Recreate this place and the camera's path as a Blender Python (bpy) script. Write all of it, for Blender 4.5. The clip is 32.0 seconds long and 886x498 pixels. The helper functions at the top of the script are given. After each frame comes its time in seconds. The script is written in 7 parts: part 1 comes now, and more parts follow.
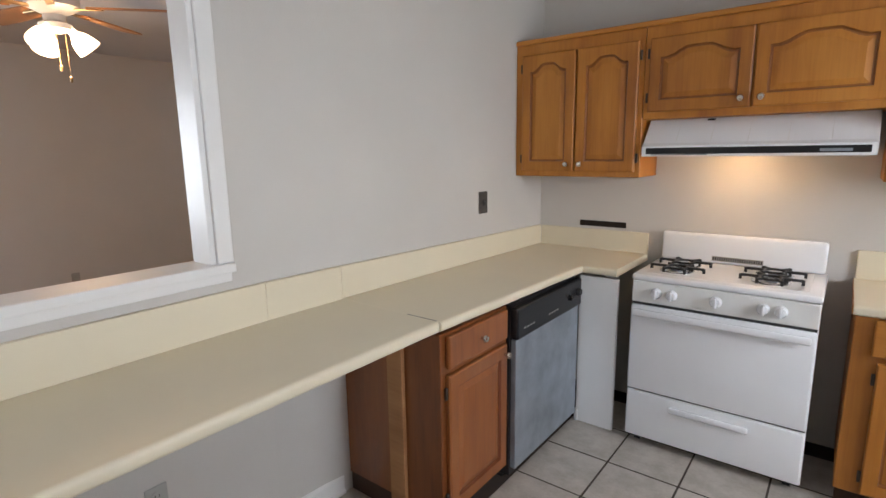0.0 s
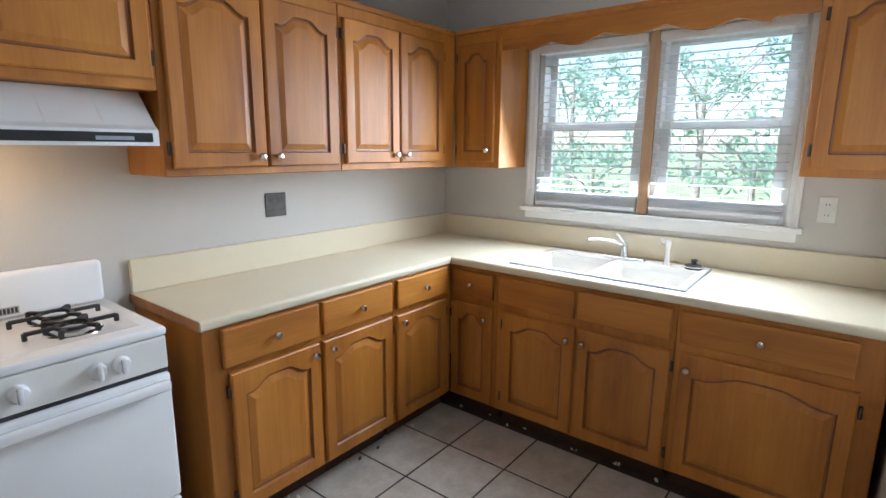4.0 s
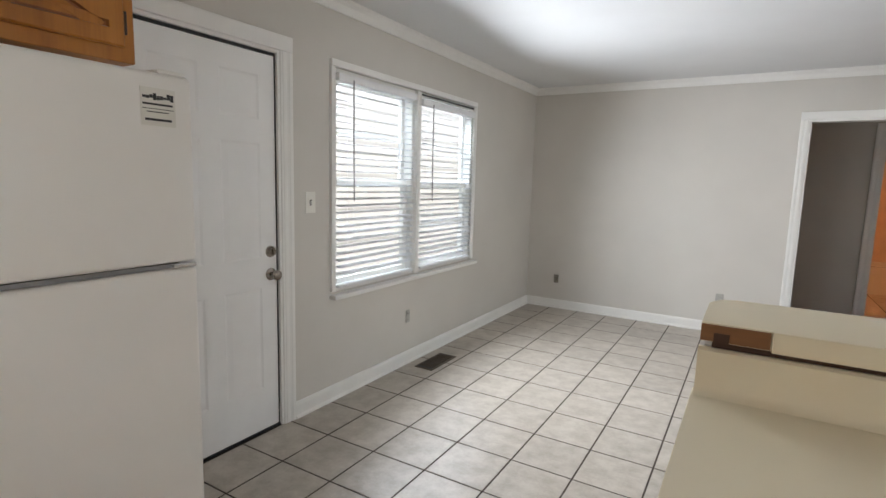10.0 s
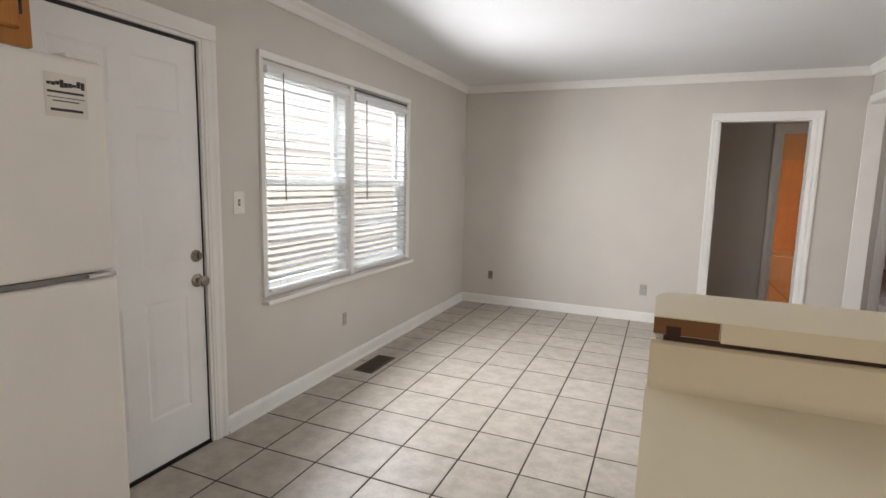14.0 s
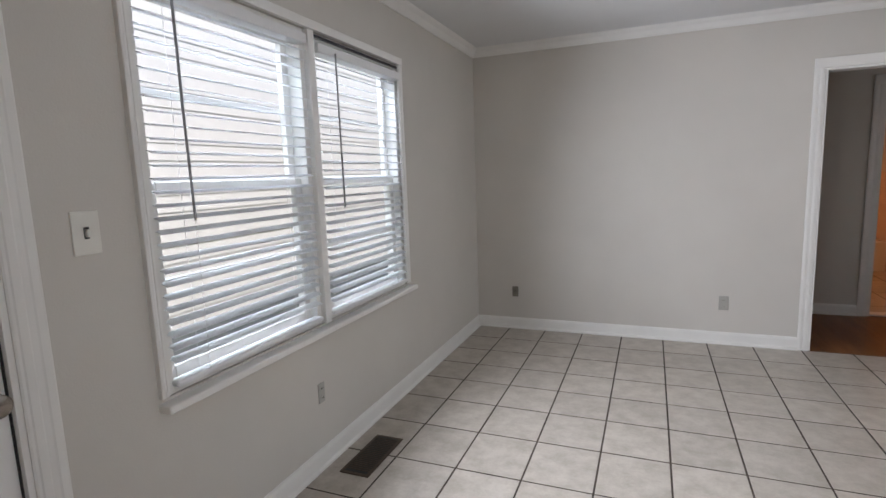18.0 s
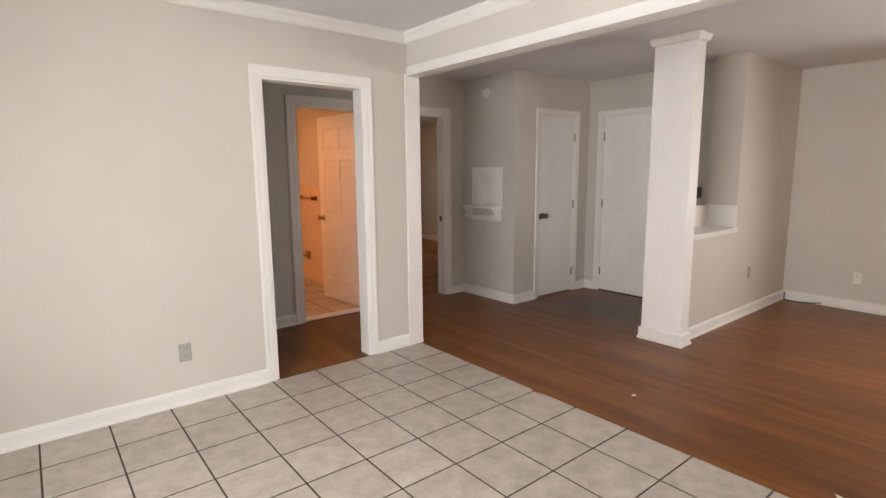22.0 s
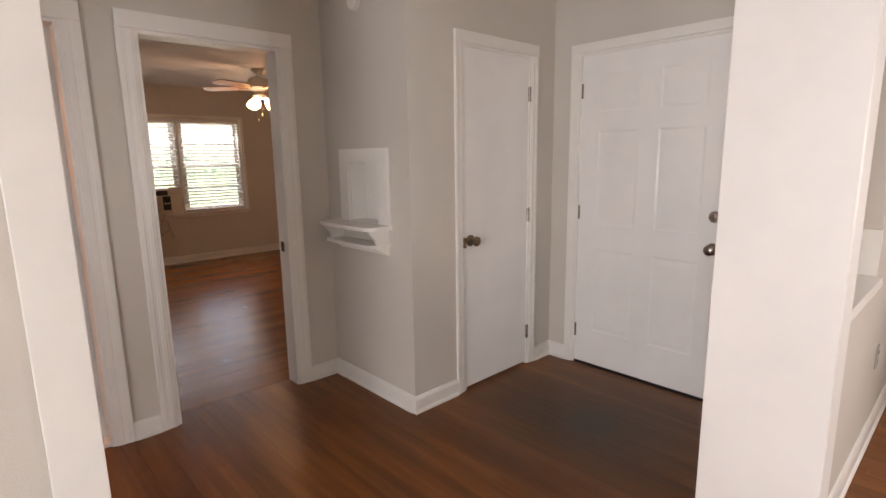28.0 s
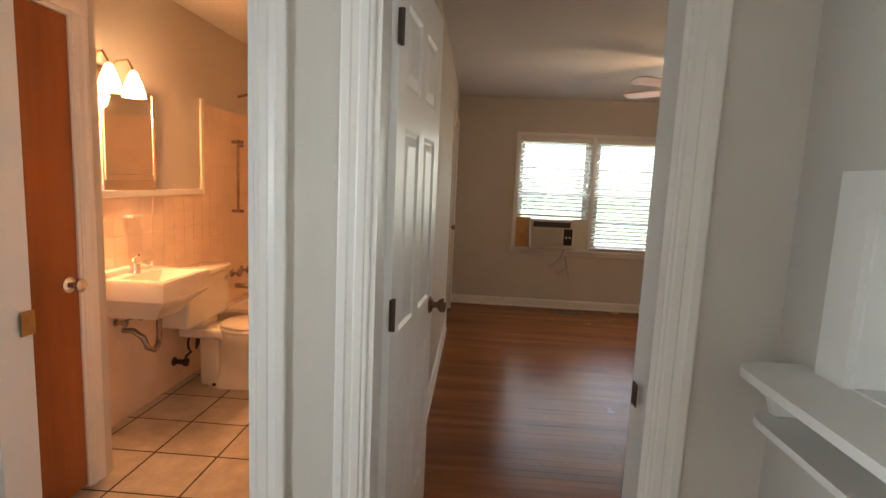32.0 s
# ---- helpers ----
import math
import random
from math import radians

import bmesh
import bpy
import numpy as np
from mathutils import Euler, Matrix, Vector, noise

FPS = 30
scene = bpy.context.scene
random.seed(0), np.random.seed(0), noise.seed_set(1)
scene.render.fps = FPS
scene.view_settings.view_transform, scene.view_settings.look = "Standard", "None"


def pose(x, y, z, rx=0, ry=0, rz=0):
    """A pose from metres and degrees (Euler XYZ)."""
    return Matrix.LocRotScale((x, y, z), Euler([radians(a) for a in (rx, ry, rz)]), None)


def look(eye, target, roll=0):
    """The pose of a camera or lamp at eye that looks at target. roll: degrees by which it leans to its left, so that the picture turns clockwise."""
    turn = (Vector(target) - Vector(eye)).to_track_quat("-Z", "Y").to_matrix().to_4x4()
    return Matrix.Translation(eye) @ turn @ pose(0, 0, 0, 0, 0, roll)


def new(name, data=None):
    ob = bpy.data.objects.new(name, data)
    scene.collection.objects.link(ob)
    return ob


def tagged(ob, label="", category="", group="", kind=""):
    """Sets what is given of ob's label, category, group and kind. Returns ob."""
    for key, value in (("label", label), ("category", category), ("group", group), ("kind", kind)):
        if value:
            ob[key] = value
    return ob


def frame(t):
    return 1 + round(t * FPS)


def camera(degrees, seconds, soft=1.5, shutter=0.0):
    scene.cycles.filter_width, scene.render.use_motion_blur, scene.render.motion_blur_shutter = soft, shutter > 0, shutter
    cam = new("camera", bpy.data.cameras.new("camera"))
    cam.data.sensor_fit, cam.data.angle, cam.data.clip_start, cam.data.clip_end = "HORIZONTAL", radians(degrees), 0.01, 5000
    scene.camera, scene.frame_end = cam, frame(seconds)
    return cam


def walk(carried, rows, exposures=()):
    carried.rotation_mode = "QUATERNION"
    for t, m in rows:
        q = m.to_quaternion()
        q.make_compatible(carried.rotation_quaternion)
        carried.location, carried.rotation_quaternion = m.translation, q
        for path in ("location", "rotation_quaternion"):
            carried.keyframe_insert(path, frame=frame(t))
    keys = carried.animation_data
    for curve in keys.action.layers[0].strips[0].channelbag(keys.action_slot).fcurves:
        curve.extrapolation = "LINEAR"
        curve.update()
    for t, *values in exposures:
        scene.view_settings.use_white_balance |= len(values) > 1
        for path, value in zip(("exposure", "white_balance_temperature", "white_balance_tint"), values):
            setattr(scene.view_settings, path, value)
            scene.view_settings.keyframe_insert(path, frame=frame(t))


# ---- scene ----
cam = camera(81.2, 32.0)
# seconds, eye, target, roll
PATH = [
    (0, (0.377, 0.256, 1.501), (-0.833, 1.805, 1.131), -0.9),
    (0.5, (0.243, 0.408, 1.477), (-0.664, 2.143, 1.07), -0.6),
    (1, (0.081, 0.563, 1.48), (-0.459, 2.448, 1.083), -0.0),
    (1.5, (-0.151, 0.651, 1.49), (-0.275, 2.599, 1.056), 0.7),
    (2, (-0.336, 0.74, 1.491), (-0.167, 2.699, 1.126), 1.3),
    (2.5, (-0.374, 0.897, 1.489), (0.028, 2.827, 1.148), 0.3),
    (3, (-0.362, 1.008, 1.476), (0.429, 2.813, 1.135), -0.6),
    (3.5, (-0.37, 1.072, 1.484), (0.856, 2.605, 1.102), 0.2),
    (4, (-0.35, 1.123, 1.463), (1.196, 2.331, 1.079), 0.5),
    (4.5, (-0.315, 1.123, 1.449), (1.379, 2.084, 0.994), 0.5),
    (6.5, (-0.329, 1.179, 1.398), (1.618, 1.471, 1.05), 0.8),
    (7, (-0.273, 1.149, 1.398), (1.701, 1.197, 1.078), -0.5),
    (7.5, (-0.199, 1.066, 1.407), (1.768, 0.928, 1.076), -1.0),
    (8, (-0.129, 0.983, 1.401), (1.812, 0.649, 1.052), -1.5),
    (8.5, (-0.06, 0.899, 1.4), (1.852, 0.435, 1.037), -0.3),
    (9, (0.064, 0.891, 1.398), (1.879, 0.12, 1.064), 0.2),
    (9.5, (0.221, 0.989, 1.42), (1.658, -0.371, 1.126), -0.6),
    (10, (0.242, 1.016, 1.442), (1.256, -0.687, 1.177), 1.6),
    (10.5, (0.219, 1.125, 1.432), (1.007, -0.698, 1.196), 1.5),
    (11, (0.194, 1.223, 1.442), (0.87, -0.637, 1.153), -0.2),
    (11.5, (0.237, 1.252, 1.44), (0.754, -0.66, 1.157), -0.5),
    (12, (0.229, 1.257, 1.444), (0.621, -0.684, 1.163), -0.2),
    (12.5, (0.186, 1.279, 1.447), (0.589, -0.661, 1.172), -0.3),
    (13, (0.133, 1.279, 1.441), (0.704, -0.618, 1.172), -0.1),
    (13.5, (0.226, 1.145, 1.432), (0.947, -0.699, 1.148), 0.8),
    (14, (0.327, 0.995, 1.439), (1.096, -0.832, 1.173), 1.3),
    (14.5, (0.386, 0.846, 1.426), (1.227, -0.956, 1.215), 0.3),
    (15, (0.367, 0.631, 1.45), (1.337, -1.103, 1.226), 0.5),
    (15.5, (0.422, 0.489, 1.411), (1.469, -1.204, 1.218), 0.5),
    (17.5, (0.898, -0.107, 1.438), (1.921, -1.792, 1.103), -1.4),
    (18, (1.0, -0.229, 1.416), (1.743, -2.064, 1.132), -2.0),
    (18.5, (1.253, -0.399, 1.422), (1.606, -2.347, 1.135), -2.3),
    (19, (1.444, -0.568, 1.43), (1.484, -2.543, 1.121), -3.0),
    (19.5, (1.414, -0.779, 1.391), (1.131, -2.733, 1.071), -3.7),
    (20, (1.433, -0.999, 1.411), (0.713, -2.841, 1.113), -2.5),
    (20.5, (1.539, -1.142, 1.468), (0.475, -2.798, 1.113), -2.1),
    (21, (1.542, -1.248, 1.447), (0.322, -2.796, 1.108), -0.9),
    (21.5, (1.372, -1.257, 1.446), (0.135, -2.794, 1.121), -0.9),
    (22, (1.138, -1.299, 1.452), (-0.103, -2.838, 1.151), -0.5),
    (22.5, (0.919, -1.421, 1.44), (-0.396, -2.894, 1.121), -0.2),
    (23, (0.709, -1.585, 1.443), (-0.672, -2.997, 1.13), 1.1),
    (23.5, (0.534, -1.626, 1.456), (-0.864, -3.023, 1.148), 0.5),
    (24, (0.266, -1.638, 1.472), (-1.099, -3.065, 1.155), 0.1),
    (24.5, (0.007, -1.792, 1.45), (-1.405, -3.18, 1.169), 0.4),
    (25, (-0.215, -1.979, 1.461), (-1.722, -3.266, 1.191), 0.7),
    (25.5, (-0.427, -2.087, 1.456), (-1.954, -3.35, 1.182), 0.2),
    (26, (-0.652, -2.187, 1.482), (-2.121, -3.511, 1.185), 0.9),
    (26.5, (-0.694, -2.456, 1.465), (-2.143, -3.795, 1.142), 0.7),
    (28.5, (-1.345, -3.177, 1.439), (-2.618, -4.683, 1.106), -1.0),
    (29, (-1.47, -3.394, 1.435), (-2.612, -5.017, 1.185), -0.5),
    (29.5, (-1.684, -3.594, 1.415), (-2.56, -5.37, 1.138), 1.3),
    (30, (-1.823, -3.814, 1.416), (-2.514, -5.675, 1.169), 1.9),
    (30.5, (-1.873, -4.054, 1.407), (-2.453, -5.95, 1.151), 1.6),
    (31, (-2.014, -4.292, 1.404), (-2.411, -6.236, 1.149), 0.7),
    (31.5, (-2.148, -4.471, 1.413), (-2.272, -6.452, 1.164), 1.9),
    (32, (-2.161, -4.649, 1.425), (-2.04, -6.629, 1.167), 2.6),
]
EXPOSURES = [(0.0, 1.20, 6300, 14), (1.0, 1.31, 6000, 13), (2.0, 1.35, 5950, 14), (3.3, 1.40, 5950, 15), (4.2, 1.16, 5750, 8), (7.0, 1.36, 6000, 10), (8.0, 1.20, 6000, 10), (9.2, 1.05, 6050, 10), (10.5, 1.10, 6900, 12),
             (14.0, 1.10, 7000, 14), (15.5, 1.06, 6500, 14), (17.5, 0.78, 6400, 15), (18.5, 0.60, 6700, 15), (19.0, 0.44, 7400, 17), (19.5, 1.02, 7600, 17), (20.0, 1.36, 7550, 17), (21.0, 1.38, 7300, 16), (23.0, 1.50, 7600, 20),
             (26.0, 1.62, 7600, 21), (29.0, 1.74, 7500, 20), (30.0, 1.76, 7500, 19), (31.0, 1.86, 7100, 13), (31.5, 1.96, 6750, 8), (32.0, 2.10, 6600, 4)]
walk(cam, [(t, look(eye, to, roll)) for t, eye, to, roll in PATH], EXPOSURES)

# ---- world, sun and window light ----
world = bpy.data.worlds.new("sky")
scene.world = world
world.use_nodes = True
wn, wl = world.node_tree.nodes, world.node_tree.links
sky = wn.new("ShaderNodeTexSky")
sky.sky_type, sky.sun_disc = "NISHITA", False
sky.sun_elevation, sky.sun_rotation = radians(56), radians(292)
wl.new(sky.outputs[0], wn["Background"].inputs[0])
wn["Background"].inputs[1].default_value = 0.15
sun = new("sun", bpy.data.lights.new("sun", "SUN"))
sun.data.energy, sun.data.angle, sun.data.color = 4.8, radians(0.5), (1.0, 0.95, 0.87)
sun.matrix_basis = look((0, 0, 0), (math.sin(radians(112)) * math.cos(radians(56)), math.cos(radians(112)) * math.cos(radians(56)), -math.sin(radians(56))))


def sky_panel(name, eye, target, w, h, watts, color=(0.87, 0.94, 1.0)):
    """An added area lamp that stands in for sky light at a window."""
    ob = new(name, bpy.data.lights.new(name, "AREA"))
    ob.data.shape, ob.data.size, ob.data.size_y, ob.data.energy, ob.data.color = "RECTANGLE", w, h, watts, color
    ob.data.spread = radians(150)
    ob.matrix_basis = look(eye, target)
    return ob


def bulb(name, place, watts, color, radius=0.05):
    ob = new(name, bpy.data.lights.new(name, "POINT"))
    ob.data.energy, ob.data.color, ob.data.shadow_soft_size = watts, color, radius
    ob.location = place
    return ob


sky_panel("kitchen_window_light", (2.33, 1.985, 1.56), (1.0, 1.985, 0.86), 1.25, 0.88, 17)
sky_panel("dining_window_light", (2.30, -2.32, 1.41), (1.0, -2.40, 1.22), 1.78, 1.34, 33, (0.85, 0.92, 1.0))
sky_panel("bedroom_window_light", (-3.48, -10.45, 1.36), (-3.48, -8.0, 0.5), 1.7, 1.25, 1.5, (1.0, 0.93, 0.84))
sky_panel("living_window_light", (-5.22, -0.4, 1.4), (-3.0, -0.6, 0.9), 2.1, 1.3, 30)
# Helper lamps added outside under the eaves to brighten the blind slats.
sky_panel("dining_slat_light", (3.05, -2.32, 2.52), (2.45, -2.32, 1.3), 1.90, 0.45, 25, (0.76, 0.88, 1.0))
sky_panel("kitchen_slat_light", (3.05, 1.985, 2.52), (2.45, 1.985, 1.4), 1.35, 0.45, 8, (0.78, 0.9, 1.0))
sky_panel("bedroom_slat_light", (-3.48, -11.35, 2.50), (-3.48, -10.70, 1.3), 1.7, 0.45, 11, (0.95, 0.97, 1.0))
bulb("bath_lamp_a", (-0.36, -7.115, 1.775), 7.3, (1.0, 0.42, 0.165), 0.05)
bulb("bath_lamp_b", (-0.36, -7.295, 1.775), 7.3, (1.0, 0.42, 0.165), 0.05)
bulb("bedroom_fan_lamp", (-3.80, -8.80, 1.95), 3.3, (1.0, 0.60, 0.36), 0.08)
bulb("living_fan_lamp", (-2.95, 1.28, 2.02), 8.0, (1.0, 0.62, 0.34), 0.08)
bulb("hood_lamp", (-0.06, 3.10, 1.452), 1.0, (1.0, 0.60, 0.27), 0.03)

# ---- materials ----
def node_mat(name):
    m = bpy.data.materials.new(name)
    m.use_nodes = True
    nt = m.node_tree
    return m, nt.nodes, nt.links, nt.nodes["Principled BSDF"]


def math_node(nodes, links, op, a, b):
    n = nodes.new("ShaderNodeMath")
    n.operation = op
    for i, v in enumerate((a, b)):
        if isinstance(v, (int, float)):
            n.inputs[i].default_value = v
        else:
            links.new(v, n.inputs[i])
    return n.outputs[0]


def ramp(nodes, links, fac, stops):
    n = nodes.new("ShaderNodeValToRGB")
    el = n.color_ramp.elements
    while len(el) < len(stops):
        el.new(0.5)
    for e, (p, c) in zip(el, stops):
        e.position, e.color = p, (*c, 1)
    links.new(fac, n.inputs[0])
    return n.outputs[0]


def noise_tex(nodes, links, vec, scale, detail=3.0, rough=0.55):
    n = nodes.new("ShaderNodeTexNoise")
    n.inputs["Scale"].default_value, n.inputs["Detail"].default_value, n.inputs["Roughness"].default_value = scale, detail, rough
    links.new(vec, n.inputs["Vector"])
    return n.outputs[0]


def mixed(nodes, links, fac, a, b, blend="MIX"):
    n = nodes.new("ShaderNodeMix")
    n.data_type, n.blend_type = "RGBA", blend
    for sock, v in ((n.inputs[0], fac), (n.inputs[6], a), (n.inputs[7], b)):
        if isinstance(v, (int, float)):
            sock.default_value = v
        elif isinstance(v, tuple):
            sock.default_value = (*v, 1)
        else:
            links.new(v, sock)
    return n.outputs[2]


def bump(nodes, links, height, bsdf, strength, distance):
    n = nodes.new("ShaderNodeBump")
    n.inputs["Strength"].default_value, n.inputs["Distance"].default_value = strength, distance
    links.new(height, n.inputs["Height"])
    links.new(n.outputs[0], bsdf.inputs["Normal"])


def mapped(nodes, links, scale=(1, 1, 1), random_shift=0.0, coords="Object"):
    tc = nodes.new("ShaderNodeTexCoord")
    mp = nodes.new("ShaderNodeMapping")
    mp.inputs["Scale"].default_value = scale
    links.new(tc.outputs[coords], mp.inputs["Vector"])
    if random_shift:
        oi = nodes.new("ShaderNodeObjectInfo")
        sh = math_node(nodes, links, "MULTIPLY", oi.outputs["Random"], random_shift)
        cb = nodes.new("ShaderNodeCombineXYZ")
        for i in range(3):
            links.new(sh, cb.inputs[i])
        links.new(cb.outputs[0], mp.inputs["Location"])
    return mp.outputs[0]


def plain(name, color, rough=0.5, metal=0.0, vary=0.06, scale=6.0, bump_h=0.0, bump_scale=120.0, spec=None, coat=0.0):
    """A painted or moulded surface: base colour with slow stains, fine grain in gloss and relief."""
    m, nodes, links, b = node_mat(name)
    v = mapped(nodes, links)
    slow, fine = noise_tex(nodes, links, v, scale, 4), noise_tex(nodes, links, v, bump_scale, 2)
    dark = tuple(c * (1 - vary) for c in color)
    light = tuple(min(1, c * (1 + vary)) for c in color)
    links.new(ramp(nodes, links, slow, [(0.3, dark), (0.7, light)]), b.inputs["Base Color"])
    r = nodes.new("ShaderNodeMapRange")
    r.inputs[3].default_value, r.inputs[4].default_value = max(0.02, rough - 0.07), min(1, rough + 0.07)
    links.new(slow, r.inputs[0])
    links.new(r.outputs[0], b.inputs["Roughness"])
    b.inputs["Metallic"].default_value = metal
    if spec is not None:
        b.inputs["Specular IOR Level"].default_value = spec
    if coat:
        b.inputs["Coat Weight"].default_value, b.inputs["Coat Roughness"].default_value = coat, 0.12
    if bump_h:
        bump(nodes, links, fine, b, 0.5, bump_h)
    return m


def wood(name, dark, mid, light, along="Z", rough=0.38, grain=1.0, coat=0.15, random_shift=9.0, spread=0.25):
    """Stained oak with grain that runs along one axis of the object; each piece has its own cut and tone."""
    m, nodes, links, b = node_mat(name)
    s = [5.0 * grain] * 3
    s["XYZ".index(along)] = 0.9 * grain
    v = mapped(nodes, links, s, random_shift)
    warp = noise_tex(nodes, links, v, 1.2, 4, 0.6)
    s2 = [90.0 * grain] * 3
    s2["XYZ".index(along)] = 3.0 * grain
    v2 = mapped(nodes, links, s2, random_shift)
    pores = noise_tex(nodes, links, v2, 1.0, 2, 0.7)
    col = ramp(nodes, links, warp, [(0.28, dark), (0.5, mid), (0.74, light)])
    col = mixed(nodes, links, 0.13, col, ramp(nodes, links, pores, [(0.35, dark), (0.6, light)]))
    oi = nodes.new("ShaderNodeObjectInfo")
    tone = nodes.new("ShaderNodeMapRange")
    tone.inputs[3].default_value, tone.inputs[4].default_value = 1 - spread, 1 + spread
    links.new(oi.outputs["Random"], tone.inputs[0])
    hs = nodes.new("ShaderNodeHueSaturation")
    links.new(tone.outputs[0], hs.inputs["Value"])
    links.new(col, hs.inputs["Color"])
    links.new(hs.outputs[0], b.inputs["Base Color"])
    r = nodes.new("ShaderNodeMapRange")
    r.inputs[3].default_value, r.inputs[4].default_value = rough - 0.08, rough + 0.12
    links.new(pores, r.inputs[0])
    links.new(r.outputs[0], b.inputs["Roughness"])
    b.inputs["Coat Weight"].default_value, b.inputs["Coat Roughness"].default_value = coat, 0.2
    bump(nodes, links, pores, b, 0.12, 0.0004)
    return m


def plank_mat(name, dark, mid, light, along, worn=None, gloss=(0.28, 0.35)):
    """Worn strip-oak flooring: tone by plank, grain along it, scuffed gloss, and a grey worn patch at one place."""
    m, nodes, links, b = node_mat(name)
    s = [42.0] * 3
    s["XYZ".index(along)] = 1.6
    geo = nodes.new("ShaderNodeNewGeometry")
    pos = nodes.new("ShaderNodeMapping")
    pos.inputs["Scale"].default_value = s
    links.new(geo.outputs["Position"], pos.inputs["Vector"])
    grain = noise_tex(nodes, links, pos.outputs[0], 1.0, 4, 0.65)
    oi = nodes.new("ShaderNodeObjectInfo")
    rnd = math_node(nodes, links, "FRACT", math_node(nodes, links, "ADD", geo.outputs["Random Per Island"], oi.outputs["Random"]), 0)
    s2 = [7.0] * 3
    s2["XYZ".index(along)] = 0.7
    pos2 = nodes.new("ShaderNodeMapping")
    pos2.inputs["Scale"].default_value = s2
    links.new(geo.outputs["Position"], pos2.inputs["Vector"])
    big = noise_tex(nodes, links, pos2.outputs[0], 1.0, 4, 0.6)
    wear = noise_tex(nodes, links, geo.outputs["Position"], 2.2, 5, 0.65)
    base = ramp(nodes, links, rnd, [(0.0, dark), (0.3, mid), (0.8, mid), (1.0, light)])
    base = mixed(nodes, links, 0.35, base, ramp(nodes, links, grain, [(0.3, dark), (0.68, light)]))
    base = mixed(nodes, links, 0.5, base, ramp(nodes, links, big, [(0.34, dark), (0.5, mid), (0.66, light)]))
    if worn:
        d = nodes.new("ShaderNodeVectorMath")
        d.operation = "DISTANCE"
        links.new(geo.outputs["Position"], d.inputs[0])
        d.inputs[1].default_value = (*worn, 0)
        ring = nodes.new("ShaderNodeMapRange")
        ring.inputs[1].default_value, ring.inputs[2].default_value, ring.inputs[3].default_value, ring.inputs[4].default_value = 0.3, 1.05, 0.95, 0.0
        links.new(math_node(nodes, links, "ADD", d.outputs["Value"], math_node(nodes, links, "MULTIPLY", wear, 0.5)), ring.inputs[0])
        base = mixed(nodes, links, ring.outputs[0], base, (0.058, 0.041, 0.030))
    links.new(base, b.inputs["Base Color"])
    b.inputs["Specular IOR Level"].default_value = 0.26
    r = nodes.new("ShaderNodeMapRange")
    r.inputs[1].default_value, r.inputs[2].default_value = 0.3, 0.7
    r.inputs[3].default_value, r.inputs[4].default_value = gloss
    links.new(wear, r.inputs[0])
    links.new(r.outputs[0], b.inputs["Roughness"])
    relief = math_node(nodes, links, "ADD", math_node(nodes, links, "MULTIPLY", grain, 0.25), math_node(nodes, links, "ADD", big, math_node(nodes, links, "MULTIPLY", rnd, 0.5)))
    bump(nodes, links, relief, b, 0.26, 0.0016)
    return m


def tile_mat(name, low, high, rough=0.3, mottle=9.0, spread=(0.93, 1.05)):
    """Glazed ceramic: cloudy mottling, its own shade for each tile."""
    m, nodes, links, b = node_mat(name)
    geo = nodes.new("ShaderNodeNewGeometry")
    cloud = noise_tex(nodes, links, geo.outputs["Position"], mottle, 5, 0.65)
    speck = noise_tex(nodes, links, geo.outputs["Position"], 70, 2)
    col = ramp(nodes, links, cloud, [(0.36, low), (0.64, high)])
    oi = nodes.new("ShaderNodeObjectInfo")
    rnd = math_node(nodes, links, "FRACT", math_node(nodes, links, "ADD", geo.outputs["Random Per Island"], oi.outputs["Random"]), 0)
    tone = nodes.new("ShaderNodeMapRange")
    tone.inputs[3].default_value, tone.inputs[4].default_value = spread
    links.new(rnd, tone.inputs[0])
    hs = nodes.new("ShaderNodeHueSaturation")
    links.new(tone.outputs[0], hs.inputs["Value"])
    links.new(mixed(nodes, links, 0.12, col, ramp(nodes, links, speck, [(0.4, low), (0.6, high)])), hs.inputs["Color"])
    links.new(hs.outputs[0], b.inputs["Base Color"])
    r = nodes.new("ShaderNodeMapRange")
    r.inputs[3].default_value, r.inputs[4].default_value = rough - 0.08, rough + 0.15
    links.new(cloud, r.inputs[0])
    links.new(r.outputs[0], b.inputs["Roughness"])
    bump(nodes, links, cloud, b, 0.15, 0.001)
    return m


def glow(name, color, strength):
    m, nodes, links, b = node_mat(name)
    b.inputs["Base Color"].default_value = (0.9, 0.9, 0.88, 1)
    b.inputs["Emission Color"].default_value = (*color, 1)
    b.inputs["Emission Strength"].default_value = strength
    return m


def glass_mat(name):
    m, nodes, links, b = node_mat(name)
    b.inputs["Base Color"].default_value = (1, 1, 1, 1)
    b.inputs["Roughness"].default_value, b.inputs["IOR"].default_value = 0.0, 1.08
    b.inputs["Transmission Weight"].default_value = 1.0
    return m


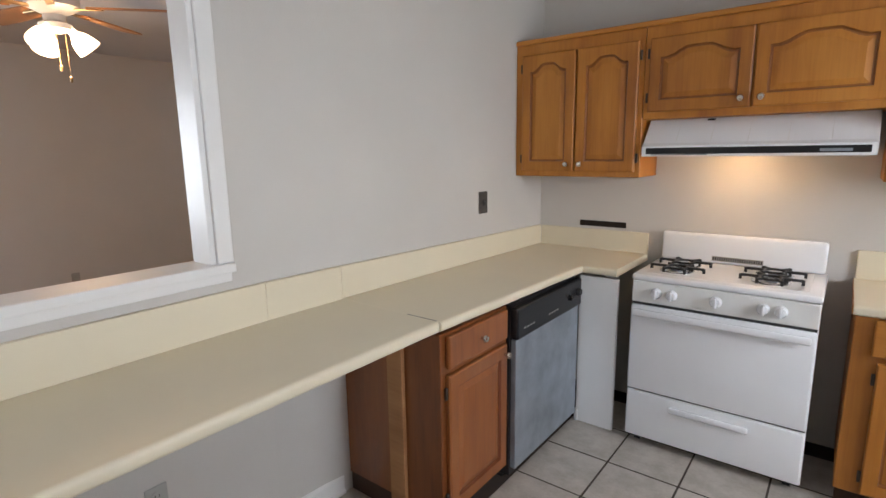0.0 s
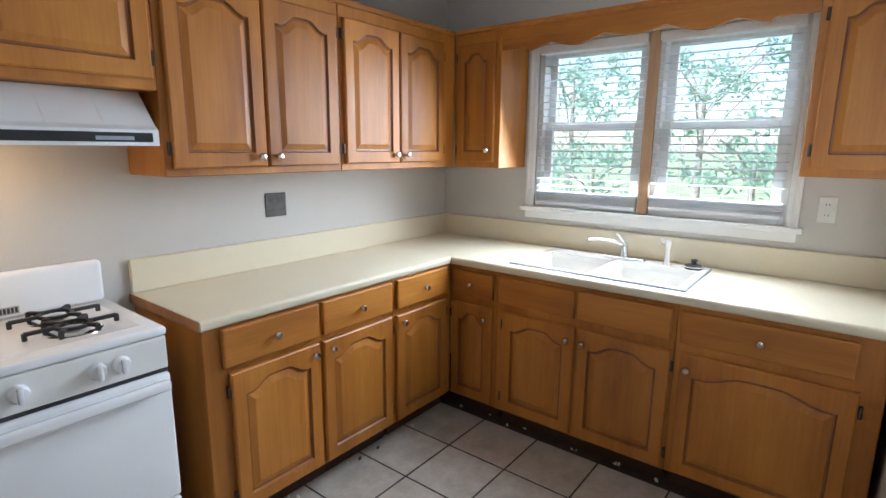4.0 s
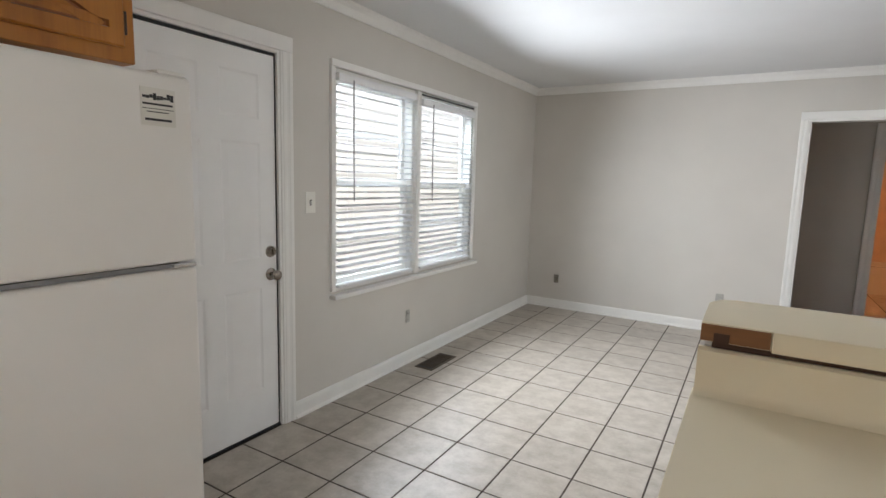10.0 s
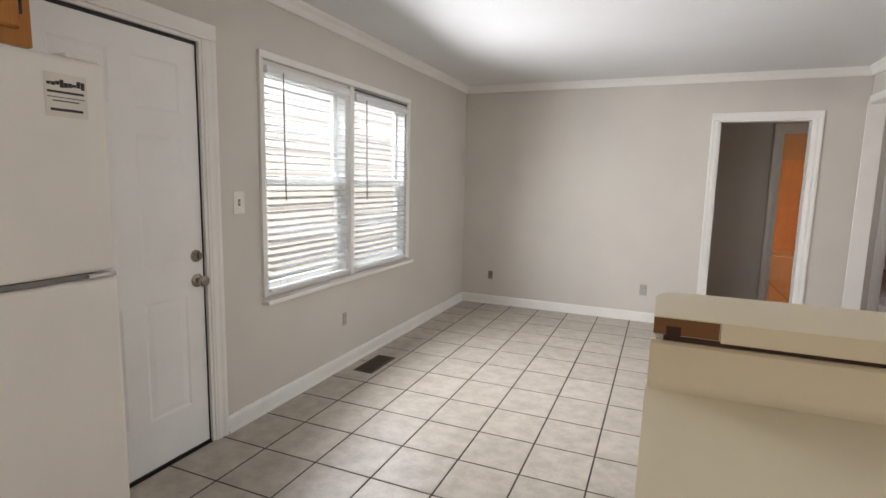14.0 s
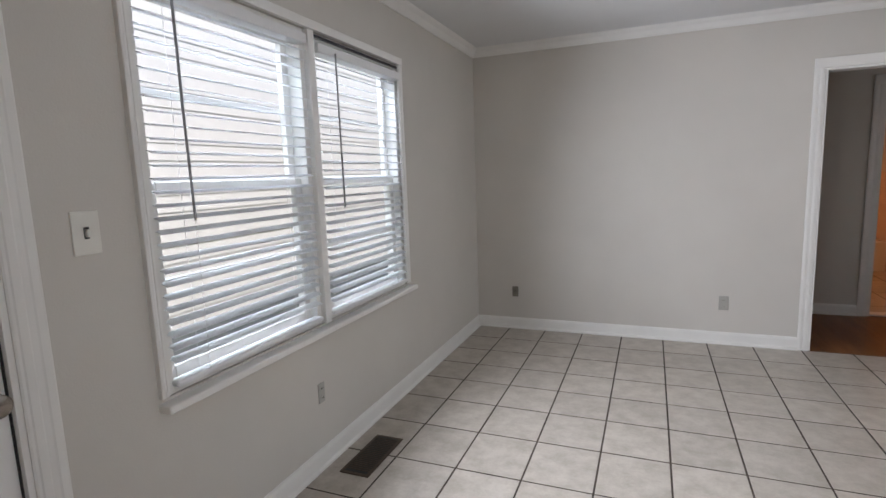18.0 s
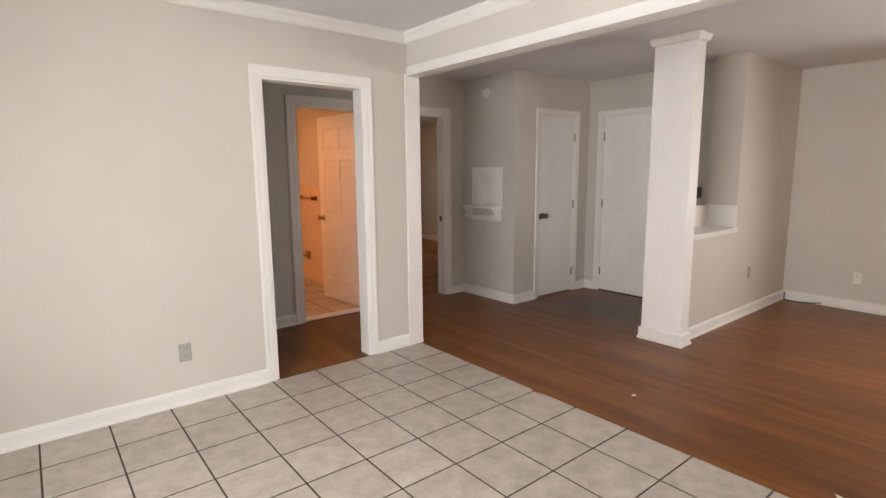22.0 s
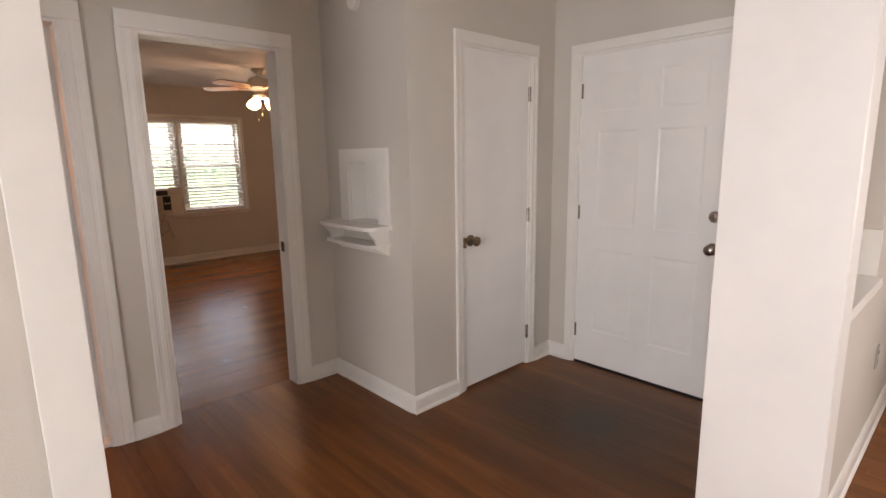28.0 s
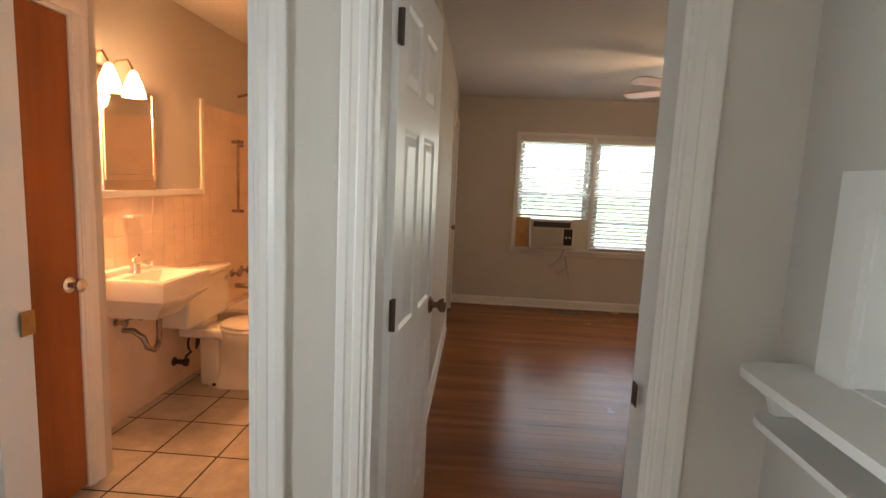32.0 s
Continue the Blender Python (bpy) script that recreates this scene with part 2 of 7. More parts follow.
WALL = plain("wall_paint", (0.605, 0.572, 0.522), 0.62, vary=0.035, scale=1.6, bump_h=0.0012, bump_scale=160)
CEIL = plain("ceiling_paint", (0.72, 0.72, 0.72), 0.85, vary=0.03, scale=1.5, bump_h=0.002, bump_scale=90)
TRIM = plain("trim_paint", (0.80, 0.785, 0.75), 0.365, vary=0.03, scale=5, bump_h=0.0006, bump_scale=60)
DOORP = plain("door_paint", (0.84, 0.835, 0.82), 0.36, vary=0.035, scale=3, bump_h=0.0006, bump_scale=70)
OAK = wood("honey_oak", (0.29, 0.092, 0.013), (0.455, 0.167, 0.020), (0.57, 0.24, 0.038), "Z", 0.44, 1.0, 0.05, 9, 0.1)
OAKX = wood("honey_oak_rail", (0.29, 0.092, 0.013), (0.455, 0.167, 0.020), (0.57, 0.24, 0.038), "X", 0.44, 1.0, 0.05, 9, 0.1)
OAKY = wood("honey_oak_side_rail", (0.29, 0.092, 0.013), (0.455, 0.167, 0.020), (0.57, 0.24, 0.038), "Y", 0.44, 1.0, 0.05, 9, 0.1)
REDOAK = wood("red_oak", (0.13, 0.035, 0.008), (0.235, 0.072, 0.017), (0.32, 0.112, 0.028), "Z", 0.34, 1.0, 0.2, 9, 0.08)
# Groove glaze, deepened so that edge shade is in its colour.
GLAZE_SHADE = wood("shaded_glaze_in_grooves", (0.16, 0.048, 0.010), (0.26, 0.085, 0.016), (0.35, 0.13, 0.025), "Z", 0.35, 1.0, 0.3, 9, 0.05)
REDGLAZE_SHADE = wood("shaded_red_glaze_in_grooves", (0.10, 0.024, 0.008), (0.16, 0.042, 0.013), (0.21, 0.06, 0.02), "Z", 0.35, 1.0, 0.3, 9, 0.05)
DARKWOOD = wood("brown_stained_door", (0.17, 0.042, 0.009), (0.29, 0.078, 0.018), (0.37, 0.11, 0.028), "Z", 0.35, 0.6, 0.3, 5, 0.05)
PALEOAK = wood("pale_oak", (0.36, 0.20, 0.10), (0.48, 0.30, 0.17), (0.58, 0.38, 0.23), "Z", 0.45, 1.0, 0.05, 5, 0.05)
PLY = wood("raw_plywood", (0.30, 0.13, 0.05), (0.42, 0.20, 0.08), (0.55, 0.30, 0.13), "X", 0.7, 1.0, 0.0, 5, 0.1)
# Dark brown that stands in for shade in gaps; also colours joints and plinths.
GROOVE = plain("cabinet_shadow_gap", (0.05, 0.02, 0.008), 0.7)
LAMINATE = plain("cream_laminate", (0.75, 0.665, 0.49), 0.44, vary=0.025, scale=3, bump_h=0.0003, bump_scale=220)
ENAMEL = plain("white_enamel", (0.86, 0.86, 0.86), 0.16, vary=0.02, scale=4, coat=0.4)
FRIDGEW = plain("textured_white_appliance", (0.86, 0.84, 0.80), 0.3, vary=0.02, scale=3, bump_h=0.0007, bump_scale=420)
STOVEP = plain("cream_white_panel", (0.82, 0.81, 0.77), 0.25, vary=0.03)
STEEL = plain("scuffed_steel", (0.34, 0.38, 0.42), 0.42, 0.65, vary=0.22, scale=7, bump_h=0.0003, bump_scale=300)
BLACK = plain("black_plastic", (0.010, 0.010, 0.011), 0.30, vary=0.2)
IRON = plain("black_iron_grate", (0.02, 0.02, 0.02), 0.55, vary=0.3, bump_h=0.0006)
CHROME = plain("chrome", (0.80, 0.80, 0.80), 0.12, 1.0, vary=0.04)
NICKEL = plain("satin_nickel", (0.36, 0.32, 0.28), 0.25, 1.0, vary=0.12, scale=30)
KNOB = plain("worn_nickel_knob", (0.62, 0.58, 0.52), 0.25, 1.0, vary=0.12, scale=40)
BRASS = plain("aged_brass", (0.35, 0.24, 0.12), 0.35, 1.0, vary=0.2, scale=20)
TARNISH = plain("tarnished_brass", (0.20, 0.145, 0.10), 0.36, 0.9, vary=0.2, scale=30)
HINGE = plain("dark_bronze_hinge", (0.075, 0.055, 0.042), 0.45, 0.6, vary=0.2)
PORCELAIN = plain("white_porcelain", (0.80, 0.77, 0.71), 0.1, vary=0.02, coat=0.5)
MIRROR = plain("mirror_silver", (0.9, 0.9, 0.9), 0.02, 1.0, vary=0.0)
GLASS = glass_mat("window_glass")
VINYL = plain("white_blind_slat", (0.80, 0.80, 0.80), 0.42, vary=0.02)
SLAT = plain("translucent_blind_slat", (0.82, 0.82, 0.82), 0.42, vary=0.02)
_n, _l = SLAT.node_tree.nodes, SLAT.node_tree.links
_t, _m = _n.new("ShaderNodeBsdfTranslucent"), _n.new("ShaderNodeMixShader")
_t.inputs[0].default_value, _m.inputs[0].default_value = (0.86, 0.88, 0.90, 1), 0.5
_l.new(_n["Principled BSDF"].outputs[0], _m.inputs[1])
_l.new(_t.outputs[0], _m.inputs[2])
_l.new(_m.outputs[0], _n["Material Output"].inputs[0])
PLATE_W = plain("white_switch_plate", (0.76, 0.74, 0.68), 0.35)
PLATE_G = plain("painted_grey_plate", (0.40, 0.385, 0.35), 0.5)
PLATE_M = plain("dull_brown_plate", (0.21, 0.19, 0.16), 0.45, 0.3, vary=0.2, scale=40)
PLATE_D = plain("tarnished_plate", (0.085, 0.077, 0.068), 0.42, 0.4, vary=0.25, scale=40)
SLOT = plain("socket_slot", (0.03, 0.03, 0.03), 0.6)
VENT = plain("brown_metal_register", (0.085, 0.06, 0.04), 0.45, 0.4, vary=0.2, scale=20)
HOLE = plain("wall_hole", (0.02, 0.012, 0.008), 0.9)
RUBBER = plain("black_rubber", (0.02, 0.02, 0.02), 0.7)
TILE = tile_mat("floor_tile_glaze", (0.375, 0.33, 0.275), (0.525, 0.475, 0.415), 0.33)
GROUT = plain("dark_grout", (0.055, 0.04, 0.03), 0.85, vary=0.3, scale=8)
# Ceramic with its shade put into a darker colour, for the soap dish.
DISH = plain("shaded_ceramic", (0.58, 0.38, 0.27), 0.25, vary=0.1)
BTILE = tile_mat("bath_wall_tile", (0.76, 0.60, 0.48), (0.82, 0.66, 0.53), 0.2, 4, (0.985, 1.015))
FLOOR_L = plank_mat("living_oak_strip", (0.080, 0.0255, 0.0068), (0.178, 0.059, 0.0150), (0.29, 0.114, 0.033), "Y", (-3.55, -4.35))
FLOOR_B = plank_mat("bedroom_oak_strip", (0.12, 0.038, 0.010), (0.25, 0.083, 0.022), (0.38, 0.148, 0.045), "X", None, (0.215, 0.275))
BAREWOOD = wood("bare_particle_wood", (0.12, 0.045, 0.015), (0.22, 0.095, 0.035), (0.32, 0.15, 0.06), "X", 0.7, 1.0, 0.0, 3, 0.1)
SUBFLOOR = plain("plank_gap", (0.12, 0.044, 0.014), 0.9)
BULB = glow("lit_frosted_glass", (1.0, 0.66, 0.36), 3.0)
BULB_BATH = glow("lit_bath_glass", (1.0, 0.60, 0.28), 3.6)
HOODLAMP = glow("hood_lamp_lens", (1.0, 0.66, 0.32), 1.5)
BLADE = wood("fan_blade_oak", (0.25, 0.10, 0.03), (0.36, 0.16, 0.05), (0.45, 0.22, 0.08), "X", 0.35, 1, 0.2, 4, 0.1)
SIDING = plain("pale_lap_siding", (0.45, 0.45, 0.44), 0.6, vary=0.05, scale=2)
LEAF = plain("leaf", (0.27, 0.38, 0.31), 0.5, vary=0.4, scale=1.1)
BARK = plain("bark", (0.34, 0.31, 0.28), 0.85, vary=0.3, scale=14, bump_h=0.01, bump_scale=25)
GRASS = plain("lawn", (0.24, 0.28, 0.17), 0.9, vary=0.4, scale=1.5, bump_h=0.03, bump_scale=30)
_n, _l = LEAF.node_tree.nodes, LEAF.node_tree.links
_t, _m = _n.new("ShaderNodeBsdfTranslucent"), _n.new("ShaderNodeMixShader")
_t.inputs[0].default_value, _m.inputs[0].default_value = (0.42, 0.58, 0.44, 1), 0.5
_l.new(_n["Principled BSDF"].outputs[0], _m.inputs[1])
_l.new(_t.outputs[0], _m.inputs[2])
_l.new(_m.outputs[0], _n["Material Output"].inputs[0])
plain_gap = plain("grey_gap", (0.22, 0.22, 0.22), 0.5)
CABLE = plain("black_cable", (0.015, 0.015, 0.015), 0.5)
ACBODY = plain("beige_plastic", (0.62, 0.58, 0.50), 0.45)
FOAM = plain("orange_plywood_filler", (0.55, 0.30, 0.11), 0.7, vary=0.15, scale=10)

# ---- building blocks ----
def box(bm, x0, x1, y0, y1, z0, z1, bev=0.0, seg=1):
    """Add a box to bm, its edges rounded by bev."""
    x0, x1 = min(x0, x1), max(x0, x1)
    y0, y1 = min(y0, y1), max(y0, y1)
    z0, z1 = min(z0, z1), max(z0, z1)
    r = bmesh.ops.create_cube(bm, size=1.0)
    bmesh.ops.scale(bm, vec=(x1 - x0, y1 - y0, z1 - z0), verts=r["verts"])
    bmesh.ops.translate(bm, vec=((x0 + x1) / 2, (y0 + y1) / 2, (z0 + z1) / 2), verts=r["verts"])
    if bev:
        e = list({e for v in r["verts"] for e in v.link_edges})
        bmesh.ops.bevel(bm, geom=e, offset=min(bev, 0.45 * min(x1 - x0, y1 - y0, z1 - z0)), segments=seg, affect="EDGES", profile=0.5)
    return bm


def one_box(*a, **k):
    return box(bmesh.new(), *a, **k)


def lathe(bm, rings, seg=20, m=Matrix(), cap=True):
    """Turn (radius, height) rings about z, then place by m."""
    loops = []
    for r, z in rings:
        loops.append([bm.verts.new(m @ Vector((r * math.cos(2 * math.pi * i / seg), r * math.sin(2 * math.pi * i / seg), z))) for i in range(seg)])
    for a, b in zip(loops, loops[1:]):
        for i in range(seg):
            bm.faces.new((a[i], a[(i + 1) % seg], b[(i + 1) % seg], b[i]))
    if cap:
        bm.faces.new(list(reversed(loops[0])))
        bm.faces.new(loops[-1])
    return bm


def loft(bm, loops, close=True, cap_first=True, cap_last=True):
    """Skin a row of equally long loops of points."""
    vs = [[bm.verts.new(p) for p in lp] for lp in loops]
    n = len(vs[0])
    for a, b in zip(vs, vs[1:]):
        for i in range(n if close else n - 1):
            bm.faces.new((a[i], a[(i + 1) % n], b[(i + 1) % n], b[i]))
    if cap_first:
        bm.faces.new(list(reversed(vs[0])))
    if cap_last:
        bm.faces.new(vs[-1])
    return bm


def tube(bm, pts, r, seg=8):
    """A round bar along a row of points."""
    pts = [Vector(p) for p in pts]
    loops = []
    up = Vector((0.13, 0.31, 0.94))
    for i, p in enumerate(pts):
        d = (pts[min(i + 1, len(pts) - 1)] - pts[max(i - 1, 0)]).normalized()
        a = d.cross(up).normalized()
        b = d.cross(a)
        loops.append([p + r * (math.cos(t) * a + math.sin(t) * b) for t in (2 * math.pi * k / seg for k in range(seg))])
    return loft(bm, loops)


def prism(bm, outline, depth0, depth1, axis="Y"):
    """Extrude a closed outline of (u, v) points along an axis: Y gives (u, d, v), X gives (d, u, v), Z gives (u, v, d)."""
    def at(u, v, d):
        return {"Y": (u, d, v), "X": (d, u, v), "Z": (u, v, d)}[axis]
    return loft(bm, [[at(u, v, depth0) for u, v in outline], [at(u, v, depth1) for u, v in outline]])


def finish(bm, smooth=False):
    bmesh.ops.recalc_face_normals(bm, faces=bm.faces)
    me = bpy.data.meshes.new("mesh")
    bm.to_mesh(me)
    bm.free()
    if smooth:
        for p in me.polygons:
            p.use_smooth = True
        me.set_sharp_from_angle(angle=radians(38))
    return me


def part(name, bm, material, parent=None, label="", smooth=False, loc=None):
    """Link a bmesh as one mesh object, under a thing or a part."""
    me = finish(bm, smooth)
    me.name = name
    me.materials.append(material)
    ob = new(name, me)
    if parent is not None:
        ob.parent = parent
    if loc is not None:
        ob.location = loc
    if label:
        ob["label"] = label
    return ob


def structure(name, bm, material, label, smooth=False):
    return tagged(part(name, bm, material, None, "", smooth), label, name.rstrip("_0123456789").split("_")[0], "", "structure")


def thing(name, label, category, m=Matrix(), group="", kind=""):
    ob = new(name)
    ob.empty_display_size = 0.1
    ob.matrix_basis = m
    return tagged(ob, label, category, group, kind)


def turn_z(x, y, z, deg):
    return pose(x, y, z, 0, 0, deg)


def pierced(bm, axis, p0, p1, a0, a1, z0, z1, holes=()):
    """A wall p0..p1 thick across axis, from a0 to a1 along it, with rectangular holes (a, b, low, high) through it."""
    def put(a, b, c, d):
        if b - a > 1e-4 and d - c > 1e-4:
            if axis == "x":
                box(bm, p0, p1, a, b, c, d)
            else:
                box(bm, a, b, p0, p1, c, d)
    at = a0
    for ha, hb, lo, hi in sorted(holes):
        put(at, ha, z0, z1)
        put(ha, hb, z0, lo)
        put(ha, hb, hi, z1)
        at = hb
    put(at, a1, z0, z1)
    return bm


def casing(name, axis, face, side, a, b, z0, z1, w=0.085, t=0.018, bottom=False, jamb=0.13, label="white painted trim round an opening", sill=False):
    """Trim round an opening on the wall face `face`; side is +1 or -1, the way the wall looks. Also lines the opening's jambs."""
    root = thing(name, label, "trim", kind="structure")

    def put(nm, a0, a1, c0, c1, d0=0.0, d1=t, bev=0.004):
        bm = bmesh.new()
        p, q = face + side * d0, face + side * d1
        box(bm, *((p, q, a0, a1) if axis == "x" else (a0, a1, p, q)), c0, c1, bev, 2)
        return part(nm, bm, TRIM, root)
    # moulded profile, thin at the opening and thick at the back band
    prof = [(0.0, 0.0), (0.0, 0.42), (0.06, 0.58), (0.15, 0.58), (0.20, 0.74), (0.42, 0.80), (0.48, 0.70), (0.66, 0.86), (0.72, 1.0), (0.94, 1.0), (1.0, 0.9), (1.0, 0.0)]
    for edge, way in ((a, -1), (b, 1)):
        bm = bmesh.new()
        pts = [(edge + way * u * w, face + side * d * t) for u, d in prof]
        prism(bm, [(q, p) for p, q in pts] if axis == "x" else pts, z0, z1, "Z")
        part("side_trim", bm, TRIM, root)
    put("head_trim", a - w, b + w, z1, z1 + w, 0, t + 0.003)
    if jamb:
        put("jamb", a - 0.003, a + 0.016, z0, z1, -jamb, 0.003, 0.002)
        put("jamb", b - 0.016, b + 0.003, z0, z1, -jamb, 0.003, 0.002)
        put("head_jamb", a + 0.016, b - 0.016, z1 - 0.016, z1 + 0.003, -jamb, 0.003, 0.002)
    if bottom:
        put("stool", a - w - 0.02, b + w + 0.02, z0 - 0.025, z0, -jamb, t + 0.03)
        put("apron", a - w, b + w, z0 - 0.025 - w * 0.9, z0 - 0.025)
    return root


BASE_H = 0.10


def baseboard(name, runs):
    """Runs of skirting: (axis, face, side, a0, a1)."""
    root = thing(name, "white painted baseboard along the foot of the walls", "baseboard", kind="structure")
    for axis, face, side, a0, a1 in runs:
        bm = bmesh.new()
        prof = [(0, 0), (0.024, 0), (0.024, 0.012), (0.015, 0.022), (0.015, BASE_H - 0.02), (0.009, BASE_H - 0.004), (0, BASE_H)]
        loops = []
        for a in (a0, a1):
            loops.append([((face + side * d, a, z) if axis == "x" else (a, face + side * d, z)) for d, z in prof])
        loft(bm, loops)
        part("board", bm, TRIM, root)
    return root

# ---- plan of the house ----
XW, XE, YN, YS = -1.285, 2.485, 3.325, -4.745        # kitchen and dining room
XWO, YH, XJ, YC, XF, XL = -1.393, -5.927, -2.915, -5.11, -4.185, -5.36
YSO, YB, XBE, XBW = -4.865, -10.72, -1.91, -5.50      # hall side of the south wall; bedroom
XTE, XTW, YTS = -0.21, -1.80, -9.16                   # bathroom
HK, HL, HB = 2.495, 2.465, 2.41                       # ceilings
T = 0.12
EARTH = -0.45


def lean(y):
    """How far the kitchen's west wall comes out of square towards the north corner."""
    return 0.042 * max(0.0, y - 1.30)


def make_walls():
    b = bmesh.new()
    pierced(b, "x", XE, XE + 0.14, YS - T, YN + T, 0, HK, [(-3.245, -1.41, 0.71, 2.10), (-0.985, -0.155, 0.0, 2.10), (1.335, 2.635, 1.12, 2.05)])
    structure("wall_east", b, WALL, "greige painted wall with windows and the back door")
    b = bmesh.new()
    pierced(b, "y", YN, YN + T, XW, XE, 0, HK, [])
    structure("wall_north", b, WALL, "greige painted kitchen wall behind the cabinets")
    b = bmesh.new()
    pierced(b, "x", XWO, XW, -4.735, 1.30, 0, HK, [(-4.735, -0.42, 0.0, 2.20), (0.10, 1.13, 1.125, 2.15)])
    box(b, XWO, XW, 1.30, YN + T, 0, HK)
    for v in b.verts:
        if v.co.x > XW - 0.01:
            v.co.x += lean(v.co.y)
    structure("wall_west", b, WALL, "greige painted wall with a pass-through and a wide opening")
    b = bmesh.new()
    pierced(b, "y", YSO, YS, XWO, XE, 0, HK, [(-0.890, -0.125, 0.0, 2.065)])
    structure("wall_south", b, WALL, "greige painted dining room wall with a cased doorway")
    b = bmesh.new()
    pierced(b, "y", YH - T, YH, XJ, 1.0, 0, HK, [(-2.63, -1.90, 0.0, 2.055), (-1.60, -0.86, 0.0, 2.055)])
    structure("wall_hall", b, WALL, "greige painted hall wall with bathroom and bedroom doorways")
    b = bmesh.new()
    box(b, 1.0, 1.0 + T, YH - T, YSO, 0, HK)
    structure("wall_hall_end", b, WALL, "greige painted end wall of the hall")
    b = bmesh.new()
    # the phone nook is cut into the side of the closet
    pierced(b, "x", XJ - T, XJ, YH - T, YC, 0, HL, [(-5.68, -5.375, 1.055, 1.415)])
    structure("wall_nook", b, WALL, "greige painted wall with a small telephone nook")
    b = bmesh.new()
    pierced(b, "y", YC - T, YC, XF, XJ - T, 0, HL, [(-3.93, -3.31, 0.0, 2.05)])
    structure("wall_closet", b, WALL, "greige painted wall with a closet door")
    b = bmesh.new()
    pierced(b, "x", XF - T, XF, YC - T, -3.59, 0, HL, [(-4.915, -3.98, 0.0, 2.055)])
    structure("wall_entry", b, WALL, "greige painted wall with the front door")
    b = bmesh.new()
    prism(b, [(XL, 0.0), (-3.045, 0.0), (-3.045, 0.885), (-3.975, 0.885), (-3.975, HL), (XL, HL)], -3.59, -3.31, "Y")
    structure("wall_entry_stub", b, WALL, "greige painted wall end with a half wall beside the entry")
    b = bmesh.new()
    pierced(b, "x", XL - T, XL, -3.59, YN + T, 0, HL, [(-1.50, 0.70, 0.70, 2.05)])
    structure("wall_living_west", b, WALL, "greige painted living room wall")
    b = bmesh.new()
    box(b, XL, XWO, YN, YN + T, 0, HL)
    structure("wall_living_north", b, WALL, "greige painted living room end wall")
    b = bmesh.new()
    pierced(b, "y", YB - T, YB, XBW - T, XBE + T, 0, HB, [(-4.33, -2.625, 0.69, 1.985)])
    structure("wall_bedroom_south", b, WALL, "greige painted bedroom wall with a double window")
    b = bmesh.new()
    pierced(b, "x", XBE, XTW, YB, YH - T, 0, HL, [(-10.40, -9.62, 0.0, 2.03)])
    structure("wall_bedroom_east", b, WALL, "greige painted wall between bedroom and bathroom")
    b = bmesh.new()
    box(b, XBW - T, XBW, YB, YC, 0, HB)
    box(b, XBW, XJ - T, YH - T, YH, 0, HB)
    structure("wall_bedroom_west", b, WALL, "greige painted bedroom walls")
    b = bmesh.new()
    box(b, XTE, XTE + T, YTS - T, YH - T, 0, HL)
    structure("wall_bath_east", b, WALL, "painted bathroom wall above the tile")
    b = bmesh.new()
    box(b, XTW, XTE, YTS - T, YTS, 0, HL)
    structure("wall_bath_south", b, WALL, "painted bathroom wall behind the tub")
    b = bmesh.new()
    pierced(b, "x", -0.50, -0.44, -6.85, YH - T, 0, HL, [(-6.715, -6.095, 0.0, 2.03)])
    box(b, -0.44, XTE, -6.85, -6.79, 0, HL)
    structure("wall_linen_closet", b, WALL, "painted linen closet walls in the bathroom")
    for nm, a, lab in (("ceiling_kitchen", (XWO, XE + 0.14, YSO, YN + T, HK, HK + 0.1), "white painted kitchen and dining room ceiling"),
                       ("ceiling_living", (XL - T, XWO, -3.59, YN + T, HL, HL + 0.13), "white painted living room ceiling"),
                       ("ceiling_entry", (XF - T, XWO, YH - T, -3.59, HL, HL + 0.13), "white painted entry ceiling"),
                       ("ceiling_hall", (XWO, 1.0 + T, YH - T, YSO, HL, HL + 0.13), "white painted hall ceiling"),
                       ("ceiling_bedroom", (XBW - T, XBE, YB - T, YH - T, HB, HB + 0.18), "white painted bedroom ceiling"),
                       ("ceiling_bath", (XBE, XTE + T, YTS - T, YH - T, HL, HL + 0.13), "white painted bathroom ceiling")):
        structure(nm, one_box(*a), CEIL, lab)
    structure("floor_base", one_box(XL - T, XE + 0.14, YB - T, YN + T, -0.25, -0.012), GROUT, "dark subfloor under tile and planks")
    # Unseen roof, added with widened eaves so that no sun enters the windows.
    b = bmesh.new()
    box(b, XL - 2.0, XE + 0.75, YB - 0.7, YN + 0.7, 2.66, 2.78)
    structure("roof", b, PLATE_G, "unseen grey roof slab, eaves widened to block the sun")


make_walls()


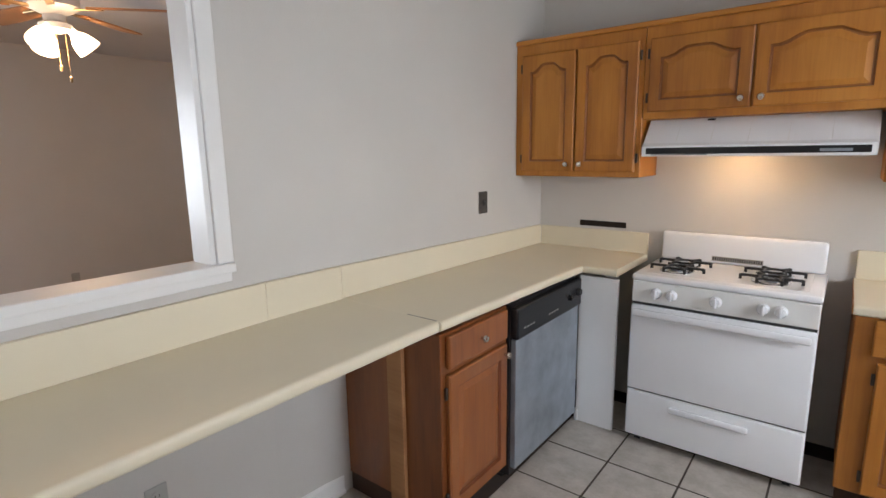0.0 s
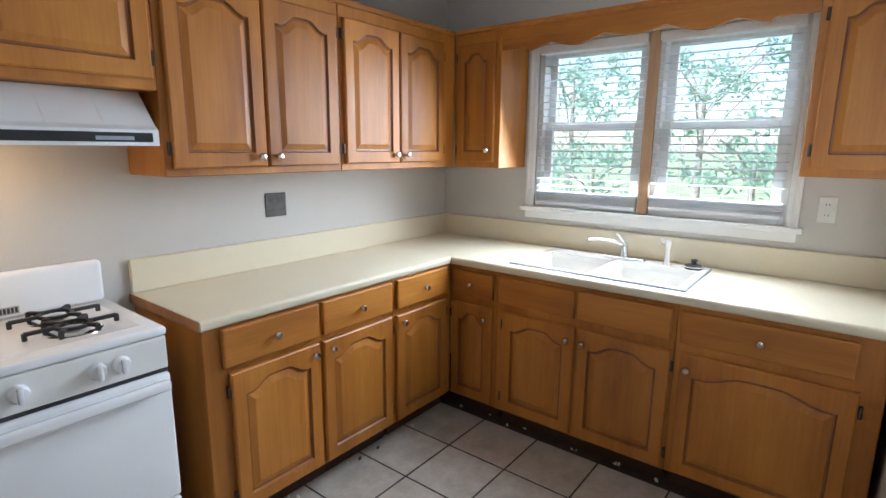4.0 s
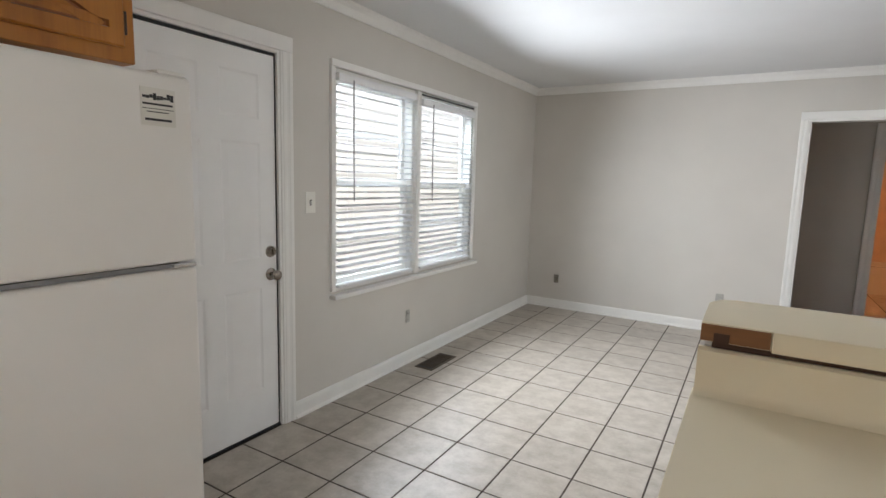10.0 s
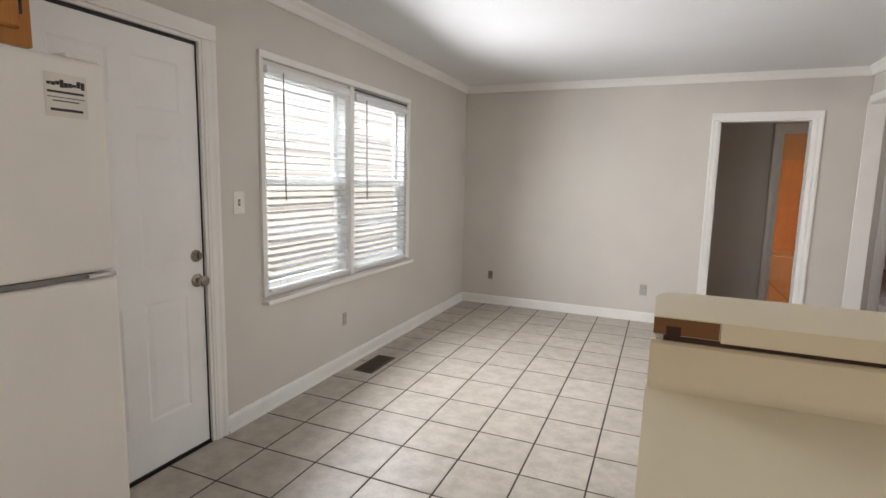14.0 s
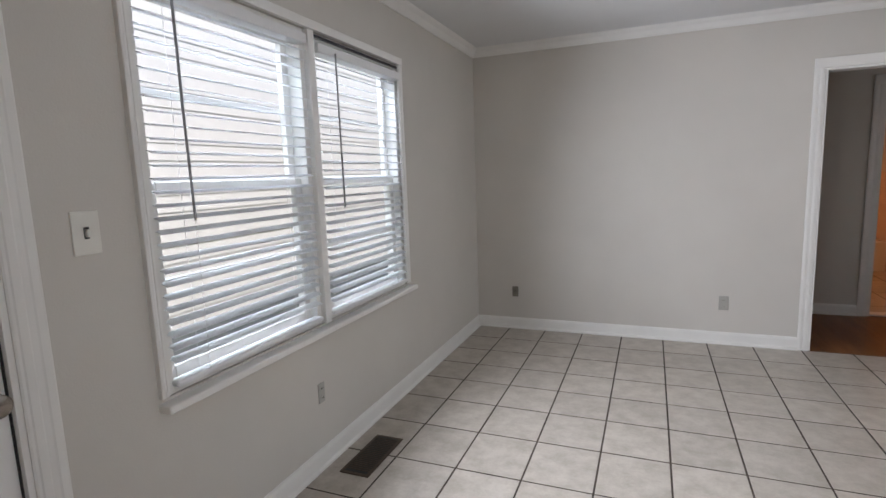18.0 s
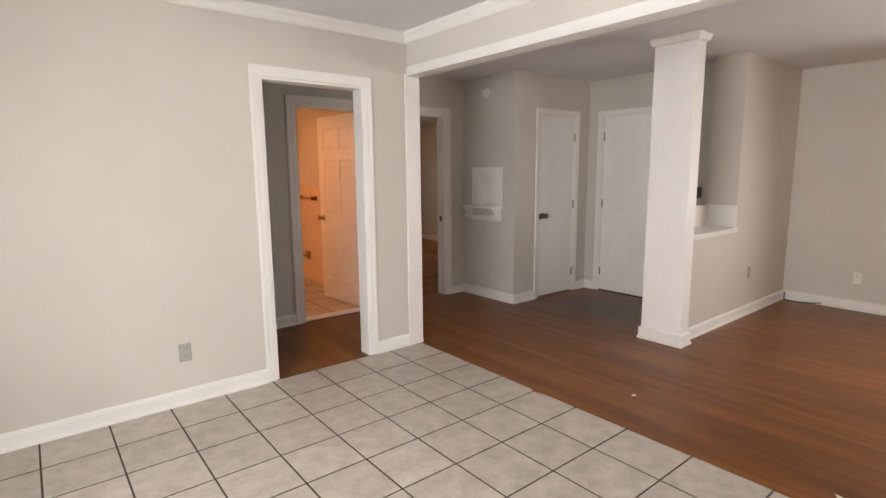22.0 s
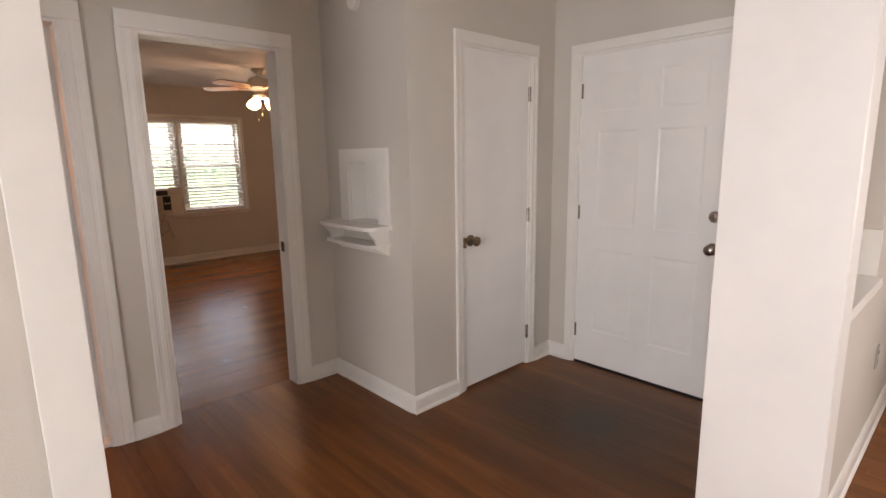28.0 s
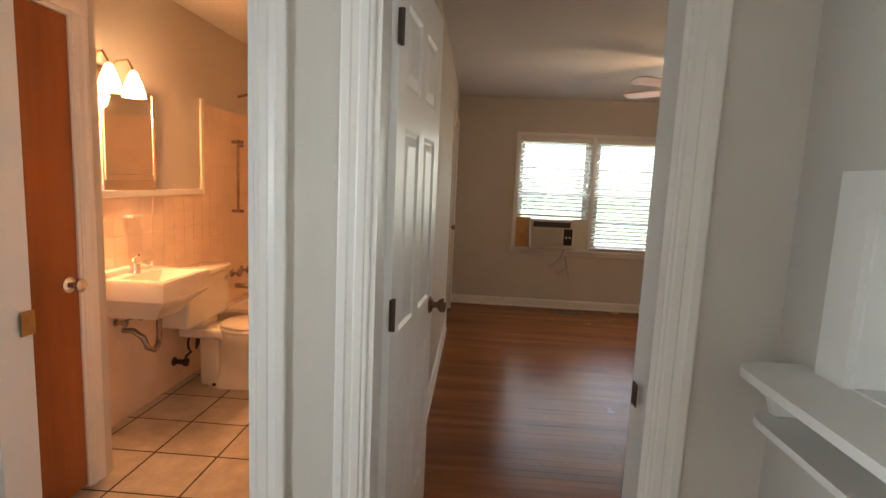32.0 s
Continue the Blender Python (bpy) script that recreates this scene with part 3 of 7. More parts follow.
def make_trim():
    casing("trim_hall_door", "y", YS, 1, -0.890, -0.125, 0, 2.065, 0.07, 0.016, jamb=0.12, label="white painted trim round the hall doorway")
    casing("trim_hall_side", "y", YSO, -1, -0.890, -0.125, 0, 2.065, 0.07, 0.016, jamb=0, label="white painted trim on the hall side of the doorway")
    casing("trim_bath_door", "y", YH, 1, -1.60, -0.86, 0, 2.055, 0.085, 0.018, jamb=0.12, label="white painted trim round the bathroom doorway")
    casing("trim_bedroom_door", "y", YH, 1, -2.63, -1.90, 0, 2.055, 0.082, 0.018, jamb=0.12, label="white painted trim round the bedroom doorway")
    casing("trim_closet_door", "y", YC, 1, -3.93, -3.31, 0, 2.045, 0.065, 0.016, jamb=0.06, label="white painted trim round the closet door")
    casing("trim_front_door", "x", XF, 1, -4.915, -3.98, 0, 2.055, 0.055, 0.018, jamb=0.10, label="white painted trim round the front door")
    casing("trim_back_door", "x", XE, -1, -0.985, -0.155, 0, 2.10, 0.08, 0.018, jamb=0.12, label="white painted trim round the back door")
    casing("trim_dining_window", "x", XE, -1, -3.225, -1.41, 0.72, 2.10, 0.042, 0.02, jamb=0.0, label="white painted trim round the dining window")
    casing("trim_kitchen_window", "x", XE, -1, 1.335, 2.635, 1.12, 2.05, 0.05, 0.018, bottom=True, jamb=0.0, label="white painted trim and sill of the kitchen window")
    casing("trim_bedroom_window", "y", YB, 1, -4.33, -2.625, 0.70, 1.985, 0.045, 0.018, bottom=True, jamb=0.0, label="white painted trim of the bedroom window")
    casing("trim_bedroom_closet", "x", XBE, -1, -10.40, -9.62, 0, 2.03, 0.07, 0.016, jamb=0.1, label="white painted trim round a bedroom side door")
    root = thing("trim_opening", "white painted boards lining the wide opening and its beam", "trim", kind="structure")
    part("side_board", one_box(XWO - 0.004, XW + 0.022, -4.744, -4.722, 0, 2.20, 0.003, 2), TRIM, root)
    part("beam_face", one_box(XW, XW + 0.018, -4.722, -0.42, 2.185, 2.245, 0.003, 2), TRIM, root)
    part("beam_soffit", one_box(XWO - 0.004, XW + 0.018, -4.722, -0.44, 2.178, 2.20, 0.003, 2), TRIM, root)
    part("beam_face", one_box(XWO - 0.018, XWO, -4.722, -0.42, 2.185, 2.245, 0.003, 2), TRIM, root)
    part("side_board", one_box(XWO - 0.004, XW + 0.018, -0.44, -0.42, 0, 2.18, 0.003, 2), TRIM, root)
    root = thing("trim_pass_through", "white painted frame of the pass-through", "trim", kind="structure")
    part("sill", one_box(XWO - 0.02, XW + 0.03, 0.04, 1.19, 1.105, 1.138, 0.004, 2), TRIM, root)
    part("jamb", one_box(XWO - 0.004, XW + 0.006, 1.112, 1.132, 1.138, 2.15, 0.002), TRIM, root)
    part("jamb", one_box(XWO - 0.004, XW + 0.006, 0.098, 0.118, 1.138, 2.15, 0.002), TRIM, root)
    part("head_jamb", one_box(XWO - 0.004, XW + 0.006, 0.118, 1.112, 2.13, 2.152, 0.002), TRIM, root)
    part("side_trim", one_box(XW, XW + 0.018, 1.132, 1.19, 1.138, 2.20, 0.004, 2), TRIM, root)
    part("side_trim", one_box(XW, XW + 0.018, 0.04, 0.098, 1.138, 2.20, 0.004, 2), TRIM, root)
    part("head_trim", one_box(XW, XW + 0.019, 0.098, 1.132, 2.152, 2.21, 0.004, 2), TRIM, root)
    part("apron", one_box(XW, XW + 0.016, 0.06, 1.18, 1.072, 1.105, 0.003), TRIM, root)
    # crown moulding round the dining room and kitchen
    root = thing("trim_crown", "white painted crown moulding under the ceiling", "trim", kind="structure")
    prof = [(0, 0), (0.012, 0), (0.02, 0.012), (0.03, 0.04), (0.05, 0.058), (0.055, 0.073), (0, 0.073)]

    def crown(axis, face, side, a0, a1):
        bm = bmesh.new()
        loft(bm, [[((face + side * d, a, HK - 0.073 + z) if axis == "x" else (a, face + side * d, HK - 0.073 + z)) for d, z in prof] for a in (a0, a1)])
        part("moulding", bm, TRIM, root)
    crown("x", XE, -1, YS, -0.15)
    crown("y", YS, 1, XW, XE)
    crown("x", XW, 1, YS, 1.30)
    baseboard("baseboard", [
        ("x", XE, -1, YS, -1.067), ("y", YS, 1, -0.055, XE - 0.015), ("y", YS, 1, -1.262, -0.962),
        ("y", YH, 1, -0.773, 1.0), ("y", YH, 1, -1.816, -1.687), ("y", YH, 1, XJ, -2.707), ("y", YSO, -1, -0.05, 1.0), ("y", YSO, -1, XWO, -0.965),
        ("x", XWO - 0.001, -1, YSO, YS), ("x", XJ, 1, YH, YC), ("y", YC, 1, -3.243, XJ + 0.015), ("y", YC, 1, XF, -3.997),
        ("x", XF, 1, YC, -4.972), ("x", XF, 1, -3.922, -3.60), ("x", XL, 1, -3.31, YN), ("y", -3.31, 1, XL, -3.062),
        ("x", XWO, -1, -0.42, YN), ("y", YN, -1, XL, XWO), ("y", YB, 1, XBW, XBE), ("x", XBE, -1, -9.55, YH - T), ("x", XBW, 1, YB, YH - T), ("y", YH - T, -1, XBW, -2.70),
        ("x", XW, 1, 0.24, 1.62)])
    # column at the end of the half wall
    root = thing("column", "white painted square column with base and cap", "column", kind="structure")
    part("shaft", one_box(-3.045, -2.905, -3.592, -3.25, 0, HL, 0.004, 2), DOORP, root)
    part("base", one_box(-3.062, -2.888, -3.61, -3.232, 0, 0.105, 0.008, 2), TRIM, root)
    part("foot", one_box(-3.070, -2.880, -3.618, -3.224, 0, 0.022, 0.006, 2), TRIM, root)
    bm = bmesh.new()
    q = lambda g, z: [(-3.045 - g, -3.592 - g, z), (-2.905 + g, -3.592 - g, z), (-2.905 + g, -3.25 + g, z), (-3.045 - g, -3.25 + g, z)]
    loft(bm, [q(0.002, HL - 0.06), q(0.018, HL - 0.05), q(0.03, HL - 0.015), q(0.03, HL - 0.001)])
    part("cap", bm, TRIM, root)
    # planter ledge on the half wall
    root = thing("planter_ledge", "white painted planter box on the half wall", "planter")
    part("ledge", one_box(-3.972, -3.046, -3.585, -3.285, 0.886, 0.906, 0.003, 2), TRIM, root)
    part("lip", one_box(-3.990, -3.046, -3.309, -3.285, 0.862, 0.886, 0.005, 2), TRIM, root)
    part("back_board", one_box(-3.955, -3.046, -3.588, -3.566, 0.906, 1.105, 0.002), TRIM, root)
    part("end_board", one_box(-3.974, -3.955, -3.588, -3.305, 0.906, 1.105, 0.002), TRIM, root)


make_trim()

# ---- builders of things ----
def knob_mesh(bm, m, r=0.016):
    lathe(bm, [(0.006, 0), (0.006, 0.010), (0.010, 0.014), (r, 0.018), (r, 0.023), (r * 0.75, 0.029), (r * 0.3, 0.031)], 12, m)


def door_loop(w, h, s, bot, top, rise, y, k=13):
    pts = [(s, y, bot), (w - s, y, bot)]
    for i in range(k):
        u = i / (k - 1)
        x = (w - s) + (2 * s - w) * u
        c = min(1.0, max(0.0, (0.5 - abs(u - 0.5) - 0.07) / 0.30))
        sm = c * c * (3 - 2 * c) * (0.86 + 0.14 * math.cos((u - 0.5) * math.pi))
        pts.append((x, y, h - top + rise * sm))
    return pts


def panel_door(w, h, arch=True, bot=0.055):
    """A cabinet door: frame, routed groove and raised panel under an arched or straight rail."""
    bm = bmesh.new()
    s = 0.052
    rise, top = (0.042, 0.092) if arch else (0.0, 0.055)
    loops = [door_loop(w, h, 0, 0, 0, 0, 0.0), door_loop(w, h, 0, 0, 0, 0, -0.015), door_loop(w, h, 0.006, 0.006, 0.006, 0, -0.020),
             door_loop(w, h, s, bot, top, rise, -0.020), door_loop(w, h, s + 0.005, bot + 0.005, top + 0.005, rise, -0.010),
             door_loop(w, h, s + 0.012, bot + 0.012, top + 0.012, rise, -0.010),
             door_loop(w, h, s + 0.036, bot + 0.036, top + 0.036, rise * 0.92, -0.018)]
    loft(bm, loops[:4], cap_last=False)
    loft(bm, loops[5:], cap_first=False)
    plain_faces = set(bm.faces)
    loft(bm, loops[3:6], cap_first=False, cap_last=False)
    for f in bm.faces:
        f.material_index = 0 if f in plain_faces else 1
    bmesh.ops.remove_doubles(bm, verts=bm.verts, dist=0.0001)
    return bm


def cabinet(name, label, m, w, h, d, doors=(), drawers=(), toe=0.0, mat=None, group="", hinges=True, hollow=False):
    """A face-frame cabinet in its own frame: x along the front, y into the wall, z up from its foot; the front is y = 0."""
    mat = mat or OAK
    root = thing(name, label, "cabinet", m, group)
    if hollow:
        part("front_frame", one_box(0, w, 0, 0.02, toe, h), mat, root)
        part("side_panel", one_box(0, 0.018, 0.02, d, toe, h), mat, root)
        part("side_panel", one_box(w - 0.018, w, 0.02, d, toe, h), mat, root)
        part("bottom_panel", one_box(0.018, w - 0.018, 0.02, d, toe, toe + 0.018), mat, root)
    else:
        part("body", one_box(0, w, 0, d, toe, h, 0.003), mat, root)
    # The plinth takes the same dark colour as the shadow gaps.
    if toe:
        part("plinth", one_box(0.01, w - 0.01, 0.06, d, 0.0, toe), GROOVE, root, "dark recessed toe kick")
    for x0, x1, z0, z1, arch, knob in doors:
        dr = part("door", panel_door(x1 - x0, z1 - z0, arch), mat, root, loc=(x0, -0.002, z0))
        dr.data.materials.append(GLAZE_SHADE if mat is OAK else REDGLAZE_SHADE)
        if knob:
            kx, kz = knob
            bm = bmesh.new()
            knob_mesh(bm, pose(kx - x0, -0.020, kz - z0, 90))
            part("knob", bm, KNOB, dr, "small worn metal knob", True)
        if hinges and knob:
            hx = x0 - 0.007 if knob[0] > (x0 + x1) / 2 else x1 + 0.007
            for hz in (z0 + 0.07, z1 - 0.07):
                part("hinge", one_box(hx - 0.006 - x0, hx + 0.006 - x0, -0.012, 0.0, hz - 0.024 - z0, hz + 0.024 - z0, 0.002), HINGE, dr, "dark bronze hinge")
    for x0, x1, z0, z1, knob in drawers:
        bm = bmesh.new()
        box(bm, 0, x1 - x0, -0.021, 0, 0, z1 - z0, 0.007, 2)
        dr = part("drawer", bm, OAKX if mat is OAK else mat, root, loc=(x0, -0.002, z0))
        if knob:
            bm = bmesh.new()
            knob_mesh(bm, pose((x1 - x0) / 2, -0.021, (z1 - z0) / 2, 90))
            part("knob", bm, KNOB, dr, "small worn metal knob", True)
    return root


def counter_bm(bm, x0, x1, y0, y1, z1, front="-y", th=0.04):
    """A laminate top with a rounded front edge on the side named."""
    if front in ("none", "edge"):
        return box(bm, x0, x1, y0, y1, z1 - th, z1)
    r = 0.014
    pts = []
    for i in range(6):
        a = math.pi / 2 * i / 5
        pts.append((r - r * math.sin(a), -r + r * math.cos(a)))
    pts += [(r - r * math.cos(a), -th + r - r * math.sin(a)) for a in (math.pi / 2 * i / 5 for i in range(1, 6))]
    depth = (y1 - y0) if front in ("-y", "+y") else (x1 - x0)
    outline = [(u, z1 + v) for u, v in pts] + [(depth, z1 - th), (depth, z1)]
    loops = []
    for e in (0, 1):
        lp = []
        for u, z in outline:
            if front == "-y":
                lp.append(((x0, x1)[e], y0 + u, z))
            elif front == "+y":
                lp.append(((x0, x1)[e], y1 - u, z))
            elif front == "-x":
                lp.append((x0 + u, (y0, y1)[e], z))
            else:
                lp.append((x1 - u, (y0, y1)[e], z))
        loops.append(lp)
    return loft(bm, loops)


def six_panel(bm, w, h, t=0.038, depth=0.007):
    """A six-panel slab, x 0..w, y -t/2..t/2, panels moulded on both faces."""
    box(bm, 0, w, -t / 2 + depth, t / 2 - depth, 0, h)
    st, mid = 0.115 * w / 0.8, 0.105 * w / 0.8
    rows = [(0.235, 0.80), (0.96, 1.56), (1.675, 1.90)]
    rows = [(a * h / 2.03, b * h / 2.03) for a, b in rows]
    cols = [(st, w / 2 - mid / 2), (w / 2 + mid / 2, w - st)]
    for sgn in (-1, 1):
        y0, y1 = sorted((sgn * (t / 2 - depth), sgn * t / 2))
        for a, b in ((0, st), (w - st, w), (w / 2 - mid / 2, w / 2 + mid / 2)):
            box(bm, a, b, y0, y1, 0, h)
        edges = [0] + [z for r in rows for z in r] + [h]
        for i in range(0, len(edges), 2):
            for c in cols:
                box(bm, c[0], c[1], y0, y1, edges[i], edges[i + 1])
        for z0, z1 in rows:
            for x0, x1 in cols:
                f = sgn * t / 2
                b0 = sgn * (t / 2 - depth)
                ring = lambda g, y: [(x0 + g, y, z0 + g), (x1 - g, y, z0 + g), (x1 - g, y, z1 - g), (x0 + g, y, z1 - g)]
                loft(bm, [ring(0.0, f), ring(0.012, b0)], cap_first=False, cap_last=False)
                loft(bm, [ring(0.018, b0), ring(0.045, f - sgn * 0.0015)], cap_first=False)
    return bm


def door_knob(parent, x, y, z, sgn, mat, deadbolt=False, label="round metal door knob"):
    """A round knob standing out along sgn * y of its door."""
    m = pose(x, y, z, -90 * sgn)
    bm = bmesh.new()
    if deadbolt:
        lathe(bm, [(0.032, 0), (0.032, 0.006), (0.026, 0.014), (0.022, 0.022), (0.012, 0.024)], 20, m)
        box(bm, x - 0.006, x + 0.006, y + sgn * 0.020, y + sgn * 0.036, z - 0.016, z + 0.016, 0.003)
    else:
        lathe(bm, [(0.034, 0), (0.034, 0.005), (0.026, 0.012), (0.013, 0.016), (0.012, 0.032), (0.022, 0.038), (0.029, 0.048), (0.029, 0.058), (0.022, 0.066), (0.008, 0.069)], 20, m)
    return part("deadbolt" if deadbolt else "knob", bm, mat, parent, "round deadbolt lock" if deadbolt else label, True)


def hinge_set(parent, x, y, h, mat=HINGE, sgn=-1):
    for z in (0.22, h / 2 + 0.02, h - 0.22):
        bm = bmesh.new()
        box(bm, x - 0.012, x + 0.012, y - 0.004, y + 0.004, z - 0.045, z + 0.045, 0.001)
        lathe(bm, [(0.006, -0.047), (0.006, 0.047)], 8, pose(x, y + sgn * 0.006, z))
        part("hinge", bm, mat, parent, "metal butt hinge")


def outlet(name, label, m, mat, kind="duplex", w=0.07, h=0.115):
    """A wall plate; local y points out of the wall."""
    root = thing(name, label, "outlet" if kind != "switch" else "switch", m)
    part("plate", one_box(-w / 2, w / 2, 0, 0.006, -h / 2, h / 2, 0.003, 2), mat, root)
    if kind == "switch":
        part("toggle", one_box(-0.005, 0.005, 0.004, 0.018, -0.012, 0.010, 0.002), mat, root)
        part("slot", one_box(-0.0075, 0.0075, 0.0055, 0.0072, -0.017, 0.017), SLOT, root)
    else:
        xs = (0.0,) if kind == "duplex" else (-0.025, 0.025)
        for x in xs:
            for z in (-0.024, 0.024):
                bm = bmesh.new()
                lathe(bm, [(0.0165, 0.004), (0.0165, 0.0085)], 16, pose(x, 0, z, -90))
                soc = part("socket", bm, mat, root)
                for dx in (-0.006, 0.006):
                    part("slot", one_box(x + dx - 0.0012, x + dx + 0.0012, 0.008, 0.0095, z - 0.004, z + 0.005), SLOT, soc)
    return root


def double_hung(name, label, m, w, h, depth=0.10, mats=None, bars=1):
    """A sash window in its own frame: x along the wall 0..w, y out through the wall, z 0..h. Two sashes, each with bars."""
    root = thing(name, label, "window", m, kind="structure")
    for nm, a in (("jamb", (0, 0.03, 0.0, depth, 0, h)), ("jamb", (w - 0.03, w, 0.0, depth, 0, h)), ("head", (0.03, w - 0.03, 0.0, depth, h - 0.03, h)), ("sill", (0.03, w - 0.03, 0.0, depth, 0, 0.03))):
        part(nm, one_box(*a, 0.002), TRIM, root)
    for i, (z0, z1, y) in enumerate(((0.03, h / 2 + 0.02, 0.040), (h / 2 - 0.02, h - 0.03, 0.072))):
        sash = part("sash", one_box(0.03, 0.075, y, y + 0.03, z0, z1, 0.003), TRIM, root)
        for a in ((w - 0.075, w - 0.03, y, y + 0.03, z0, z1), (0.075, w - 0.075, y, y + 0.03, z0, z0 + 0.045), (0.075, w - 0.075, y, y + 0.03, z1 - 0.04, z1)):
            part("rail", one_box(*a, 0.003), TRIM, sash)
        for k in range(bars):
            zc = z0 + (z1 - z0) * (k + 1) / (bars + 1)
            part("bar", one_box(0.075, w - 0.075, y + 0.006, y + 0.024, zc - 0.011, zc + 0.011, 0.003), TRIM, sash)
        pane = part("pane", one_box(0.07, w - 0.07, y + 0.013, y + 0.017, z0 + 0.04, z1 - 0.035), GLASS, sash, "clear glass pane")
        pane.visible_shadow = False
    return root


def blind(label, m, w, z_top, z_bot, pitch=0.044, slat_w=0.05, tilt=8.0, stack=0, cord=True, group="window blinds"):
    """A slatted blind in its own frame: x 0..w, y into the room is negative, hung from z_top."""
    root = thing("window_blind", label, "blind", m, group)
    part("headrail", one_box(0, w, -0.03, 0.03, z_top - 0.045, z_top, 0.003), VINYL, root)
    n = int((z_top - 0.06 - z_bot - 0.03 - stack * 0.004) / pitch)
    bm = bmesh.new()
    c = [(-slat_w / 2 + slat_w * i / 4, 0.0035 * (1 - (i / 2 - 1) ** 2)) for i in range(5)]
    prof = [(y, z) for y, z in c] + [(y, z - 0.0022) for y, z in reversed(c)]
    loft(bm, [[(0.004, y, z) for y, z in prof], [(w - 0.004, y, z) for y, z in prof]])
    me = finish(bm, False)
    me.name = "slat"
    me.materials.append(SLAT)
    rs = random.Random(int(w * 1000))
    for i in range(n):
        s = new("slat", me)
        s.parent = root
        s.matrix_basis = pose(0, 0, z_top - 0.07 - i * pitch, tilt + rs.uniform(-2.5, 2.5), rs.uniform(-0.25, 0.25), 0)
    for i in range(stack):
        s = new("slat", me)
        s.parent = root
        s.matrix_basis = pose(0, rs.uniform(-0.002, 0.002), z_bot + 0.022 + i * 0.0048, rs.uniform(-2, 2), rs.uniform(-0.2, 0.2), 0)
    part("bottom_rail", one_box(0.004, w - 0.004, -0.025, 0.025, z_bot, z_bot + 0.02, 0.004), VINYL, root)
    for x in (0.14, w - 0.14):
        bm = bmesh.new()
        for y in (-0.027, 0.027):
            tube(bm, [(x, y, z_top - 0.04), (x, y, z_bot + 0.01)], 0.0012, 5)
        part("ladder_cord", bm, VINYL, root)
    if cord:
        bm = bmesh.new()
        tube(bm, [(0.12, -0.042, z_top - 0.03), (0.118, -0.045, z_top - 0.4), (0.125, -0.044, z_top - 0.78)], 0.0048, 6)
        part("tilt_wand", bm, plain_gap, root, "grey tilt wand")
    return root


def ceiling_fan(label, m, blades=5, r=0.62, bulbs=3, lit=BULB):
    """A ceiling fan with a light kit, hung from z = 0."""
    root = thing("ceiling_fan", label, "ceiling fan", m)
    bm = bmesh.new()
    lathe(bm, [(0.07, 0), (0.07, -0.015), (0.045, -0.05), (0.014, -0.06), (0.014, -0.10)], 24)
    part("canopy", bm, TRIM, root, "", True)
    bm = bmesh.new()
    lathe(bm, [(0.05, -0.09), (0.10, -0.11), (0.12, -0.15), (0.12, -0.20), (0.08, -0.225), (0.05, -0.24), (0.05, -0.275), (0.075, -0.285), (0.07, -0.31), (0.03, -0.325)], 28)
    part("motor", bm, TRIM, root, "", True)
    for i in range(blades):
        a = 360 / blades * i + 20
        bm = bmesh.new()
        pts = [(0.17, -0.055), (0.30, -0.062), (r - 0.05, -0.07), (r, -0.05), (r + 0.01, 0.0), (r, 0.05), (r - 0.05, 0.07), (0.30, 0.062), (0.17, 0.055)]
        prism(bm, pts, -0.004, 0.004, "Z")
        bl = part("blade", bm, BLADE, root, "oak-veneer fan blade")
        bl.matrix_basis = pose(0, 0, -0.20, 0, 0, a) @ pose(0, 0, 0, 11)
        bm = bmesh.new()
        box(bm, 0.09, 0.23, -0.018, 0.018, -0.012, -0.004, 0.003)
        part("bracket", bm, BRASS, bl)
    for i in range(bulbs):
        a = radians(360 / bulbs * i + 40)
        base = pose(0.055 * math.cos(a), 0.055 * math.sin(a), -0.30, 0, 0, math.degrees(a)) @ pose(0, 0, 0, 0, 140, 0)
        bm = bmesh.new()
        lathe(bm, [(0.018, 0.0), (0.022, 0.03), (0.045, 0.06), (0.058, 0.10), (0.062, 0.13), (0.05, 0.128), (0.03, 0.10)], 18, base)
        part("shade", bm, lit, root, "lit frosted glass shade", True)
    for x, l in ((0.03, 0.22), (-0.02, 0.16)):
        bm = bmesh.new()
        tube(bm, [(x, 0.02, -0.32), (x, 0.02, -0.32 - l)], 0.0016, 5)
        lathe(bm, [(0.002, 0), (0.008, -0.008), (0.006, -0.03), (0.002, -0.034)], 8, pose(x, 0.02, -0.32 - l))
        part("pull_chain", bm, BRASS, root)
    return root


def six_panel_door(name, label, m, w, h, knob_x, knob_mat, sides=(-1,), hinge_x=None, hinge_y=0.0, dead=None, flat=False, mat=None, t=0.038, depth=0.007, hinge_mat=HINGE):
    root = thing(name, label, "door", m, kind="structure")
    bm = bmesh.new()
    if flat:
        box(bm, 0, w, -t / 2, t / 2, 0, h, 0.002)
    else:
        six_panel(bm, w, h, t, depth)
    part("slab", bm, mat or DOORP, root)
    for s in sides:
        door_knob(root, knob_x, s * t / 2, 0.92 if dead is None else 0.885, s, knob_mat)
        if dead:
            door_knob(root, knob_x, s * t / 2, dead, s, knob_mat, True)
    if hinge_x is not None:
        hinge_set(root, hinge_x, hinge_y, h, hinge_mat, -1 if hinge_y <= 0 else 1)
    return root


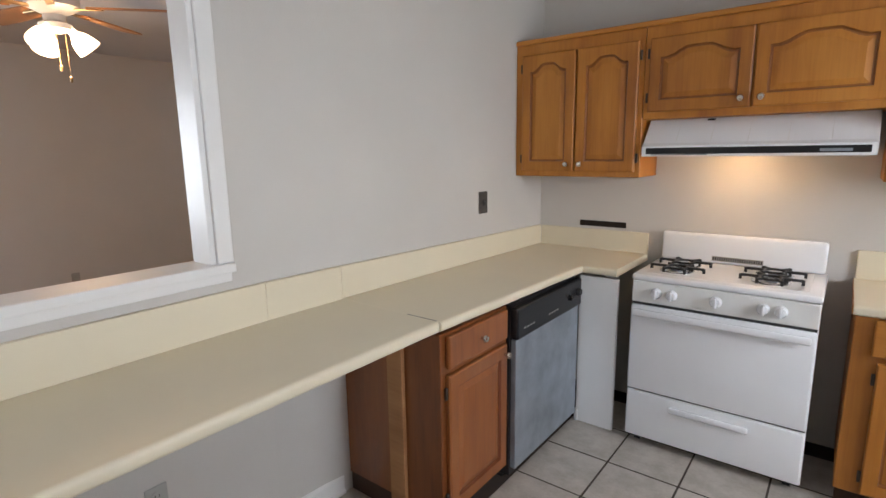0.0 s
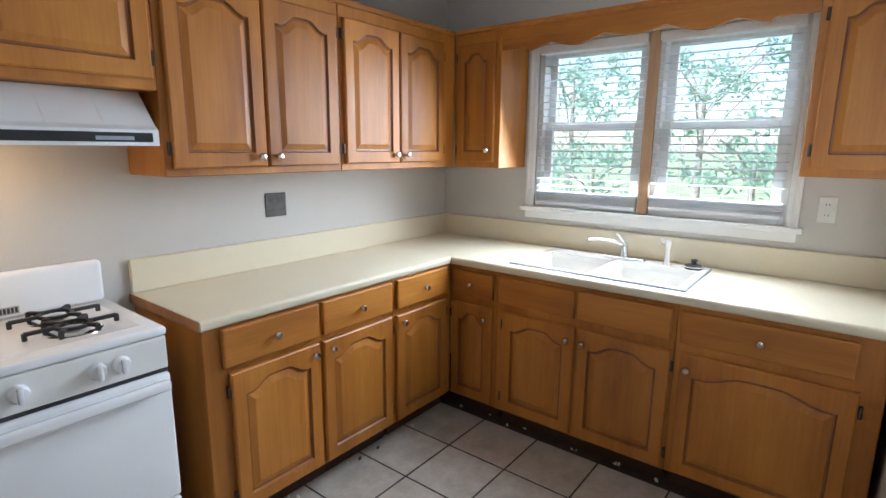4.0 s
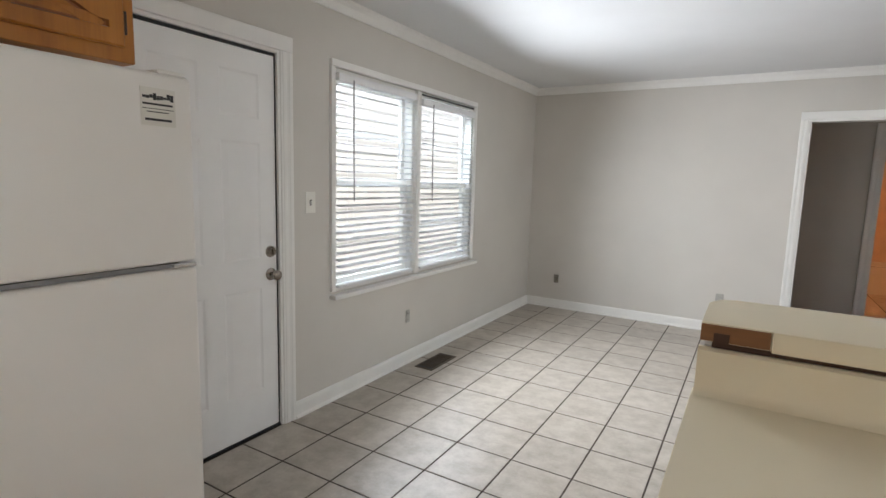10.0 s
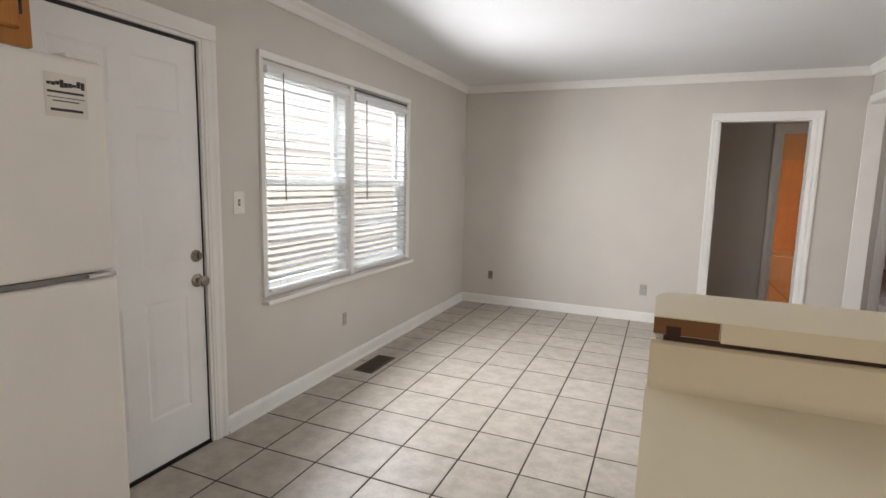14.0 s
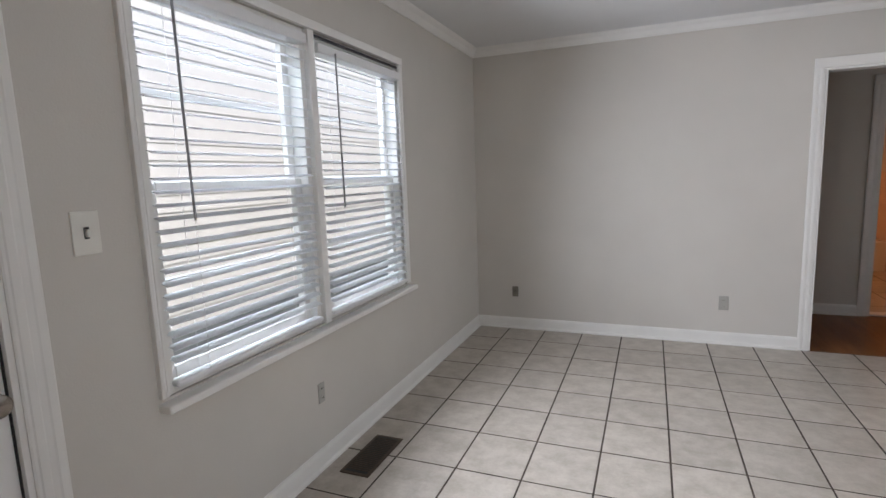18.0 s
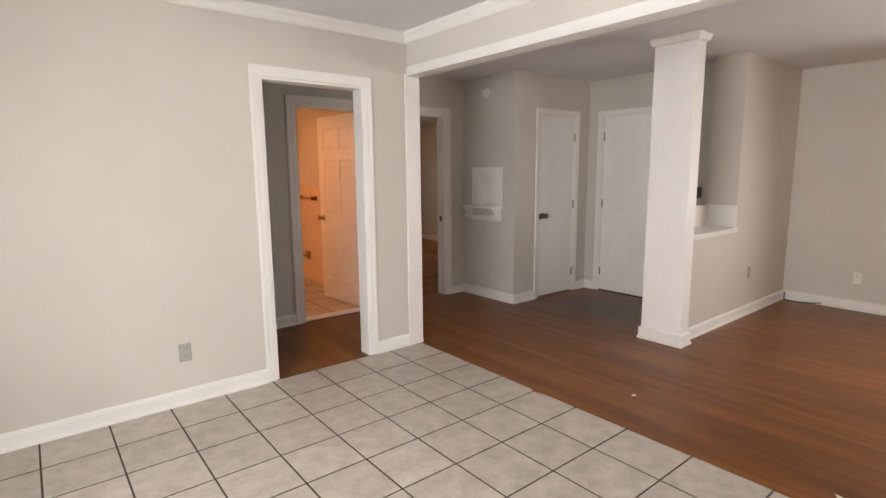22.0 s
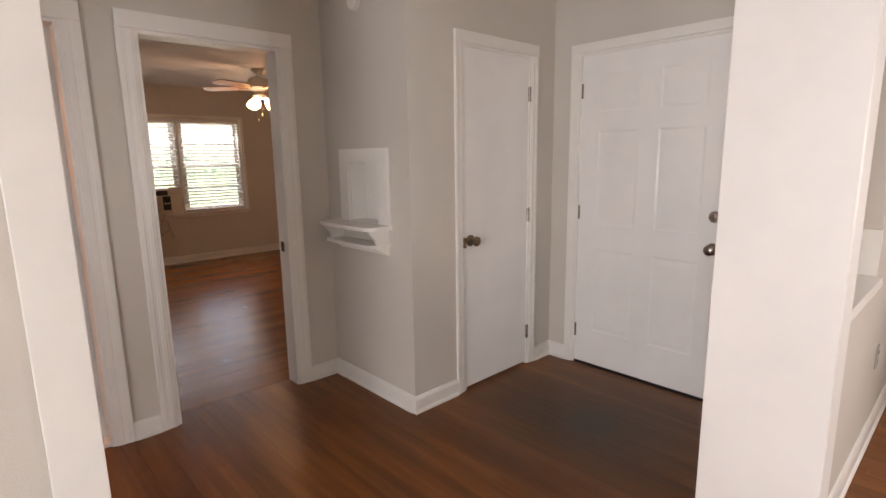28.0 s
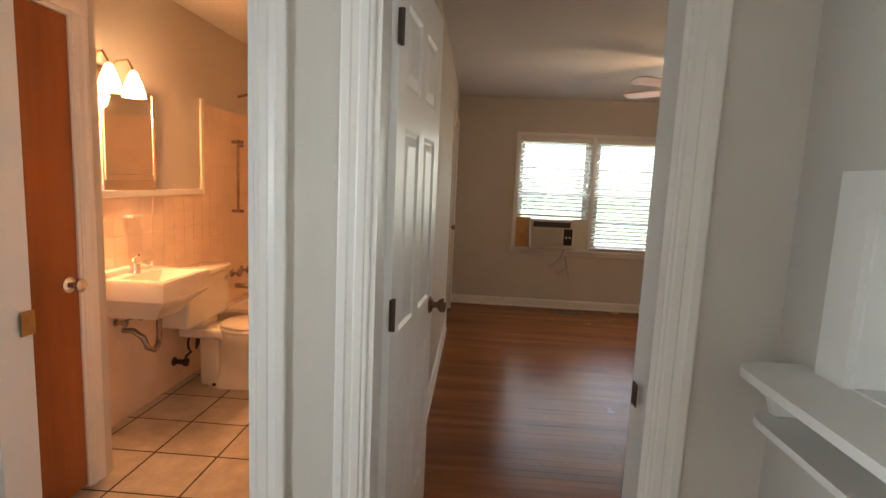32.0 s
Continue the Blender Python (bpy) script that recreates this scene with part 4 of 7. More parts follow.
def gas_range(m, w=0.762, top=0.912, d=0.62):
    """A white gas range; local x along its front, y into the wall, front of the body at y = 0."""
    root = thing("gas_range", "white four-burner gas range with black grates and white knobs", "stove", m)
    part("body", one_box(0.004, w - 0.004, 0.0, d, 0.035, top - 0.09, 0.004), ENAMEL, root)
    bm = bmesh.new()
    box(bm, 0, w, -0.02, d, top - 0.03, top, 0.012, 3)
    box(bm, 0.05, w - 0.05, 0.04, d - 0.07, top - 0.002, top + 0.0015, 0.001)
    cook = part("cooktop", bm, ENAMEL, root, "", True)
    bm = bmesh.new()
    box(bm, 0.01, w - 0.01, d - 0.055, d + 0.0, top, top + 0.155, 0.016, 3)
    bg = part("backguard", bm, ENAMEL, root, "", True)
    part("vent_plate", one_box(w / 2 - 0.118, w / 2 + 0.118, d - 0.0562, d - 0.05, top + 0.014, top + 0.040), PLATE_G, bg, "grey vent strip")
    for i in range(22):
        x = w / 2 - 0.11 + 0.22 * i / 21
        part("vent_slot", one_box(x - 0.0035, x + 0.0035, d - 0.0572, d - 0.05, top + 0.018, top + 0.036), SLOT, bg)
    part("control_panel", one_box(0.004, w - 0.004, -0.016, 0.02, top - 0.14, top - 0.032, 0.006, 2), STOVEP, root, "cream white control panel")
    for x in (0.12, 0.19, 0.38, 0.565, 0.63):
        bm = bmesh.new()
        lathe(bm, [(0.026, 0), (0.026, 0.008), (0.022, 0.014), (0.02, 0.022)], 18, pose(x, -0.016, top - 0.085, 90))
        box(bm, x - 0.007, x + 0.007, -0.052, -0.034, top - 0.085 - 0.023, top - 0.085 + 0.023, 0.004, 2)
        part("control_knob", bm, ENAMEL, root, "white burner knob", True)
    bm = bmesh.new()
    box(bm, 0.006, w - 0.006, -0.03, 0.0, 0.30, top - 0.152, 0.010, 3)
    od = part("oven_door", bm, ENAMEL, root, "", True)
    bm = bmesh.new()
    box(bm, 0.02, w - 0.02, -0.068, -0.044, top - 0.20, top - 0.165, 0.010, 3)
    for x in (0.04, w - 0.06):
        box(bm, x, x + 0.02, -0.05, -0.026, top - 0.195, top - 0.17, 0.003)
    part("oven_handle", bm, ENAMEL, od, "", True)
    part("gap", one_box(0.008, w - 0.008, -0.012, 0.0, 0.292, 0.30), SLOT, root)
    part("gap", one_box(0.008, w - 0.008, -0.012, 0.0, top - 0.152, top - 0.14), SLOT, root)
    bm = bmesh.new()
    box(bm, 0.006, w - 0.006, -0.028, 0.0, 0.045, 0.292, 0.010, 3)
    dr = part("drawer", bm, ENAMEL, root, "", True)
    bm = bmesh.new()
    box(bm, w / 2 - 0.17, w / 2 + 0.17, -0.05, -0.026, 0.225, 0.255, 0.008, 3)
    part("drawer_handle", bm, ENAMEL, dr, "", True)
    for x in (0.04, w - 0.07):
        part("foot", one_box(x, x + 0.03, 0.03, 0.06, 0.0, 0.04), BLACK, root)
        part("foot", one_box(x, x + 0.03, d - 0.09, d - 0.06, 0.0, 0.04), BLACK, root)
    for bx in (0.167, w - 0.203):
        for by in (0.155, 0.315):
            bm = bmesh.new()
            lathe(bm, [(0.080, top + 0.001), (0.080, top + 0.004), (0.072, top + 0.005), (0.045, top + 0.001)], 24, pose(bx, by, 0))
            pan = part("drip_pan", bm, CHROME, cook, "chrome drip pan", True)
            bm = bmesh.new()
            lathe(bm, [(0.026, top + 0.003), (0.029, top + 0.008), (0.027, top + 0.013), (0.012, top + 0.015)], 18, pose(bx, by, 0))
            part("burner", bm, STEEL, cook, "grey metal burner", True)
            bm = bmesh.new()
            for deg, far in ((0, 0.122), (180, 0.122), (52, 0.092), (128, 0.092), (232, 0.078), (308, 0.078)):
                c, q = math.cos(radians(deg)), math.sin(radians(deg))
                wide = 0.0065
                lo = [(bx + 0.046 * c - wide * q, by + 0.046 * q + wide * c), (bx + 0.046 * c + wide * q, by + 0.046 * q - wide * c),
                      (bx + far * c + wide * q, by + far * q - wide * c), (bx + far * c - wide * q, by + far * q + wide * c)]
                prism(bm, lo, top + 0.016, top + 0.027, "Z")
                box(bm, bx + far * c - 0.006, bx + far * c + 0.006, by + far * q - 0.006, by + far * q + 0.006, top + 0.001, top + 0.024)
            ring = lambda r, z: [(bx + r * math.cos(t), by + r * math.sin(t), z) for t in (2 * math.pi * i / 20 for i in range(20))]
            loft(bm, [ring(0.041, top + 0.015), ring(0.051, top + 0.015), ring(0.051, top + 0.025), ring(0.041, top + 0.025), ring(0.041, top + 0.015)], cap_first=False, cap_last=False)
            part("grate", bm, IRON, cook, "black iron pan support", True)
    return root


def range_hood(m, w, z0, z1, d=0.46):
    """A slope-fronted hood, its back against y = 0, front towards -y."""
    root = thing("range_hood", "white sloped range hood with a black front strip and lit lamp", "range hood", m)
    bm = bmesh.new()
    h = z1 - z0
    prof = [(0, 0.012), (-d + 0.015, 0.012), (-d, 0.0), (-d, 0.052), (-d + 0.02, 0.065), (-d + 0.13, h), (0, h)]
    loft(bm, [[(x, y, z0 + z) for y, z in prof] for x in (0.0, w)])
    part("shell", bm, ENAMEL, root)
    part("control_strip", one_box(0.02, w - 0.02, -d - 0.004, -d + 0.01, z0 + 0.012, z0 + 0.042, 0.002), BLACK, root, "black control strip")
    part("control_label", one_box(w - 0.19, w - 0.08, -d - 0.006, -d, z0 + 0.018, z0 + 0.03), STEEL, root)
    part("missing_badge", one_box(0.27, 0.305, -d + 0.118, -d + 0.135, z1 - 0.034, z1 - 0.004), BLACK, root, "small black square patch")
    for i in range(1, 6):
        x = w * i / 6
        bm = bmesh.new()
        tube(bm, [(x, -d + 0.021, z0 + 0.067), (x, -d + 0.128, z1 - 0.004)], 0.0012, 4)
        part("seam", bm, STOVEP, root)
    part("lamp_lens", one_box(w / 2 - 0.14, w / 2 + 0.02, -0.22, -0.10, z0 + 0.004, z0 + 0.0115, 0.002), HOODLAMP, root, "lit lamp lens")
    part("filter", one_box(0.05, w / 2 - 0.16, -0.36, -0.06, z0 + 0.006, z0 + 0.0115), STEEL, root)
    return root


def fridge(m, w=0.828, d=0.74, h=1.728, split=1.197):
    """A top-freezer refrigerator; local x along its front, front faces -y at y = 0."""
    root = thing("refrigerator", "white top-freezer refrigerator with a printed sticker", "refrigerator", m)
    part("cabinet", one_box(0.006, w - 0.006, 0.075, d, 0.03, h - 0.015, 0.008, 2), FRIDGEW, root)
    part("gasket", one_box(0.016, w - 0.016, 0.058, 0.078, 0.07, h - 0.03), BLACK, root)
    for nm, z0, z1 in (("freezer_door", split + 0.008, h), ("fridge_door", 0.07, split - 0.008)):
        bm = bmesh.new()
        box(bm, 0, w, 0.0, 0.06, z0, z1, 0.014, 3)
        dr = part(nm, bm, FRIDGEW, root, "", True)
        a, b = (z0 + 0.03, z1 - 0.12) if nm[1] == "r" and nm[2] == "e" else (z0 + 0.45, z1 - 0.03)
        bm = bmesh.new()
        box(bm, 0.055, 0.085, -0.045, -0.016, a, b, 0.010, 3)
        for z in (a + 0.01, b - 0.05):
            box(bm, 0.058, 0.082, -0.03, 0.004, z, z + 0.04, 0.004)
        part("handle", bm, FRIDGEW, dr, "", True)
    part("gap_strip", one_box(0.13, w - 0.05, 0.012, 0.05, split - 0.006, split + 0.006), plain_gap, root, "grey gap between the doors")
    part("hinge_cover", one_box(w - 0.075, w - 0.005, -0.002, 0.055, split - 0.0055, split + 0.0055, 0.002), CHROME, root, "metal centre hinge")
    part("top_hinge", one_box(w - 0.09, w - 0.01, 0.01, 0.09, h, h + 0.012, 0.003), FRIDGEW, root)
    part("base_grille", one_box(0.02, w - 0.02, 0.03, 0.075, 0.012, 0.065, 0.003), BLACK, root)
    st = part("sticker", one_box(w - 0.146, w - 0.052, -0.0016, 0.0, h - 0.140, h - 0.042), PLATE_W, root, "white printed sticker")
    rs = random.Random(4)
    for i in range(9):
        x = w - 0.141 + i * 0.0094
        part("print_shape", one_box(x, x + 0.0084, -0.0024, -0.0014, h - 0.068 - rs.uniform(0, 0.006), h - 0.068 + rs.uniform(0.004, 0.014)), SLOT, st)
    for z, x0, x1, t in ((-0.084, -0.141, -0.060, 0.005), (-0.096, -0.142, -0.058, 0.0016), (-0.104, -0.130, -0.072, 0.0025), (-0.124, -0.136, -0.064, 0.006)):
        part("print_line", one_box(w + x0, w + x1, -0.0024, -0.0014, h + z - t / 2, h + z + t / 2), SLOT, st)
    for x in (0.06, w - 0.06):
        for y in (0.12, d - 0.08):
            part("foot", one_box(x - 0.02, x + 0.02, y - 0.02, y + 0.02, 0, 0.03), BLACK, root)
    return root


def dishwasher(m, w, h=0.85, d=0.55):
    root = thing("dishwasher", "grey scuffed dishwasher with a black control panel", "dishwasher", m)
    part("body", one_box(0.004, w - 0.004, 0.01, d, 0.02, h, 0.003), BLACK, root)
    part("door_panel", one_box(0.014, w - 0.014, -0.018, 0.01, 0.06, h - 0.16, 0.004, 2), STEEL, root, "scuffed blue-grey door panel")
    cp = part("control_panel", one_box(0.006, w - 0.006, -0.03, 0.01, h - 0.155, h - 0.012, 0.008, 2), BLACK, root)
    part("latch", one_box(w - 0.16, w - 0.10, -0.042, -0.028, h - 0.10, h - 0.075, 0.004), BLACK, cp)
    for i in range(4):
        for x0 in (0.06, 0.30):
            part("button_mark", one_box(x0 + i * 0.028, x0 + i * 0.028 + 0.018, -0.0315, -0.029, h - 0.115, h - 0.108), PLATE_G, cp)
    bm = bmesh.new()
    lathe(bm, [(0.022, 0), (0.022, 0.012), (0.016, 0.02)], 16, pose(w - 0.06, -0.03, h - 0.075, 90))
    part("dial", bm, BLACK, cp, "", True)
    part("toe_panel", one_box(0.01, w - 0.01, 0.05, d, 0.0, 0.05), BLACK, root)
    return root


def double_sink(m, w=0.80, d=0.53):
    """A double-bowl drop-in sink: x along the counter 0..w, y 0..d from its front, its rim on z = 0."""
    root = thing("kitchen_sink", "white double-bowl kitchen sink set in the worktop", "sink", m)
    bm = bmesh.new()
    rim = 0.008
    bowls = [(0.035, w / 2 - 0.02, 0.035, d - 0.11), (w / 2 + 0.02, w - 0.035, 0.035, d - 0.11)]
    xs = [0, 0.035, w / 2 - 0.02, w / 2 + 0.02, w - 0.035, w]
    ys = [0, 0.035, d - 0.11, d]
    for i in range(5):
        for j in range(3):
            if j == 1 and i in (1, 3):
                continue
            box(bm, xs[i], xs[i + 1], ys[j], ys[j + 1], 0.0, rim)
    for x0, x1, y0, y1 in bowls:
        lp = lambda g, z: [(x0 + g, y0 + g, z), (x1 - g, y0 + g, z), (x1 - g, y1 - g, z), (x0 + g, y1 - g, z)]
        loft(bm, [lp(0, rim), lp(0.012, -0.02), lp(0.02, -0.14), lp(0.06, -0.155)], cap_first=False)
    bmesh.ops.remove_doubles(bm, verts=bm.verts, dist=0.0003)
    part("basin", bm, PORCELAIN, root)
    for a in ((-0.006, w + 0.006, -0.006, 0.0), (-0.006, w + 0.006, d, d + 0.006), (-0.006, 0.0, 0.0, d), (w, w + 0.006, 0.0, d)):
        part("rim_strip", one_box(*a, -0.001, 0.0065, 0.001), STEEL, root, "dark metal strip round the sink")
    for x in (w * 0.27, w * 0.73):
        bm = bmesh.new()
        lathe(bm, [(0.045, -0.1545), (0.045, -0.150), (0.03, -0.149), (0.02, -0.153)], 20, pose(x, d * 0.42, 0))
        part("drain", bm, CHROME, root, "metal drain", True)
    bm = bmesh.new()
    for a in ((-0.006, w + 0.006, -0.006, 0.0), (-0.006, w + 0.006, d, d + 0.006), (-0.006, 0, 0, d), (w, w + 0.006, 0, d)):
        box(bm, *a, 0.0, 0.006, 0.002)
    part("rim_strip", bm, CHROME, root, "thin metal rim")
    return root


def kitchen_faucet(m):
    root = thing("kitchen_faucet", "chrome two-handle kitchen faucet behind the sink", "faucet", m)
    bm = bmesh.new()
    box(bm, -0.11, 0.11, -0.026, 0.026, 0, 0.014, 0.006, 3)
    part("deck_plate", bm, CHROME, root, "", True)
    bm = bmesh.new()
    lathe(bm, [(0.022, 0.012), (0.019, 0.04), (0.016, 0.075), (0.012, 0.09)], 16)
    part("column", bm, CHROME, root, "", True)
    bm = bmesh.new()
    tube(bm, [(0, 0, 0.075), (-0.06, -0.03, 0.098), (-0.12, -0.06, 0.104), (-0.165, -0.085, 0.100), (-0.17, -0.088, 0.084)], 0.0075, 10)
    part("spout", bm, CHROME, root, "", True)
    bm = bmesh.new()
    tube(bm, [(0, 0, 0.08), (-0.01, -0.01, 0.105), (-0.035, -0.03, 0.135)], 0.009, 10)
    part("lever", bm, CHROME, root, "", True)
    return root


def sprayer(m):
    root = thing("sink_sprayer", "white pull-out side sprayer beside the faucet", "sprayer", m)
    bm = bmesh.new()
    lathe(bm, [(0.02, 0), (0.02, 0.01), (0.012, 0.02), (0.010, 0.09), (0.016, 0.11), (0.014, 0.125)], 14)
    box(bm, -0.035, 0.012, -0.011, 0.011, 0.108, 0.130, 0.006, 2)
    part("wand", bm, PORCELAIN, root, "", True)
    return root


def drain_stopper(m):
    root = thing("drain_stopper", "black rubber drain stopper with metal rim", "stopper", m)
    bm = bmesh.new()
    lathe(bm, [(0.04, 0), (0.043, 0.012), (0.03, 0.02), (0.012, 0.022), (0.012, 0.036), (0.018, 0.042), (0.01, 0.046)], 18)
    part("body", bm, RUBBER, root, "", True)
    bm = bmesh.new()
    lathe(bm, [(0.044, 0.008), (0.046, 0.012), (0.044, 0.016)], 18, cap=False)
    part("ring", bm, CHROME, root, "", True)
    return root


def toilet(m):
    """A two-piece toilet whose tank backs on y = 0 and whose bowl points to -y."""
    root = thing("toilet", "white two-piece toilet with closed lid", "toilet", m)

    def oval(cx, cy, rx, ry, z, n=26):
        return [(cx + rx * math.cos(2 * math.pi * i / n), cy + ry * math.sin(2 * math.pi * i / n) * (1.12 if math.sin(2 * math.pi * i / n) < 0 else 0.9), z) for i in range(n)]
    bm = bmesh.new()
    loft(bm, [oval(0, -0.355, 0.100, 0.205, 0), oval(0, -0.355, 0.098, 0.20, 0.025), oval(0, -0.36, 0.082, 0.165, 0.07), oval(0, -0.375, 0.080, 0.145, 0.15), oval(0, -0.41, 0.105, 0.155, 0.22), oval(0, -0.45, 0.155, 0.185, 0.31), oval(0, -0.463, 0.180, 0.198, 0.38), oval(0, -0.463, 0.176, 0.194, 0.40)])
    box(bm, -0.08, 0.08, -0.30, -0.15, 0.0, 0.35, 0.03, 3)
    box(bm, -0.115, 0.115, -0.34, -0.03, 0.335, 0.405, 0.022, 3)
    part("bowl", bm, PORCELAIN, root, "", True)
    bm = bmesh.new()
    loft(bm, [oval(0, -0.463, 0.182, 0.200, 0.402), oval(0, -0.463, 0.187, 0.204, 0.412), oval(0, -0.463, 0.182, 0.200, 0.422)])
    seat = part("seat", bm, PORCELAIN, root, "", True)
    bm = bmesh.new()
    loft(bm, [oval(0, -0.463, 0.180, 0.198, 0.426), oval(0, -0.463, 0.182, 0.200, 0.439), oval(0, -0.463, 0.155, 0.172, 0.448)])
    part("lid", bm, PORCELAIN, root, "", True)
    bm = bmesh.new()
    box(bm, -0.28, 0.25, -0.205, -0.01, 0.44, 0.755, 0.025, 3)
    box(bm, -0.10, 0.10, -0.20, -0.02, 0.40, 0.45, 0.02, 2)
    part("tank", bm, PORCELAIN, root, "", True)
    bm = bmesh.new()
    box(bm, -0.29, 0.26, -0.215, -0.004, 0.752, 0.785, 0.012, 3)
    part("tank_lid", bm, PORCELAIN, root, "", True)
    bm = bmesh.new()
    tube(bm, [(0.19, -0.205, 0.70), (0.19, -0.228, 0.70), (0.12, -0.234, 0.692)], 0.008, 8)
    part("flush_lever", bm, CHROME, root, "", True)
    for x in (-0.095, 0.095):
        bm = bmesh.new()
        lathe(bm, [(0.013, 0.045), (0.013, 0.056), (0.006, 0.062)], 10, pose(x * 0.92, -0.26, -0.03))
        part("bolt_cap", bm, HINGE, root, "dark floor bolt", True)
    return root


def wall_basin(m, w=0.52, d=0.44):
    """A wall-hung basin: back on y = 0, front towards -y, rim at z = 0."""
    root = thing("bathroom_basin", "white wall-hung porcelain basin with chrome taps", "basin", m)
    bm = bmesh.new()
    o = lambda g, z, b=0.0: [(-w / 2 + g, -d + g, z), (w / 2 - g, -d + g, z), (w / 2 - g, -b, z), (-w / 2 + g, -b, z)]
    loft(bm, [o(0.12, -0.23), o(0.07, -0.17), o(0.012, -0.12), o(0.0, -0.105), o(0.0, -0.012), o(0.008, 0.0)], cap_last=False)
    inner = lambda g, z: [(-w / 2 + g, -d + g * 0.8, z), (w / 2 - g, -d + g * 0.8, z), (w / 2 - g, -0.12, z), (-w / 2 + g, -0.12, z)]
    loft(bm, [o(0.008, 0.0), inner(0.05, 0.0), inner(0.07, -0.05), inner(0.13, -0.11)], cap_first=False)
    box(bm, -w / 2 + 0.01, w / 2 - 0.01, -0.05, 0.0, -0.002, 0.035, 0.01, 2)
    part("bowl", bm, PORCELAIN, root, "", True)
    bm = bmesh.new()
    tube(bm, [(0, -0.075, 0.0), (0, -0.08, 0.05), (0, -0.12, 0.06), (0, -0.17, 0.045)], 0.012, 10)
    part("spout", bm, CHROME, root, "", True)
    bm = bmesh.new()
    lathe(bm, [(0.028, 0.0), (0.024, 0.04), (0.014, 0.055)], 14, pose(0, -0.075, 0))
    part("faucet_body", bm, CHROME, root, "", True)
    bm = bmesh.new()
    tube(bm, [(0, -0.075, 0.05), (0.0, -0.06, 0.075), (0.0, -0.10, 0.10)], 0.008, 8)
    part("lever", bm, CHROME, root, "", True)
    bm = bmesh.new()
    tube(bm, [(0.10, -0.14, -0.20), (0.10, -0.14, -0.38), (0.09, -0.14, -0.43), (0.05, -0.14, -0.455), (0.01, -0.13, -0.43), (0.0, -0.11, -0.37), (-0.01, -0.06, -0.33), (-0.01, 0.0, -0.33)], 0.0165, 10)
    part("trap", bm, NICKEL, root, "tarnished drain trap", True)
    for x in (-0.07, 0.06):
        bm = bmesh.new()
        tube(bm, [(x, 0.0, -0.27), (x, -0.06, -0.27), (x * 0.6, -0.09, -0.22), (x * 0.5, -0.09, -0.14)], 0.007, 7)
        lathe(bm, [(0.02, 0), (0.02, 0.008), (0.012, 0.012), (0.014, 0.05), (0.02, 0.055), (0.02, 0.065)], 10, pose(x, 0, -0.27, 90))
        part("supply_valve", bm, NICKEL, root, "tarnished supply valve and pipe", True)
    return root

# ---- kitchen ----
CT = 0.885  # worktop height


